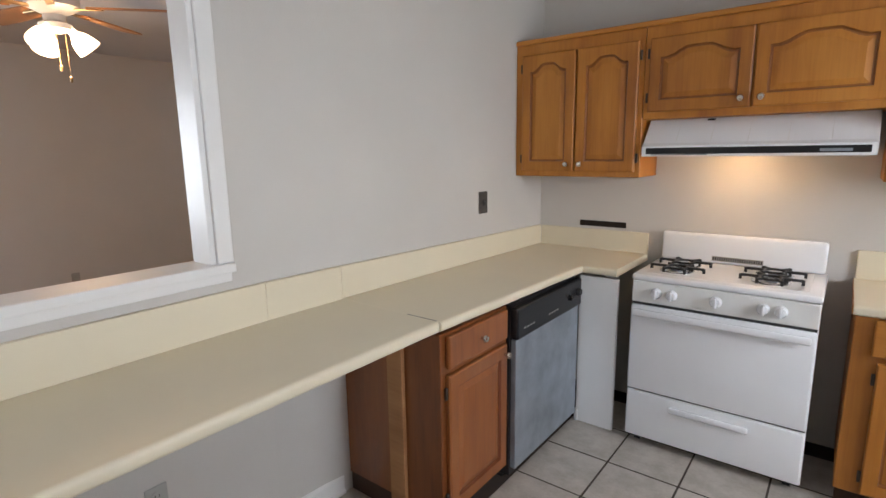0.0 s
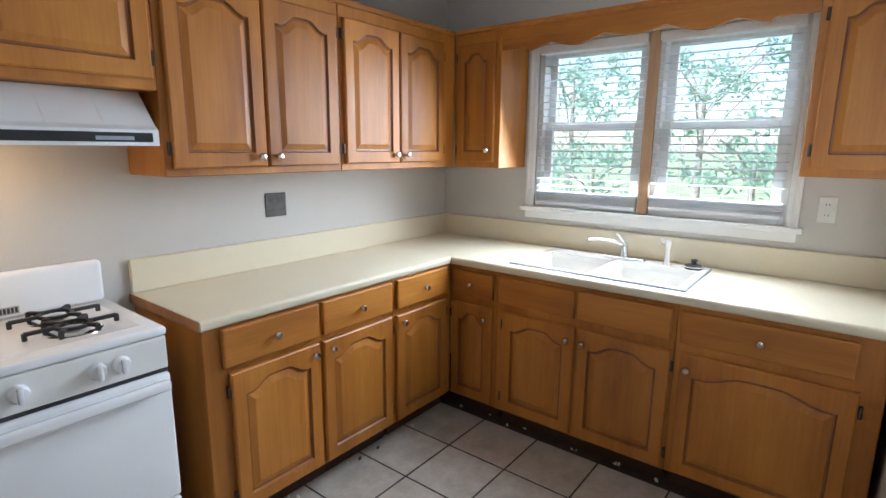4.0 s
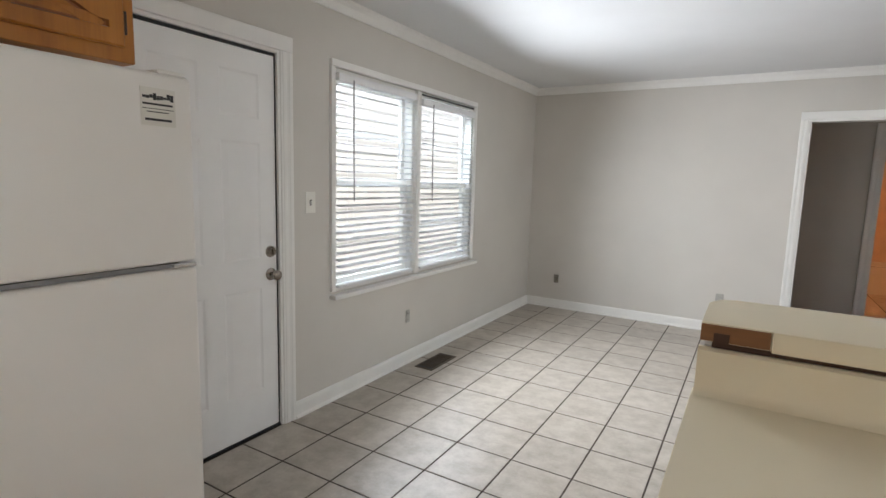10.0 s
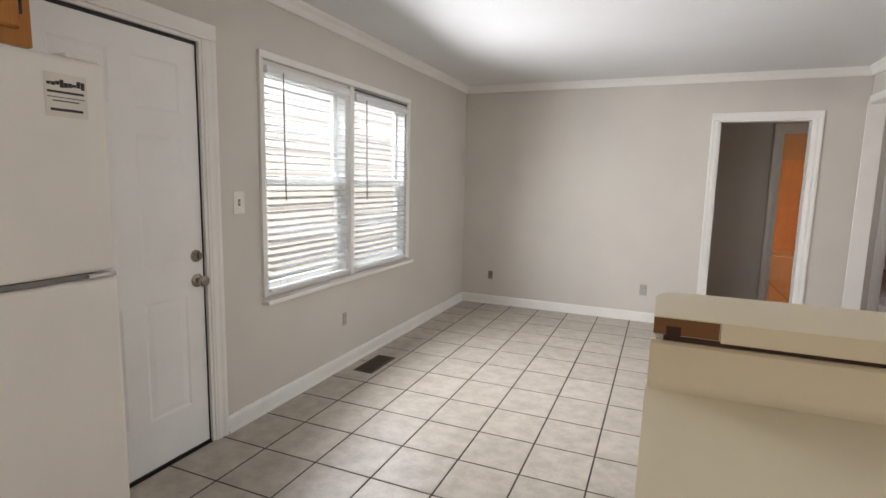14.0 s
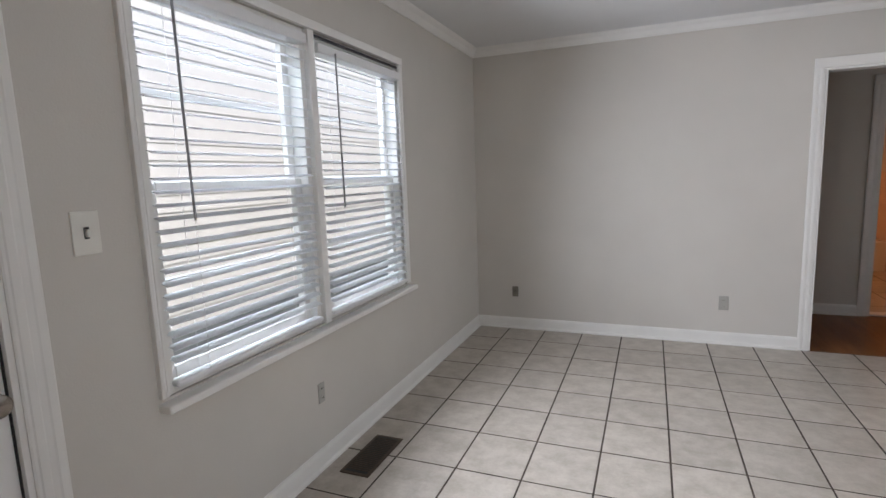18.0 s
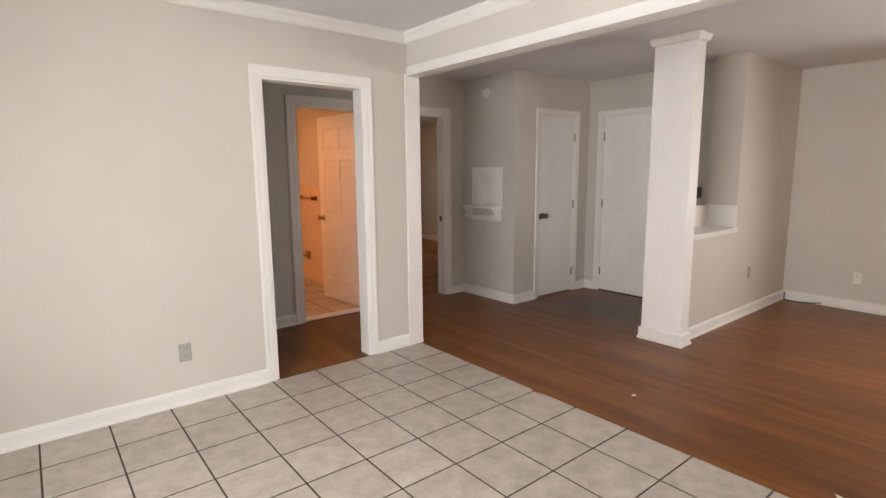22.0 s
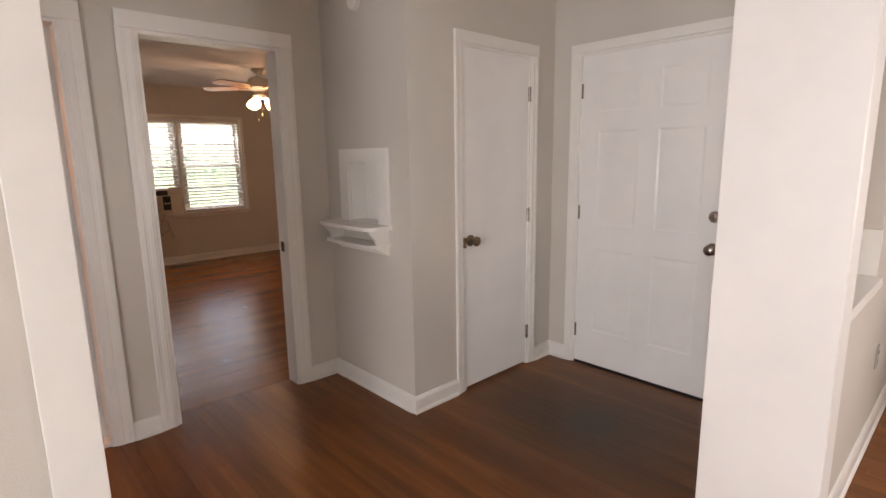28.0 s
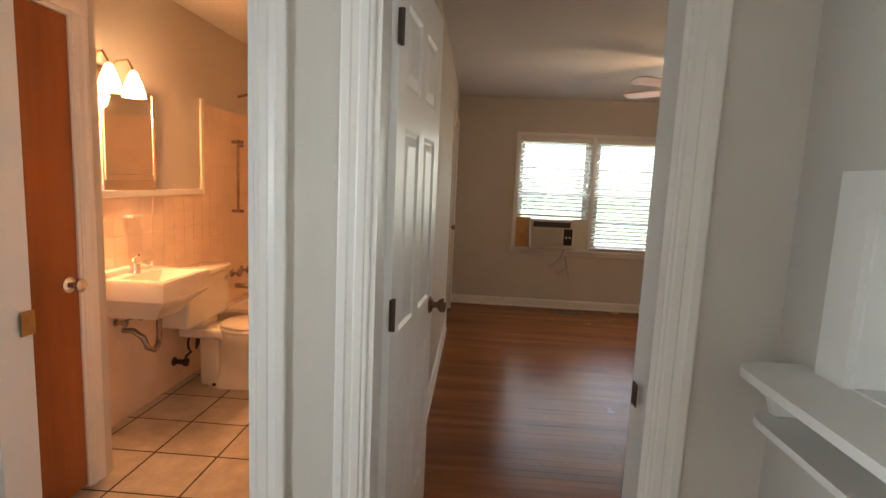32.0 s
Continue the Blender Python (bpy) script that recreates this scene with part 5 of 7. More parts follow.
def make_kitchen():
    up = "kitchen wall cabinets"
    y, z = 3.02, 1.352
    h = 2.09 - z

    def wall_unit(x0, x1, doors, z0=z, lab="honey oak wall cabinet with arched raised-panel doors"):
        ds = []
        for a, b, lo, hi, side in doors:
            ds.append((a - x0, b - x0, lo - z0, hi - z0, True, ((b - 0.035 if side == "r" else a + 0.035) - x0, lo - z0 + 0.04)))
        cabinet("wall_cabinet", lab, turn_z(x0, y, z0, 0), x1 - x0, 2.09 - z0, 0.303, ds, group=up)
    wall_unit(XW + 0.07, -0.482, [(-1.166, -0.842, 1.382, 2.03, "r"), (-0.832, -0.506, 1.382, 2.03, "l")])
    wall_unit(-0.480, 0.489, [(-0.454, -0.008, 1.679, 2.03, "r"), (0.002, 0.473, 1.679, 2.03, "l")], 1.645, "honey oak short wall cabinet over the range hood")
    wall_unit(0.491, 1.294, [(0.516, 0.890, 1.382, 2.035, "r"), (0.900, 1.269, 1.382, 2.035, "l")])
    wall_unit(1.296, 2.176, [(1.315, 1.680, 1.385, 2.035, "r"), (1.690, 2.055, 1.385, 2.035, "l")])
    # east wall: local x runs south
    def east_unit(xf, y0, y1, z0, doors, lab):
        ds = [(y0 - a, y0 - b, lo - z0, hi - z0, True, (y0 - (b + 0.035 if side == "s" else a - 0.035), lo - z0 + (0.065 if hi - lo > 0.4 else 0.045))) for a, b, lo, hi, side in doors]
        cabinet("wall_cabinet", lab, turn_z(xf, y0, z0, -90), y0 - y1, 2.095 - z0, XE - xf - 0.002, ds, group=up)
    east_unit(2.18, 3.018, 2.705, 1.352, [(2.99, 2.735, 1.385, 2.035, "s")], "honey oak corner wall cabinet beside the window")
    east_unit(2.18, 1.290, 0.917, 1.362, [(1.258, 0.948, 1.395, 2.04, "s")], "honey oak narrow wall cabinet beside the refrigerator")
    east_unit(2.23, 0.915, -0.085, 1.828, [(0.893, 0.445, 1.878, 2.05, "s"), (0.432, -0.042, 1.878, 2.05, "n")], "honey oak short cabinet above the refrigerator")
    # scalloped board over the window
    bm = bmesh.new()
    pts = []
    for i in range(61):
        u = i / 60
        yy = 2.703 + (1.292 - 2.703) * u
        k = abs(math.sin(u * math.pi * 5.0))
        zz = 1.968 + 0.032 * (1 - k) ** 0.8 if 0.1 < u < 0.9 else 1.985
        pts.append((yy, zz + 0.018 * math.exp(-((u - 0.5) / 0.16) ** 2)))
    prism(bm, pts + [(1.292, 2.095), (2.703, 2.095)], 2.183, 2.202, "X")
    root = thing("window_valance", "honey oak scalloped valance board above the kitchen window", "valance")
    part("board", bm, OAKY, root)
    for yy in (1.300, 2.680):
        part("cleat", one_box(2.203, 2.218, yy, yy + 0.015, 2.02, 2.09, 0.002), OAKY, root)
    bm = bmesh.new()
    for a in ((XW + 0.07, 2.17, 3.008, 3.03, 2.09, 2.115), (2.158, 2.19, -0.085, 3.008, 2.0955, 2.117)):
        box(bm, *a, 0.004)
    tagged(part("cabinet_top_trim", bm, OAKX), "honey oak trim along the cabinet tops", "trim", "", "structure")

    base = "kitchen base cabinets"
    hb = CT - 0.042
    cabinet("base_cabinet", "honey oak base cabinet with two drawers and arched doors", turn_z(0.456, 2.79, 0, 0), 0.932, hb, 0.53,
            [(0.085, 0.480, 0.105, 0.665, True, (0.445, 0.625)), (0.500, 0.915, 0.105, 0.665, True, (0.535, 0.625))],
            [(0.062, 0.480, 0.69, 0.836, True), (0.500, 0.915, 0.69, 0.836, True)], 0.09, group=base)
    cabinet("base_cabinet", "honey oak base cabinet with one drawer and an arched door", turn_z(1.390, 2.79, 0, 0), 0.468, hb, 0.53,
            [(0.016, 0.405, 0.105, 0.66, True, (0.05, 0.62))], [(0.018, 0.415, 0.69, 0.836, True)], 0.09, group=base)

    def east_base(y0, y1, doors, drawers, lab, hollow=False):
        cabinet("base_cabinet", lab, turn_z(1.86, y0, 0, -90), y0 - y1, hb, 0.60,
                [(y0 - a, y0 - b, 0.10, 0.64, True, (y0 - k, 0.578) if k else None) for a, b, k in doors],
                [(y0 - a, y0 - b, 0.683, 0.822, kn) for a, b, kn in drawers], 0.085, group=base, hollow=hollow)
    east_base(2.788, 2.487, [(2.773, 2.51, 2.55)], [(2.768, 2.505, True)], "honey oak narrow corner base cabinet")
    east_base(2.485, 1.616, [(2.445, 2.055, 2.085), (2.035, 1.625, 2.005)], [(2.467, 2.062, False), (2.046, 1.632, False)], "honey oak sink base cabinet with two arched doors", True)
    east_base(1.614, 0.937, [(1.588, 1.003, 1.555)], [(1.598, 1.025, True)], "honey oak base cabinet with a wide drawer")

    # worktop, right of the range and along the window wall
    root = thing("worktop", "cream laminate L-shaped worktop with upstand", "worktop")
    bm = bmesh.new()
    counter_bm(bm, 0.447, 1.842, 2.77, YN - 0.001, CT, "-y")
    part("slab", bm, LAMINATE, root, "", True)
    for a in ((1.828, XE - 0.001, 2.41, YN - 0.002, CT, "-x"), (1.828, 1.93, 1.64, 2.41, CT, "-x"), (2.295, XE - 0.001, 1.64, 2.41, CT, "none"), (1.828, XE - 0.001, 0.922, 1.64, CT, "-x")):
        part("slab", counter_bm(bmesh.new(), *a), LAMINATE, root, "", True)
    part("upstand", one_box(0.45, XE - 0.022, YN - 0.022, YN - 0.001, CT + 0.001, 1.02, 0.004, 2), LAMINATE, root)
    part("upstand", one_box(XE - 0.022, XE - 0.001, 0.922, YN - 0.002, CT + 0.001, 1.02, 0.004, 2), LAMINATE, root)
    part("raw_end", one_box(0.4435, 0.4465, 2.785, YN - 0.002, CT - 0.038, CT - 0.002), PLY, root, "bare wood edge")
    double_sink(turn_z(1.90, 2.44, CT, -90), 0.83, 0.50)
    kitchen_faucet(turn_z(2.345, 2.015, CT + 0.008, -90))
    sprayer(turn_z(2.345, 1.80, CT + 0.008, -90))
    drain_stopper(turn_z(2.35, 1.675, CT + 0.008, 0))

    # west side: worktop, desk top, cabinet, dishwasher
    root = thing("worktop", "cream laminate worktop along the pass-through wall", "worktop")
    cw = CT + 0.015
    bm = counter_bm(bmesh.new(), XW + 0.001, -0.722, 1.648, 2.80, cw, "+x")
    for v in bm.verts:
        if v.co.x > -0.85:
            v.co.x += 0.040 * (v.co.y - 1.648)
    part("slab", bm, LAMINATE, root, "", True)
    for a in ((XW + 0.001, -0.690, 2.80, YN - 0.002, cw, "edge"), (-0.690, -0.50, 2.80, YN - 0.002, cw, "-y")):
        part("slab", counter_bm(bmesh.new(), *a), LAMINATE, root, "", True)
    bm = one_box(XW + 0.001, XW + 0.022, 1.648, YN - 0.022, cw + 0.001, 1.04, 0.004, 2)
    for v in bm.verts:
        v.co.x += lean(v.co.y)
        if v.co.z > 1.0:
            v.co.z -= 0.010 * (v.co.y - 1.648)
    part("upstand", bm, LAMINATE, root)
    part("upstand", one_box(XW + 0.105, -0.50, YN - 0.022, YN - 0.001, CT + 0.001, 1.02, 0.004, 2), LAMINATE, root)
    root = thing("desk_top", "cream laminate desk top with a burn mark, joined to the worktop", "worktop")
    bm = bmesh.new()
    counter_bm(bm, XW + 0.001, -0.735, 0.245, 1.6478, CT + 0.009, "+x")
    for v in bm.verts:
        if v.co.z > CT - 0.01 and v.co.y > 1.0:
            v.co.z += 0.0058
    part("slab", bm, LAMINATE, root, "", True)
    bm = one_box(XW + 0.001, XW + 0.022, 1.30, 1.647, CT + 0.010, 1.0405, 0.003, 2)
    for v in bm.verts:
        v.co.x += lean(v.co.y)
    part("upstand", bm, LAMINATE, root)
    part("upstand", one_box(XW + 0.001, XW + 0.022, 0.245, 1.2995, CT + 0.010, 1.0405, 0.003, 2), LAMINATE, root)
    bm = bmesh.new()
    lathe(bm, [(0.020, 0), (0.018, 0.0012), (0.008, 0.0016)], 12, pose(-0.85, 0.745, CT + 0.009) @ Matrix.Diagonal((0.55, 1, 1, 1)))
    part("burn_mark", bm, VENT, root, "small brown burn mark")
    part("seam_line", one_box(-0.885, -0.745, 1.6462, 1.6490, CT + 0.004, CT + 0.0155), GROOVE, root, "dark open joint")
    cabinet("base_cabinet", "reddish oak base cabinet with bare sides beside the desk", turn_z(-0.735, 1.652, 0, 90), 0.47, hb, 0.53,
            [(0.03, 0.445, 0.10, 0.68, False, (0.42, 0.64))], [(0.03, 0.445, 0.705, 0.835, True)], 0.09, REDOAK, base)
    tagged(part("cabinet_cleat", one_box(-0.99, -0.91, 1.63, 1.6505, 0.02, CT - 0.05, 0.002), PLY), "bare wood cleat on the side of the cabinet", "cleat")
    dishwasher(turn_z(-0.715, 2.128, 0, 90), 0.69, 0.842)
    root = thing("filler_panel", "white painted filler panel beside the dishwasher", "panel")
    part("panel", one_box(-0.705, -0.497, 2.83, 2.85, 0.0, CT - 0.042, 0.003), DOORP, root)
    part("foot", one_box(-0.712, -0.69, 2.822, 2.852, 0.0, 0.07, 0.004), DOORP, root)
    gas_range(turn_z(-0.42, 2.812, 0, 0), 0.770, 0.895, 0.50)
    range_hood(turn_z(-0.461, YN - 0.001, 0, 0), 0.922, 1.461, 1.643, 0.35)
    fridge(turn_z(1.624, 0.912, 0, -90), 0.814, 0.80, 1.703, 1.18)

    # peninsula
    PZ, y0, y1 = 0.925, -0.43, 0.205
    cabinet("base_cabinet", "oak peninsula base cabinet with a drawer", turn_z(0.290, 0.165, 0, 180), 0.74, PZ - 0.034, 0.57,
            [(0.045, 0.36, 0.10, 0.66, False, (0.32, 0.62)), (0.38, 0.705, 0.10, 0.66, False, (0.42, 0.62))], [(0.045, 0.705, 0.715, 0.878, True)], 0.09, REDOAK, base)
    root = thing("worktop", "cream laminate peninsula worktop with coved upstand", "worktop")
    bm = bmesh.new()
    counter_bm(bm, XW + 0.003, 0.335, y0, y1, PZ, "+y", 0.034)
    part("slab", bm, LAMINATE, root, "", True)
    bm = bmesh.new()
    prof = [(y0, PZ), (y0 + 0.055, PZ + 0.001), (y0 + 0.036, PZ + 0.008), (y0 + 0.026, PZ + 0.022), (y0 + 0.022, PZ + 0.045), (y0 + 0.020, PZ + 0.108), (y0 + 0.012, PZ + 0.116), (y0, PZ + 0.116)]
    loft(bm, [[(x, v, w) for v, w in prof] for x in (XW + 0.003, 0.330)])
    part("upstand", bm, LAMINATE, root, "", True)
    b = bmesh.new()
    box(b, XW + 0.002, 0.318, -0.56, -0.432, 0, 1.045)
    structure("wall_peninsula", b, WALL, "low wall behind the peninsula cabinet")
    root = thing("bar_top", "cream laminate raised bar with a broken front edge", "bar")
    bm = bmesh.new()
    out = [(XW + 0.004, -0.385), (0.325, -0.385), (0.325, -0.64), (0.30, -0.70), (0.26, -0.72), (XW + 0.004, -0.72)]
    prism(bm, out, 1.066, 1.112, "Z")
    part("slab", bm, LAMINATE, root)
    part("front_edge", one_box(XW + 0.004, 0.175, -0.385, -0.378, 1.062, 1.1125, 0.002), LAMINATE, root)
    part("bare_edge", one_box(0.178, 0.325, -0.385, -0.3805, 1.068, 1.109), BAREWOOD, root, "bare wood where the laminate broke off")
    # Flat dark patch in place of a shaded hole in the edge.
    part("bare_edge_dark_patch", one_box(0.262, 0.296, -0.3806, -0.3790, 1.066, 1.090), GROOVE, root, "dark patch drawn as a gap in the broken edge")
    # Filler coloured near-black for the shaded gap under the bar.
    part("support", one_box(XW + 0.004, 0.30, -0.56, -0.41, 1.045, 1.066), GROOVE, root, "support coloured dark as the shaded gap under the bar")
    part("end_panel", one_box(0.296, 0.306, -0.43, 0.165, 0.0, PZ - 0.036, 0.002), DOORP, root, "white end panel")

    # plates and small things
    outlet("light_switch", "tarnished switch plate on the kitchen wall", pose(XW + 0.060, 2.675, 1.218, 0, 0, -90 - 2.4), PLATE_D, "switch", 0.078, 0.122)
    outlet("wall_outlet", "tarnished double outlet plate above the worktop", pose(1.132, YN, 1.184, 0, 0, 180), PLATE_D, "quad", 0.115, 0.115)
    outlet("wall_outlet", "cream outlet plate beside the kitchen window", pose(XE, 1.188, 1.208, 0, 0, 90), PLATE_W)
    outlet("wall_outlet", "grey outlet plate low on the wall under the desk", pose(XW, 0.857, 0.40, 0, 0, -90), PLATE_G)
    tagged(part("wall_slot", one_box(-0.924, -0.636, YN - 0.003, YN + 0.0, 1.036, 1.070), HOLE), "dark rough slot cut in the kitchen wall", "hole")
    rs = random.Random(21)
    for i in range(26):
        if i < 11:
            x, y = rs.uniform(0.5, 1.85), 2.80 + rs.uniform(0.0, 0.045)
        else:
            x, y = 1.875 + rs.uniform(0.0, 0.04), rs.uniform(0.95, 2.75)
        r = rs.uniform(0.004, 0.012)
        bm = bmesh.new()
        lathe(bm, [(r, 0.0), (r * 0.8, r * 0.5), (r * 0.3, r * 0.7)], 6, pose(x, y, 0.0, 0, 0, rs.uniform(0, 90)) @ Matrix.Diagonal((1.4, 0.7, 1, 1)))
        tagged(part("plaster_crumb", bm, PLATE_W if i % 3 else VENT), "small crumb of debris by the toe kick", "debris", "crumbs under the cabinets")


make_kitchen()


# ---- doors and windows ----
def make_openings():
    d = six_panel_door("door_1", "white six-panel back door, closed", turn_z(2.525, -0.163, 0.012, -90), 0.819, 2.078, 0.760, NICKEL, (-1,), dead=1.012, depth=0.004)
    part("sweep", one_box(0.0, 0.812, -0.03, 0.03, -0.011, 0.0), BLACK, d, "dark door sweep")
    # Black strips stand in for the shaded gap round the door leaf.
    for a in ((2.499, 2.506, -0.969, -0.171, 2.068, 2.0835), (2.499, 2.506, -0.969, -0.965, 0.0, 2.068)):
        tagged(part("weatherstrip", one_box(*a), RUBBER), "black strip drawn as the dark gap round the back door", "weatherstrip")
    d = six_panel_door("door_2", "white six-panel front door, closed", turn_z(-4.215, -4.906, 0.015, 90), 0.918, 2.03, 0.862, NICKEL, (-1,), 0.004, -0.019, 1.065, depth=0.004, hinge_mat=NICKEL)
    # Black strip put in for the shade below the front door.
    part("sweep", one_box(0.0, 0.918, -0.025, 0.025, -0.014, 0.0), BLACK, d, "black strip drawn as the gap under the door")
    d3 = six_panel_door("door_3", "flat white closet door, closed", turn_z(-3.316, -5.132, 0.015, 180), 0.608, 2.015, 0.055, TARNISH, (-1,), 0.606, -0.019, flat=True, hinge_mat=NICKEL)
    part("latch_plate", one_box(-0.020, -0.004, -0.046, -0.034, 0.885, 0.945, 0.001), TARNISH, d3, "tarnished brass latch plate")
    six_panel_door("door_4", "white six-panel bathroom door, open inward", turn_z(-1.577, -6.052, 0.012, -85), 0.745, 2.03, 0.685, BRASS, (-1, 1), 0.0, 0.02)
    six_panel_door("door_5", "white six-panel bedroom door, open inward", turn_z(-1.918, -6.055, 0.012, -95), 0.69, 2.03, 0.63, TARNISH, (-1, 1), 0.0, -0.02)
    six_panel_door("door_6", "brown stained flat linen closet door", turn_z(-0.475, -6.10, 0.012, -90), 0.60, 2.0, 0.545, CHROME, (-1,), flat=True, mat=DARKWOOD)
    casing("trim_linen_door", "x", -0.50, -1, -6.715, -6.095, 0, 2.03, 0.075, 0.014, jamb=0.05, label="white painted trim round the linen closet door")
    six_panel_door("door_7", "dark wooden side door of the bedroom, closed", turn_z(XBE + 0.06, -9.63, 0.012, -90), 0.76, 2.0, 0.70, BRASS, (-1,), flat=True, mat=DARKWOOD)
    # strike plates and door hinges on the jambs
    tagged(part("strike_plate", one_box(-0.887, -0.881, -6.045, -6.0, 0.93, 1.0), BRASS), "brass strike plate on the bathroom door jamb", "strike plate")
    tagged(part("strike_plate", one_box(-2.598, -2.595, -5.985, -5.95, 0.87, 0.93), HINGE), "dark strike plate on the bedroom door jamb", "strike plate")

    # dining window, two units and a post between
    W = -1
    for i, (a, lab) in enumerate(((-1.412, "white sash window unit in the dining room"), (-2.352, "white sash window unit in the dining room corner"))):
        double_hung("window_%d" % (i + 1), lab, turn_z(XE + 0.012, a, 0.71, -90), 0.89, 1.39, 0.11)
    structure("window_post_1", one_box(XE - 0.016, XE + 0.11, -2.352, -2.302, 0.71, 2.10, 0.003), TRIM, "white post between the dining windows")
    structure("sill_1", one_box(XE - 0.055, XE + 0.012, -3.30, -1.365, 0.672, 0.70, 0.004), TRIM, "white painted sill of the dining window")
    blind("white slatted blind with slats open, dining window", turn_z(XE + 0.006, -1.43, 0, -90), 0.85, 2.07, 0.735, 0.0435, 0.05, 12)
    blind("white slatted blind with slats open, corner dining window", turn_z(XE + 0.006, -2.372, 0, -90), 0.85, 2.05, 0.735, 0.0435, 0.05, 13)
    # Solid black strip that paints the shadow above the headrail.
    structure("window_head_1", one_box(XE - 0.004, XE + 0.01, -3.24, -2.36, 2.078, 2.088), BLACK, "black strip drawn as the shadow gap over the blind headrail")
    # kitchen window
    for i, a in enumerate((2.633, 1.965)):
        double_hung("window_%d" % (i + 3), "white sash window unit over the sink", turn_z(XE + 0.012, a, 1.12, -90), 0.628, 0.93, 0.11, bars=0)
    structure("window_post_2", one_box(XE - 0.016, XE + 0.11, 1.958, 2.010, 1.12, 2.05, 0.004), PALEOAK, "pale oak post between the kitchen windows")
    structure("window_head_2", one_box(XE - 0.060, XE - 0.019, 1.292, 2.703, 2.055, 2.12, 0.003), PALEOAK, "pale oak head board behind the valance")
    blind("white slatted blind lowered over the sink window, slats open", turn_z(XE + 0.006, 2.622, 0, -90), 0.606, 2.04, 1.135, 0.040, 0.045, 4, 13, False)
    blind("white slatted blind lowered over the second sink window", turn_z(XE + 0.006, 1.955, 0, -90), 0.606, 2.04, 1.150, 0.040, 0.045, 4, 11, False)
    # bedroom window
    for i, a in enumerate((-4.33, -3.46)):
        double_hung("window_%d" % (i + 5), "white sash window unit in the bedroom", pose(a + 0.848, YB - 0.012, 0.69, 0, 0, 180), 0.845, 1.295, 0.11)
    structure("window_post_3", one_box(-3.482, -3.462, YB - 0.11, YB + 0.01, 0.69, 1.985, 0.003), TRIM, "white post between the bedroom windows")
    blind("white slatted blind lowered over the bedroom window", pose(-3.495, YB - 0.002, 0, 0, 0, 180), 0.82, 1.97, 0.72, 0.0435, 0.05, 14, 0, False)
    blind("white slatted blind half raised over the air conditioner", pose(-2.637, YB - 0.002, 0, 0, 0, 180), 0.81, 1.97, 1.08, 0.0435, 0.05, 14, 0, False)
    # living room window
    for i, a in enumerate((-1.50, -0.40)):
        double_hung("window_%d" % (i + 7), "white sash window unit in the living room", pose(XL - 0.012, a, 0.70, 0, 0, 90), 1.10, 1.35, 0.10)


make_openings()


def air_conditioner():
    root = thing("air_conditioner", "beige window air conditioner in the bedroom window", "air conditioner", pose(-2.80, YB, 0.715, 0, 0, 180))
    w, h = 0.485, 0.335
    part("case", one_box(0, w, -0.12, 0.30, 0, h, 0.012, 2), ACBODY, root, "", True)
    g = part("grille", one_box(0.02, w * 0.72, -0.128, -0.118, 0.03, h - 0.10, 0.003), ACBODY, root)
    for i in range(16):
        z = 0.04 + i * 0.0115
        part("louver", one_box(0.028, w * 0.71, -0.134, -0.126, z, z + 0.005), PLATE_G, g)
    part("outlet_slot", one_box(0.02, w * 0.9, -0.126, -0.116, h - 0.085, h - 0.025), SLOT, root, "dark air outlet")
    part("control", one_box(w * 0.76, w - 0.02, -0.127, -0.117, 0.05, h - 0.10, 0.003), BLACK, root, "dark control panel")
    for x in (w * 0.82, w * 0.90):
        bm = bmesh.new()
        lathe(bm, [(0.014, 0), (0.012, 0.014)], 12, pose(x, -0.126, 0.14, 90))
        part("dial", bm, ACBODY, root, "", True)
    tagged(part("window_filler", one_box(-2.795, -2.63, YB - 0.03, YB - 0.01, 0.715, 1.06), FOAM), "raw plywood filler beside the air conditioner", "filler")
    tagged(part("window_filler", one_box(-3.46, -3.29, YB - 0.03, YB - 0.01, 0.715, 1.06), ACBODY), "beige filler board beside the air conditioner", "filler")
    bm = bmesh.new()
    pts = [(-3.20, YB + 0.06, 0.72), (-3.15, YB + 0.08, 0.60), (-3.05, YB + 0.05, 0.50), (-3.15, YB + 0.03, 0.42), (-3.25, YB + 0.04, 0.50), (-3.22, YB + 0.03, 0.62), (-3.28, YB + 0.03, 0.36)]
    tube(bm, pts, 0.006, 6)
    tagged(part("power_cord", bm, PLATE_G, None, "", True), "grey power cord hanging under the air conditioner", "cord")


air_conditioner()


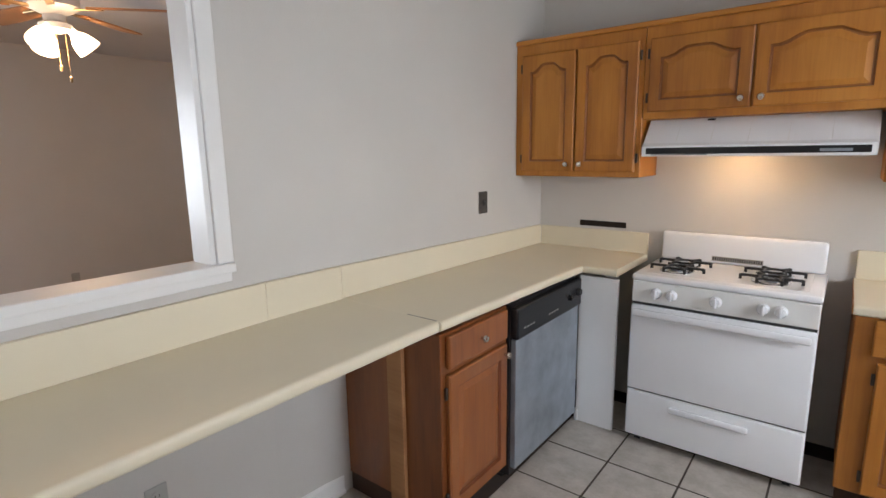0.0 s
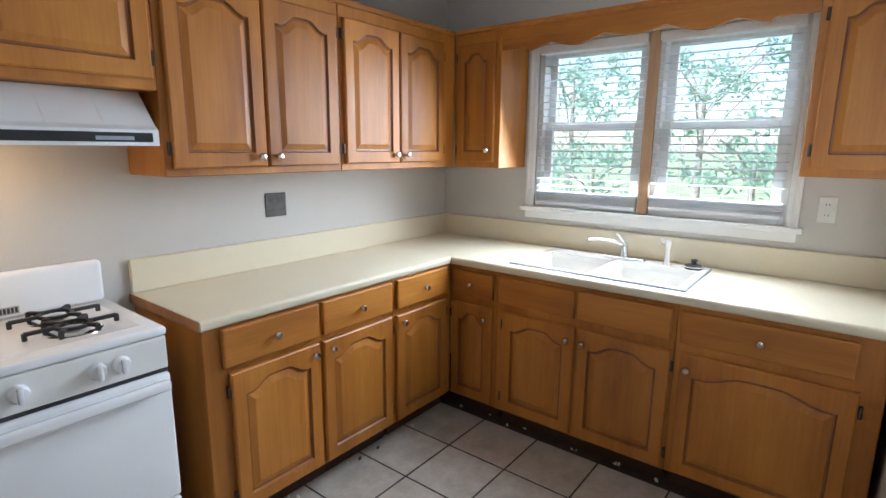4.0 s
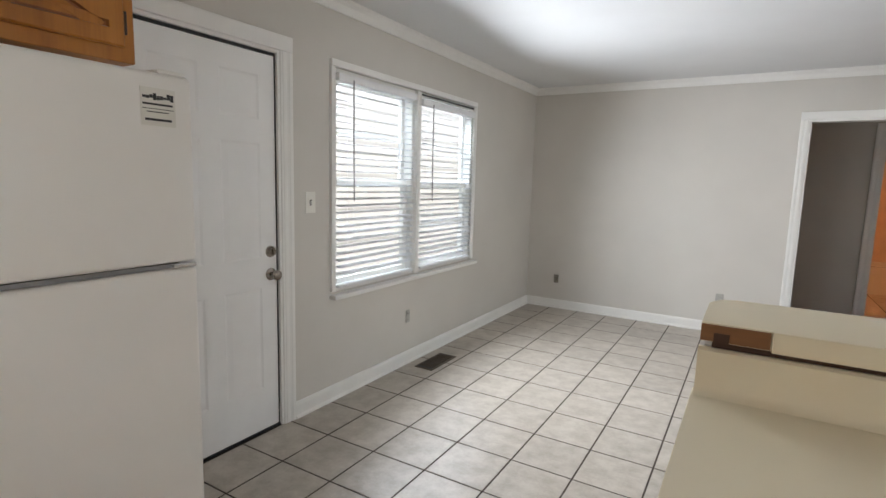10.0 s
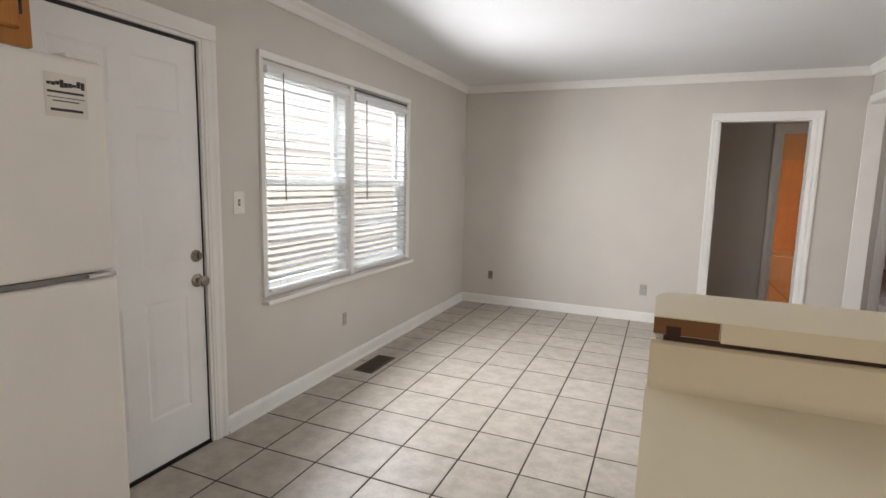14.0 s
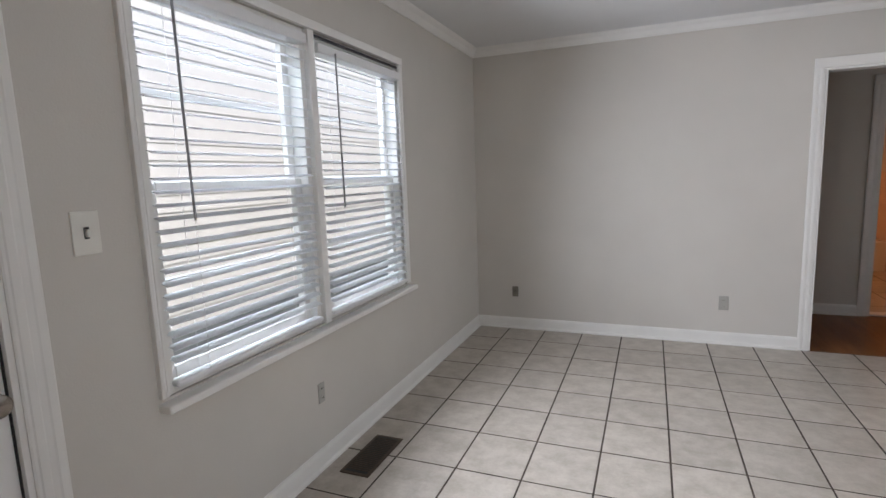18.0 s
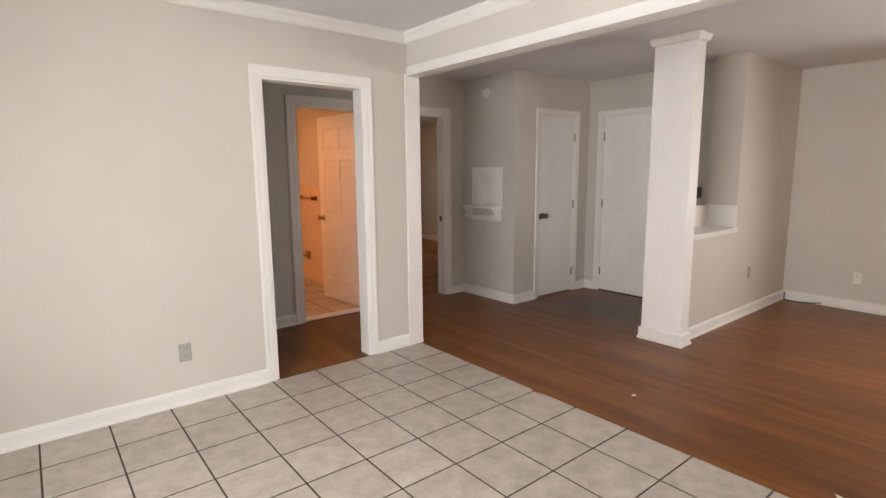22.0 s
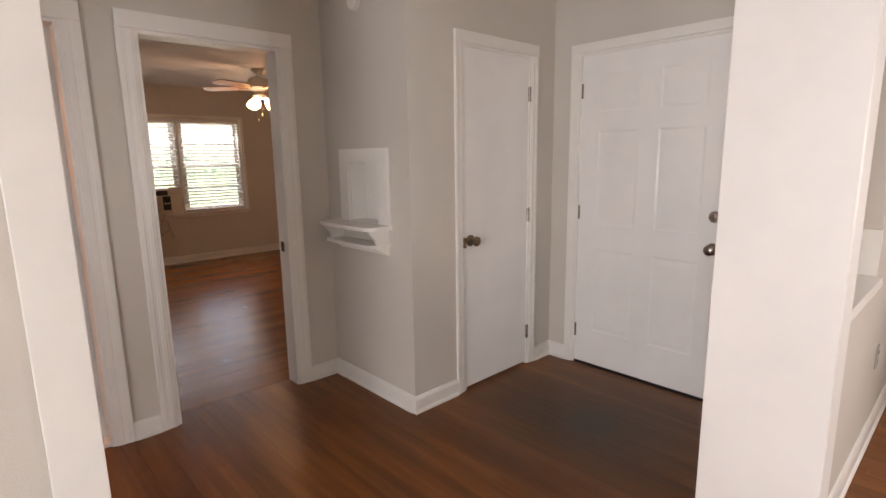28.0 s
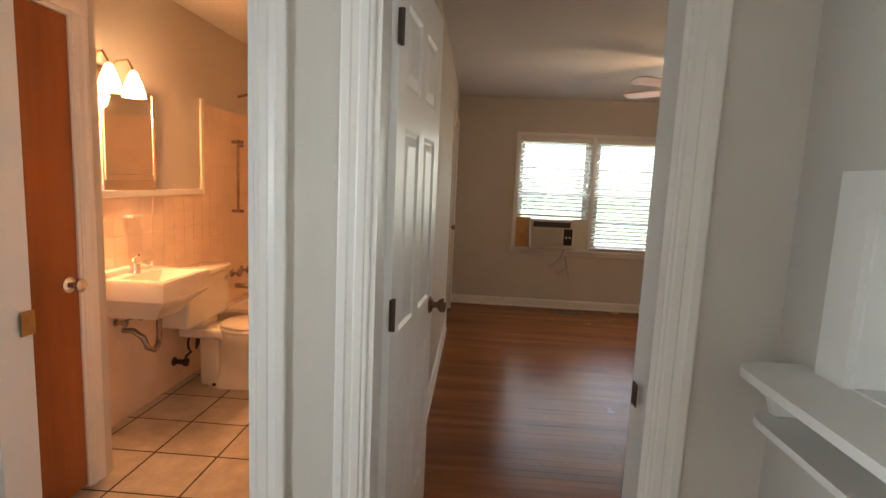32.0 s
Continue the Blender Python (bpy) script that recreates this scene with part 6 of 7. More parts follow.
# ---- hall, entry and living room ----
def make_entry():
    root = thing("phone_nook", "white painted telephone nook frame in the wall", "nook", kind="structure")
    X = XJ
    bm = bmesh.new()
    out = [(-5.762, 1.055), (-5.285, 1.055), (-5.285, 1.482), (-5.762, 1.482)]
    inn = [(-5.676, 1.055), (-5.379, 1.055), (-5.379, 1.413), (-5.676, 1.413)]
    prism(bm, [out[0], inn[0], inn[3], inn[2], inn[1], out[1], out[2], out[3]], X + 0.0005, X + 0.016, "X")
    part("frame", bm, TRIM, root)
    for a in ((X - 0.11, X, -5.679, -5.668, 1.055, 1.415), (X - 0.11, X, -5.387, -5.376, 1.055, 1.415), (X - 0.11, X, -5.668, -5.387, 1.404, 1.415), (X - 0.11, X, -5.668, -5.387, 1.05, 1.06)):
        part("lining", one_box(*a), TRIM, root)
    part("back_panel", one_box(X - 0.118, X - 0.11, -5.68, -5.375, 1.05, 1.42), TRIM, root)
    root = thing("phone_shelf", "white painted telephone shelf with a directory slot", "shelf")

    def plate(z0, z1, dep, ya, yb):
        bm = bmesh.new()
        r = 0.06
        pts = [(X, yb), (X + dep - r, yb)]
        pts += [(X + dep - r + r * math.sin(t), yb - r + r * math.cos(t)) for t in (math.pi / 2 * i / 6 for i in range(1, 7))]
        pts += [(X + dep - r + r * math.cos(t), ya + r - r * math.sin(t)) for t in (math.pi / 2 * i / 6 for i in range(0, 7))]
        pts += [(X, ya)]
        prism(bm, pts, z0, z1, "Z")
        return bm
    part("top_shelf", plate(1.036, 1.056, 0.165, -5.815, -5.275), TRIM, root)
    part("lower_shelf", plate(0.936, 0.952, 0.135, -5.795, -5.295), TRIM, root)
    for ya in (-5.785, -5.325):
        bm = bmesh.new()
        prism(bm, [(X, 0.952), (X + 0.085, 0.952), (X + 0.095, 0.985), (X + 0.125, 1.012), (X + 0.14, 1.036), (X, 1.036)], ya, ya + 0.02, "Y")
        part("bracket", bm, TRIM, root)
        bm = bmesh.new()
        prism(bm, [(X, 0.880), (X + 0.02, 0.89), (X + 0.10, 0.936), (X, 0.936)], ya, ya + 0.02, "Y")
        part("lower_bracket", bm, TRIM, root)
    part("apron", one_box(X, X + 0.014, -5.765, -5.325, 0.885, 0.936, 0.003), TRIM, root)

    root = thing("smoke_alarm", "round white smoke alarm high on the wall", "smoke alarm", pose(XJ, -5.54, 2.278, 0, 90, 0))
    bm = bmesh.new()
    lathe(bm, [(0.052, 0), (0.052, 0.014), (0.044, 0.026), (0.02, 0.030), (0.018, 0.036), (0.008, 0.037)], 28)
    part("case", bm, TRIM, root, "", True)
    outlet("light_switch", "tarnished switch plate beside the front door", pose(XF, -3.79, 1.207, 0, 0, -90), PLATE_D, "switch", 0.115, 0.115)
    outlet("wall_outlet", "painted outlet plate in the half wall", pose(-4.37, -3.31, 0.43, 0, 0, 0), PLATE_G)
    outlet("wall_outlet", "white outlet plate on the living room wall", pose(XL, -2.66, 0.332, 0, 0, -90), PLATE_W)
    outlet("wall_outlet", "painted outlet plate low on the living room wall", pose(XL, 1.889, 0.36, 0, 0, -90), PLATE_G)
    outlet("wall_outlet", "small tarnished outlet plate near the corner", pose(2.13, YS, 0.342, 0, 0, 0), PLATE_M, "switch", 0.055, 0.095)
    outlet("wall_outlet", "grey painted outlet plate on the dining room wall", pose(0.449, YS, 0.336, 0, 0, 0), PLATE_G)
    outlet("wall_outlet", "grey painted outlet plate under the dining window", pose(XE, -2.235, 0.378, 0, 0, 90), PLATE_G, "duplex", 0.05, 0.10)
    outlet("light_switch", "white switch plate beside the back door", pose(XE, -1.203, 1.288, 0, 0, 90), PLATE_W, "switch", 0.08, 0.125)
    outlet("wall_outlet", "grey outlet plate on the bedroom wall", pose(-5.0, YB, 0.36, 0, 0, 0), PLATE_G)

    def register(label, x0, x1, y0, y1, VENT=VENT):
        root = thing("floor_register", label, "vent")
        part("frame", one_box(x0, x1, y0, y1, 0.0, 0.006, 0.002), VENT, root)
        part("well", one_box(x0 + 0.018, x1 - 0.018, y0 + 0.018, y1 - 0.018, 0.006, 0.0066), SLOT, root)
        long_y = (y1 - y0) > (x1 - x0)
        n = int(((y1 - y0) if long_y else (x1 - x0)) / 0.016)
        for i in range(2, n - 1):
            if long_y:
                y = y0 + i * 0.016
                part("louver", one_box(x0 + 0.018, x1 - 0.018, y, y + 0.006, 0.0066, 0.009), VENT, root)
            else:
                x = x0 + i * 0.016
                part("louver", one_box(x, x + 0.006, y0 + 0.018, y1 - 0.018, 0.0066, 0.009), VENT, root)
    register("brown metal floor register by the dining window", 2.222, 2.382, -2.575, -2.195)
    register("brown metal floor register in the bedroom", -3.45, -3.12, -10.56, -10.46)
    register("white metal floor register in the bathroom", -1.62, -1.50, -7.38, -7.10, PLATE_W)
    for x, y, a, w in ((-1.525, -1.821, 35, 0.045), (-1.805, -2.992, 10, 0.02)):
        bm = bmesh.new()
        prism(bm, [(-w, -0.010), (w * 0.7, -0.012), (w, 0.004), (-w * 0.6, 0.012)], 0.0006, 0.0022, "Z")
        bmesh.ops.transform(bm, matrix=pose(x, y, 0, 0, 0, a), verts=bm.verts)
        tagged(part("paper_scrap", bm, PLATE_W), "small white scrap lying on the wood floor", "debris")
    bm = bmesh.new()
    tube(bm, [(XL + 0.03, -3.28, 0.085), (XL + 0.06, -3.27, 0.05), (XL + 0.08, -3.265, 0.012), (XL + 0.12, -3.15, 0.012), (XL + 0.10, -3.02, 0.018), (XL + 0.06, -2.93, 0.03)], 0.006, 6)
    tagged(part("coax_cable", bm, CABLE, None, "", True), "short black cable lying in the living room corner", "cable")
    ceiling_fan("white ceiling fan with oak blades and lit glass shades, living room", turn_z(-2.95, 1.28, HL, 30))
    ceiling_fan("white ceiling fan with oak blades and lit glass shades, bedroom", turn_z(-3.80, -8.80, HB, 5))


make_entry()


# ---- bathroom ----
def make_bath():
    toilet(pose(XTE - 0.016, -7.92, 0, 0, 0, -90))
    wall_basin(pose(XTE - 0.012, -7.35, 0.85, 0, 0, -90), 0.46, 0.38)
    # tub along the south wall
    root = thing("bathtub", "white bathtub along the tiled wall", "bathtub")
    bm = bmesh.new()
    x0, x1, y0, y1 = XTW + 0.014, XTE - 0.014, YTS + 0.014, -8.32
    r = lambda g, z, gy=None: [(x0 + g, y0 + (gy if gy is not None else g), z), (x1 - g, y0 + (gy if gy is not None else g), z), (x1 - g, y1 - g, z), (x0 + g, y1 - g, z)]
    loft(bm, [r(0.0, 0.0), r(0.0, 0.37), r(0.006, 0.385), r(0.07, 0.388), r(0.085, 0.37), r(0.13, 0.10), r(0.2, 0.07)], cap_first=True)
    part("shell", bm, PORCELAIN, root, "", False)
    root = thing("shower_set", "chrome shower head, hand-shower bar, valves and tub spout", "shower")
    w = XTE - 0.014
    bm = bmesh.new()
    tube(bm, [(w, -8.76, 2.02), (w - 0.08, -8.76, 2.04), (w - 0.15, -8.78, 1.98)], 0.011, 8)
    lathe(bm, [(0.014, 0), (0.035, 0.04), (0.036, 0.05)], 14, pose(w - 0.15, -8.78, 1.98, 0, 215, 0))
    part("shower_head", bm, NICKEL, root, "", True)
    bm = bmesh.new()
    tube(bm, [(w - 0.05, -8.65, 1.68), (w - 0.05, -8.65, 1.11)], 0.011, 8)
    for z in (1.66, 1.12):
        tube(bm, [(w, -8.65, z), (w - 0.09, -8.65, z)], 0.013, 8)
    tube(bm, [(w - 0.05, -8.69, 1.66), (w - 0.11, -8.58, 1.63)], 0.016, 8)
    part("slide_bar", bm, NICKEL, root, "", True)
    for y in (-8.63, -8.80):
        bm = bmesh.new()
        lathe(bm, [(0.035, 0), (0.03, 0.01), (0.014, 0.02), (0.014, 0.05), (0.03, 0.055), (0.028, 0.075)], 14, pose(w, y, 0.62, 0, -90, 0))
        part("valve", bm, NICKEL, root, "", True)
    bm = bmesh.new()
    tube(bm, [(w, -8.70, 0.505), (w - 0.10, -8.70, 0.505), (w - 0.13, -8.70, 0.485)], 0.022, 10)
    part("tub_spout", bm, NICKEL, root, "", True)
    # tile wainscot and tub surround
    def tile_wall(name, axis, face, side, a0, a1, z0, z1, lab, p=0.108):
        root = thing(name, lab, "wall tile", kind="structure")
        n, mz = max(1, round((a1 - a0) / p)), max(1, round((z1 - z0) / p))
        pa, pz = (a1 - a0) / n, (z1 - z0) / mz
        verts, faces = [], []
        for i in range(n):
            for j in range(mz):
                ua, ub, va, vb = a0 + i * pa + 0.0003, a0 + (i + 1) * pa - 0.0003, z0 + j * pz + 0.0003, z0 + (j + 1) * pz - 0.0003
                k = len(verts)
                for d, g in ((0.0, 0.0), (0.0085, 0.0), (0.009, 0.0008)):
                    for u, v in ((ua + g, va + g), (ub - g, va + g), (ub - g, vb - g), (ua + g, vb - g)):
                        verts.append((face + side * d, u, v) if axis == "x" else (u, face + side * d, v))
                for b in (0, 4):
                    for q in range(4):
                        faces.append((k + b + q, k + b + (q + 1) % 4, k + b + 4 + (q + 1) % 4, k + b + 4 + q))
                faces.append((k + 8, k + 9, k + 10, k + 11))
        me = bpy.data.meshes.new("tiles")
        me.from_pydata(verts, [], faces)
        bm = bmesh.new()
        bm.from_mesh(me)
        t = part("tiles", bm, BTILE, root)
        t["kind"] = "stuff"
        b = bmesh.new()
        p0, p1 = face, face + side * 0.003
        box(b, *((p0, p1, a0, a1) if axis == "x" else (a0, a1, p0, p1)), z0, z1)
        part("grout_bed", b, BTILE, root)
    tile_wall("tile_wainscot_east", "x", XTE, -1, -8.20, -6.85, 0.0, 1.26, "peach-lit glazed tile wainscot")
    tile_wall("tile_surround_east", "x", XTE, -1, YTS, -8.20, 0.0, 1.89, "glazed tile round the tub taps")
    tile_wall("tile_surround_south", "y", YTS, 1, XTW, XTE - 0.01, 0.0, 1.89, "glazed tile behind the tub")
    tile_wall("tile_wainscot_west", "x", XTW, 1, YTS, YH - T - 0.01, 0.0, 1.26, "glazed tile wainscot beside the door")
    root = thing("tile_border", "pale bullnose tile border", "trim", kind="structure")
    part("strip", one_box(XTE - 0.014, XTE, -8.20, -6.85, 1.26, 1.30, 0.005, 2), TRIM, root)
    part("strip", one_box(XTE - 0.014, XTE, -8.24, -8.20, 1.26, 1.92, 0.005, 2), TRIM, root)
    # medicine cabinet and vanity light
    root = thing("medicine_cabinet", "mirrored medicine cabinet with a metal frame", "cabinet", pose(XTE, -7.41, 1.30, 0, 0, -90))
    part("box", one_box(-0.215, 0.215, -0.045, 0, 0.0, 0.55, 0.004), CHROME, root)
    part("mirror", one_box(-0.180, 0.180, -0.050, -0.044, 0.09, 0.53), MIRROR, root, "mirror glass")
    for a in ((-0.213, -0.182, 0.055, 0.548), (0.182, 0.213, 0.055, 0.548), (-0.182, 0.182, 0.532, 0.548), (-0.182, 0.182, 0.055, 0.088)):
        part("bevel_strip", one_box(a[0], a[1], -0.054, -0.0445, a[2], a[3], 0.004, 2), MIRROR, root, "bevelled mirror strip")
    root = thing("soap_shelf", "small white ceramic soap shelf above the basin", "soap dish", pose(XTE - 0.009, -7.43, 1.16, 0, 0, -90))
    bm = bmesh.new()
    prism(bm, [(-0.06, 0.0), (-0.06, -0.03), (-0.045, -0.05), (0.045, -0.05), (0.06, -0.03), (0.06, 0.0)], -0.010, 0.006, "Z")
    part("tray", bm, PORCELAIN, root)
    root = thing("vanity_light", "two-bulb vanity light with lit bell glass shades", "wall lamp", pose(XTE, -7.205, 1.885, 0, 0, -90))
    part("plate", one_box(-0.16, 0.16, -0.02, 0, -0.05, 0.05, 0.01, 2), BRASS, root)
    for x in (-0.09, 0.09):
        bm = bmesh.new()
        tube(bm, [(x, -0.02, 0.02), (x, -0.06, 0.08), (x, -0.12, 0.09), (x, -0.15, 0.04)], 0.006, 8)
        part("arm", bm, BRASS, root, "", True)
        bm = bmesh.new()
        lathe(bm, [(0.016, 0.03), (0.024, 0.01), (0.04, -0.03), (0.052, -0.07), (0.056, -0.10), (0.045, -0.095), (0.02, -0.02)], 18, pose(x, -0.15, 0.0))
        part("shade", bm, BULB_BATH, root, "lit frosted bell shade", True)
    root = thing("soap_dish", "ceramic soap dish set in the tile", "soap dish", pose(-0.945, YTS + 0.01, 0.585))
    part("tray", one_box(-0.075, 0.075, 0, 0.06, -0.035, -0.015, 0.008, 2), DISH, root)
    part("back", one_box(-0.085, 0.085, 0, 0.014, -0.05, 0.05, 0.008, 2), DISH, root)
    root = thing("towel_bar", "wooden towel bar on the tiled wall", "towel bar")
    bm = bmesh.new()
    tube(bm, [(XTW + 0.07, -7.92, 1.11), (XTW + 0.07, -7.52, 1.11)], 0.012, 8)
    part("bar", bm, DARKWOOD, root, "", True)
    for y in (-7.93, -7.51):
        part("bracket", one_box(XTW + 0.004, XTW + 0.09, y - 0.012, y + 0.012, 1.085, 1.135, 0.004), DARKWOOD, root)
    root = thing("paper_holder", "toilet paper holder on the tiled wall", "paper holder")
    part("back", one_box(XTW + 0.009, XTW + 0.022, -7.90, -7.76, 0.28, 0.39, 0.006), BRASS, root)
    bm = bmesh.new()
    tube(bm, [(XTW + 0.06, -7.90, 0.335), (XTW + 0.06, -7.76, 0.335)], 0.016, 8)
    part("roller", bm, BRASS, root, "", True)
    bm = bmesh.new()
    ring = [(XTE - 0.085, -7.93 + 0.07 * math.sin(a), 0.28 - 0.07 * math.cos(a)) for a in (math.pi * 2 * i / 14 for i in range(1, 14))]
    tube(bm, [(XTE - 0.015, -7.815, 0.17), (XTE - 0.075, -7.82, 0.17), (XTE - 0.085, -7.84, 0.205)] + ring + [(XTE - 0.085, -7.97, 0.29), (XTE - 0.085, -7.93, 0.44)], 0.008, 7)
    lathe(bm, [(0.03, 0), (0.03, 0.006), (0.016, 0.012), (0.018, 0.07), (0.028, 0.075), (0.028, 0.09)], 12, pose(XTE - 0.014, -7.815, 0.17, 0, -90, 0))
    tagged(part("supply_hose", bm, HINGE, None, "", True), "dark looped water supply hose by the toilet", "hose")
    structure("threshold_bath", one_box(-1.585, -0.876, YH - T, YH - 0.01, 0.0, 0.016, 0.004), TRIM, "white threshold of the bathroom doorway")


make_bath()

# ---- outside ----
def make_outside():
    b = bmesh.new()
    bmesh.ops.create_grid(b, x_segments=60, y_segments=60, size=300)
    for v in b.verts:
        v.co.z = EARTH - 0.02 + 0.03 * noise.noise(v.co * 0.05)
    structure("ground", b, GRASS, "lawn round the house")
    # neighbouring wall of lap siding outside the dining window
    root = thing("neighbour_house", "cream lap-sided neighbouring house", "house")
    x, y0, y1 = 4.9, -9.5, 0.1
    part("wall", one_box(x, x + 0.2, y0, y1, EARTH, 5.6), SIDING, root)
    me = finish(prism(bmesh.new(), [(0.0, 0.0), (-0.011, 0.0), (-0.012, 0.006), (-0.004, 0.152), (0, 0.152)], y0, y1, "Y"))
    me.materials.append(SIDING)
    for i in range(38):
        o = new("siding_board", me)
        o.parent = root
        o.location = (x, 0, EARTH + 0.12 + i * 0.15)
    bm = bmesh.new()
    prism(bm, [(x - 0.4, 5.5), (x + 0.3, 5.5), (x + 3.5, 7.2), (x + 3.3, 7.3), (x - 0.4, 5.65)], y0 - 0.4, y1 + 0.4, "Y")
    part("roof", bm, PLATE_G, root)

    rs = random.Random(7)

    def tree(label, x, y, height, spread, n):
        root = thing("tree", label, "tree", pose(x, y, EARTH - 0.03))
        bm = bmesh.new()
        lathe(bm, [(0.13, 0), (0.10, height * 0.15), (0.07, height * 0.35), (0.03, height * 0.7)], 10)
        limbs = []
        for i in range(8):
            a, zz = rs.uniform(0, 6.28), height * rs.uniform(0.22, 0.6)
            e = Vector((math.cos(a) * spread * 0.75, math.sin(a) * spread * 0.75, zz + height * 0.25))
            limbs.append(e)
            tube(bm, [(0, 0, zz), e * 0.5 + Vector((0, 0, zz * 0.5 + 0.1)), e], 0.018, 6)
        part("trunk", bm, BARK, root, "", True)
        verts, faces = [], []
        clumps = []
        for i in range(max(14, n // 45)):
            if rs.random() < 0.5:
                clumps.append(limbs[rs.randrange(8)] + Vector((rs.gauss(0, spread * 0.28), rs.gauss(0, spread * 0.28), rs.gauss(0, height * 0.09))))
            else:
                clumps.append(Vector((rs.gauss(0, spread * 0.45), rs.gauss(0, spread * 0.45), height * (0.55 + rs.gauss(0, 0.18)))))
        for i in range(n):
            c = clumps[rs.randrange(len(clumps))] + Vector((rs.gauss(0, 0.20), rs.gauss(0, 0.20), rs.gauss(0, 0.13)))
            if c.z < height * 0.1:
                c.z = height * 0.1 + rs.random() * 0.4
            d1 = Vector((rs.uniform(-1, 1), rs.uniform(-1, 1), rs.uniform(-1, 1))).normalized()
            d2 = d1.cross(Vector((rs.uniform(-1, 1), rs.uniform(-1, 1), rs.uniform(-1, 1)))).normalized()
            s = rs.uniform(0.05, 0.11)
            k = len(verts)
            nn = d1.cross(d2) * s * 0.3
            verts += [c - d1 * s, c + d2 * s * 0.45 + nn, c + d1 * s, c - d2 * s * 0.45 + nn]
            faces += [(k, k + 1, k + 2), (k, k + 2, k + 3)]
        me = bpy.data.meshes.new("crown")
        me.from_pydata(verts, [], faces)
        me.materials.append(LEAF)
        o = new("crown", me)
        o.parent = root
    tree("leafy tree outside the kitchen window", 13.0, 7.2, 5.8, 1.9, 1300)
    tree("leafy tree with pale green crown by the kitchen", 12.6, 3.9, 5.4, 1.7, 1050)
    tree("low leafy shrub outside the kitchen window", 9.6, 2.4, 2.5, 1.2, 480)
    tree("broad leafy shrub outside the kitchen window", 10.2, 5.4, 2.2, 1.5, 480)
    tree("leafy shrub at the end of the lawn", 11.0, 8.6, 2.6, 1.6, 450)
    tree("low leafy shrub beyond the bedroom window", -3.0, -20.0, 1.9, 0.9, 350)
    tree("leafy tree in front of the house", -13.0, 1.0, 7.0, 2.6, 6000)
    # far hedge line round the lawn
    verts, faces = [], []
    for i in range(5000):
        a = rs.uniform(0, 6.283)
        d = rs.uniform(58, 70)
        c = Vector((math.cos(a) * d, -4 + math.sin(a) * d, EARTH + abs(rs.gauss(0, 1.4))))
        s = rs.uniform(0.25, 0.6)
        d1 = Vector((rs.uniform(-1, 1), rs.uniform(-1, 1), rs.uniform(-1, 1))).normalized()
        d2 = d1.cross(Vector((0.2, 0.5, 1))).normalized()
        k = len(verts)
        verts += [c - d1 * s, c + d2 * s * 0.5, c + d1 * s, c - d2 * s * 0.5]
        faces.append((k, k + 1, k + 2, k + 3))
    me = bpy.data.meshes.new("far_trees")
    me.from_pydata(verts, [], faces)
    me.materials.append(LEAF)
    tagged(new("far_trees", me), "line of far trees round the lawn", "trees", "", "stuff")


make_outside()


# ---- floor pieces ----
def slab_mesh(name, w, d, top, thick, edge, mat):
    """A flat piece w by d whose upper rim is eased by edge."""
    v = []
    for g, z in ((0, top - thick), (0, top - edge * 0.6), (edge, top)):
        v += [(g, g, z), (w - g, g, z), (w - g, d - g, z), (g, d - g, z)]
    f = [(8, 9, 10, 11)]
    for b in (0, 4):
        f += [(b + q, b + (q + 1) % 4, b + 4 + (q + 1) % 4, b + 4 + q) for q in range(4)]
    me = bpy.data.meshes.new(name)
    me.from_pydata(v, [], f)
    me.materials.append(mat)
    return me


def steps(lo, hi, start, pitch):
    """Joint lines from lo to hi, one of them at start."""
    i = math.floor((lo - start) / pitch)
    out = []
    while start + i * pitch < hi + pitch:
        out.append(start + i * pitch)
        i += 1
    return out


def tile_floor(name, label, x0, x1, y0, y1, xs, ys, joint, mat, skip=lambda x, y: False):
    root = thing(name, label, "floor", kind="structure")
    part("bed", one_box(x0, x1, y0, y1, -0.012, -0.0016), GROUT, root, "dark grout")
    cache = {}
    rs = random.Random(3)
    for xa, xb in zip(xs, xs[1:]):
        for ya, yb in zip(ys, ys[1:]):
            a, b = max(x0, xa + joint / 2), min(x1, xb - joint / 2)
            c, d = max(y0, ya + joint / 2), min(y1, yb - joint / 2)
            if b - a < 0.01 or d - c < 0.01 or skip((a + b) / 2, (c + d) / 2):
                continue
            key = (round(b - a, 3), round(d - c, 3))
            if key not in cache:
                cache[key] = slab_mesh("tile", key[0], key[1], 0.0, 0.008, 0.0022, mat)
            o = new("tile", cache[key])
            o.parent = root
            o.location = (a, c, rs.uniform(-0.0006, 0.0004))


def hidden(x, y):
    return (x > 1.95 and y > 0.95) or (y > 2.95 and x > 0.5) or (y > 3.05) or (x < -0.85 and y > 1.75) or (x > 1.80 and 0.15 < y < 0.85)


TILE_Y = [-4.741, -4.415, -4.09, -3.767, -3.455, -3.13, -2.78, -2.41, -2.04, -1.70, -1.365, -1.03, -0.70, -0.37] + [v for v in steps(-0.04, YN, 1.90, 0.3225) if v > -0.1]
tile_floor("floor_tile", "cream mottled ceramic floor tiles with dark grout", -1.385, XE, YS, YN, steps(-1.385, XE, 1.533, 0.3240), TILE_Y, 0.009, TILE, hidden)
tile_floor("floor_bath", "cream ceramic bathroom floor tiles with dark grout", XTW, XTE, -8.34, YH - T, steps(XTW, XTE, -0.60, 0.325), steps(-8.34, YH, -7.02, 0.338), 0.010, TILE)


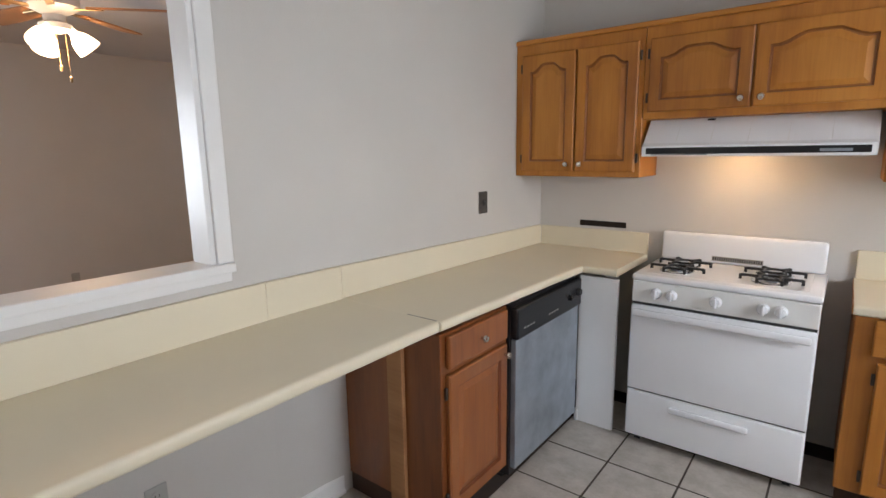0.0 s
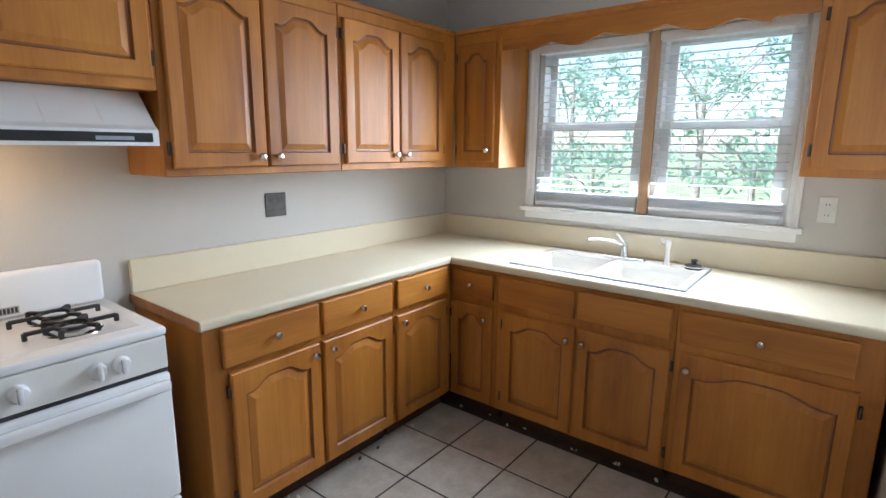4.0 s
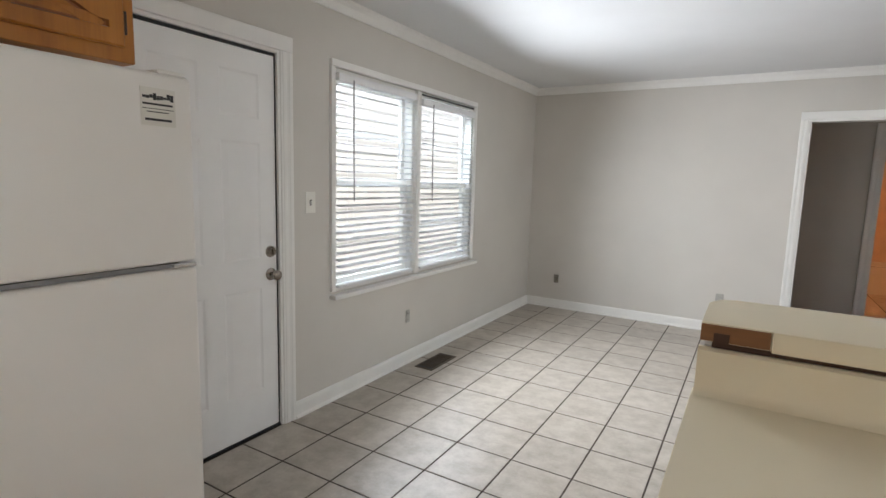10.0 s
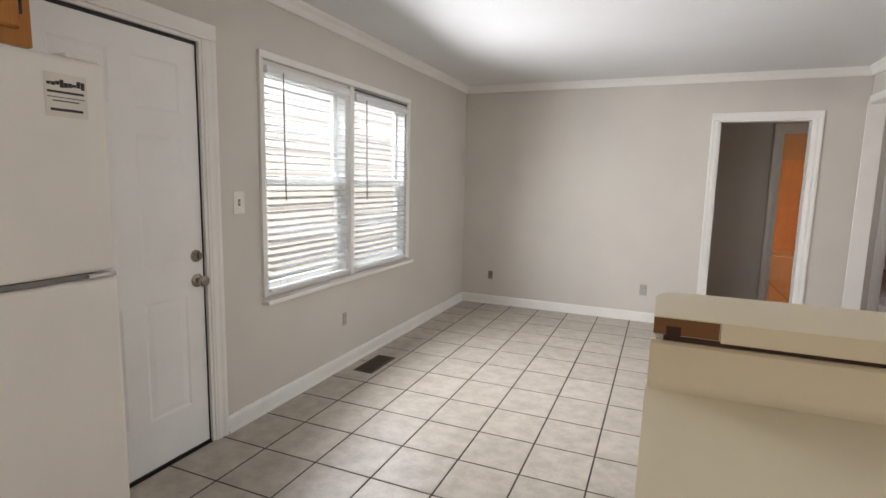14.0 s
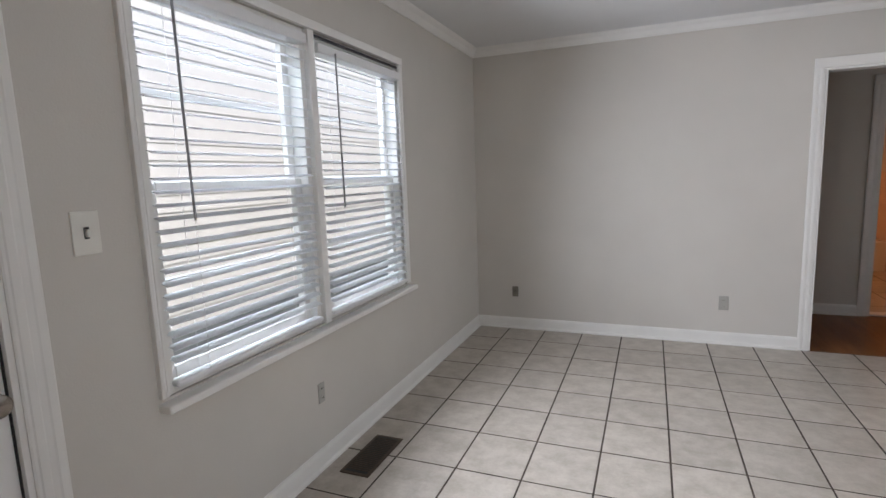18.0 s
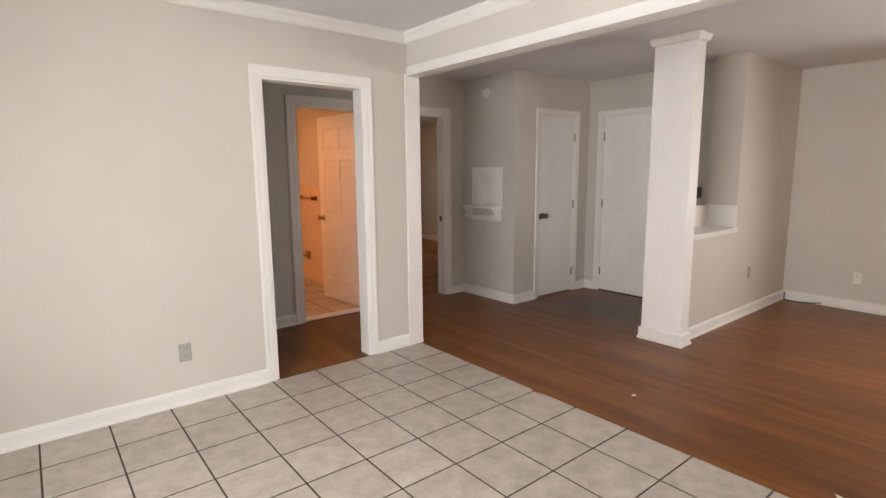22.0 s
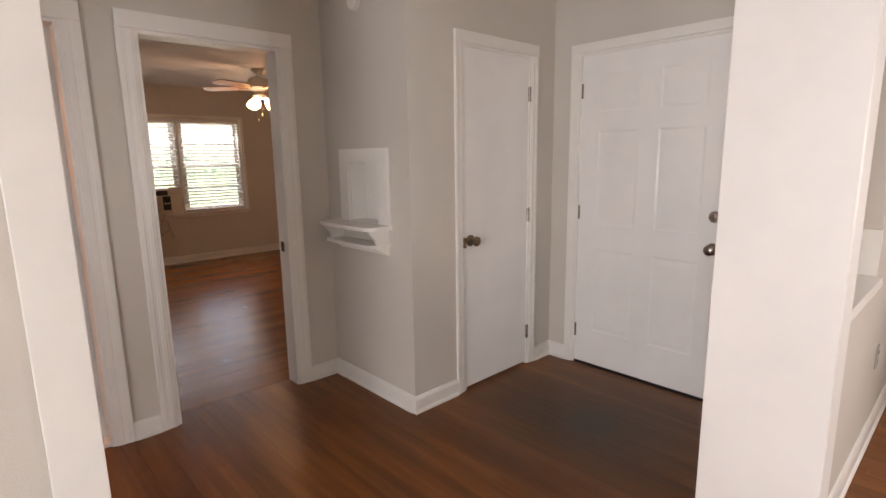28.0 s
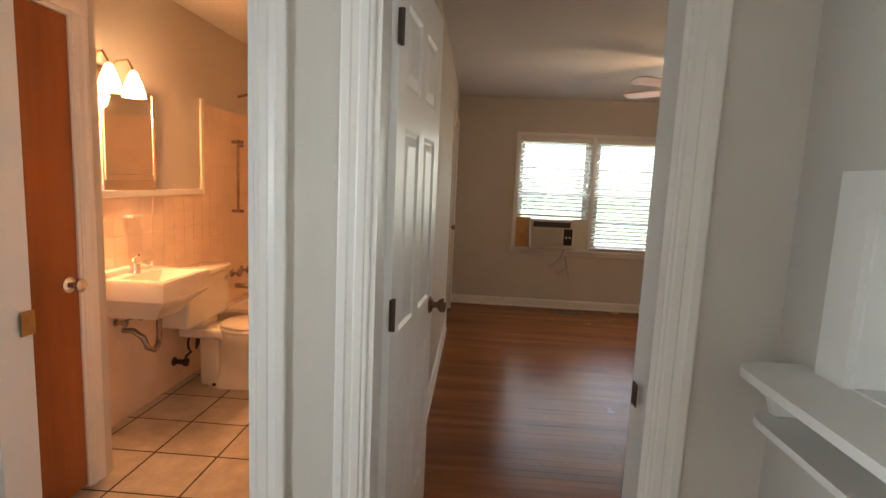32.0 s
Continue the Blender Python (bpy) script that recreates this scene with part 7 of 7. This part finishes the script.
def plank_floor(name, label, rects, along, near, mat, seed, width=0.0572):
    """Strip flooring over rectangles (x0, x1, y0, y1); the strips for which near(x, y) holds are single pieces, the rest one mesh."""
    root = thing(name, label, "floor", kind="structure")
    rs = random.Random(seed)
    verts, faces = [], []
    for x0, x1, y0, y1 in rects:
        part("bed", one_box(x0, x1, y0, y1, -0.012, -0.004), SUBFLOOR, root, "dark gaps between the strips")
        c0, c1, l0, l1 = (x0, x1, y0, y1) if along == "Y" else (y0, y1, x0, x1)
        n = math.ceil((c1 - c0) / width)
        for i in range(n):
            a, b = c0 + i * width + 0.0003, min(c1, c0 + (i + 1) * width) - 0.0003
            if b - a < 0.004:
                continue
            at = l0
            first = True
            while at < l1 - 0.01:
                ln = rs.uniform(0.2, 1.5) if first else rs.uniform(0.8, 2.3)
                first = False
                e = min(l1, at + ln)
                if l1 - e < 0.15:
                    e = l1
                w, d = b - a, e - at - 0.0005
                x, y = (a, at) if along == "Y" else (at, a)
                sx, sy = (w, d) if along == "Y" else (d, w)
                z = rs.uniform(-0.0002, 0.0002)
                if near(x + sx / 2, y + sy / 2):
                    o = new("plank", slab_mesh("plank", sx, sy, 0.0, 0.008, 0.0004, mat))
                    o.parent = root
                    o.location = (x, y, z)
                else:
                    k = len(verts)
                    for g, zz in ((0, -0.008), (0, -0.0003), (0.0004, 0.0)):
                        verts += [(x + g, y + g, zz + z), (x + sx - g, y + g, zz + z), (x + sx - g, y + sy - g, zz + z), (x + g, y + sy - g, zz + z)]
                    faces.append((k + 8, k + 9, k + 10, k + 11))
                    for q0 in (0, 4):
                        faces += [(k + q0 + q, k + q0 + (q + 1) % 4, k + q0 + 4 + (q + 1) % 4, k + q0 + 4 + q) for q in range(4)]
                at = e
    if verts:
        me = bpy.data.meshes.new("planks")
        me.from_pydata(verts, [], faces)
        me.materials.append(mat)
        o = new("planks", me)
        o.parent = root
        o["kind"] = "stuff"


plank_floor("floor_living", "worn dark oak strip floor with stains", [(XL, -1.387, -3.59, YN), (XF, -1.387, YH - T, -3.59), (-1.387, 1.0, YH, YSO + 0.12)], "Y",
            lambda x, y: x > -3.0 and -5.6 < y < -2.3 and x < -1.3, FLOOR_L, 5)
plank_floor("floor_bedroom", "worn oak strip floor, lighter at the window", [(XBW, XBE, YB, YH - T)], "X", lambda x, y: y > -9.6 and x > -4.3, FLOOR_B, 9)


def floor_edge():
    """Ragged filler where the tile field meets the wooden strips."""
    rs = random.Random(17)
    right, left = [], []
    y, n = -4.72, 0
    while y < -0.46:
        right.append((-1.381 + rs.uniform(-0.002, 0.006) + (0.022 if rs.random() < 0.06 else 0), y))
        left.append((-1.408 + rs.uniform(-0.004, 0.004), y))
        y += rs.uniform(0.03, 0.09)
    bm = bmesh.new()
    lo, hi = [bm.verts.new((x, yy, 0.0004)) for x, yy in right], [bm.verts.new((x, yy, 0.0018)) for x, yy in left]
    for i in range(len(lo) - 1):
        bm.faces.new((lo[i], lo[i + 1], hi[i + 1], hi[i]))
    structure("trim_floor_edge", bm, FLOOR_L, "ragged dark wooden edge where tile meets strip floor")


floor_edge()
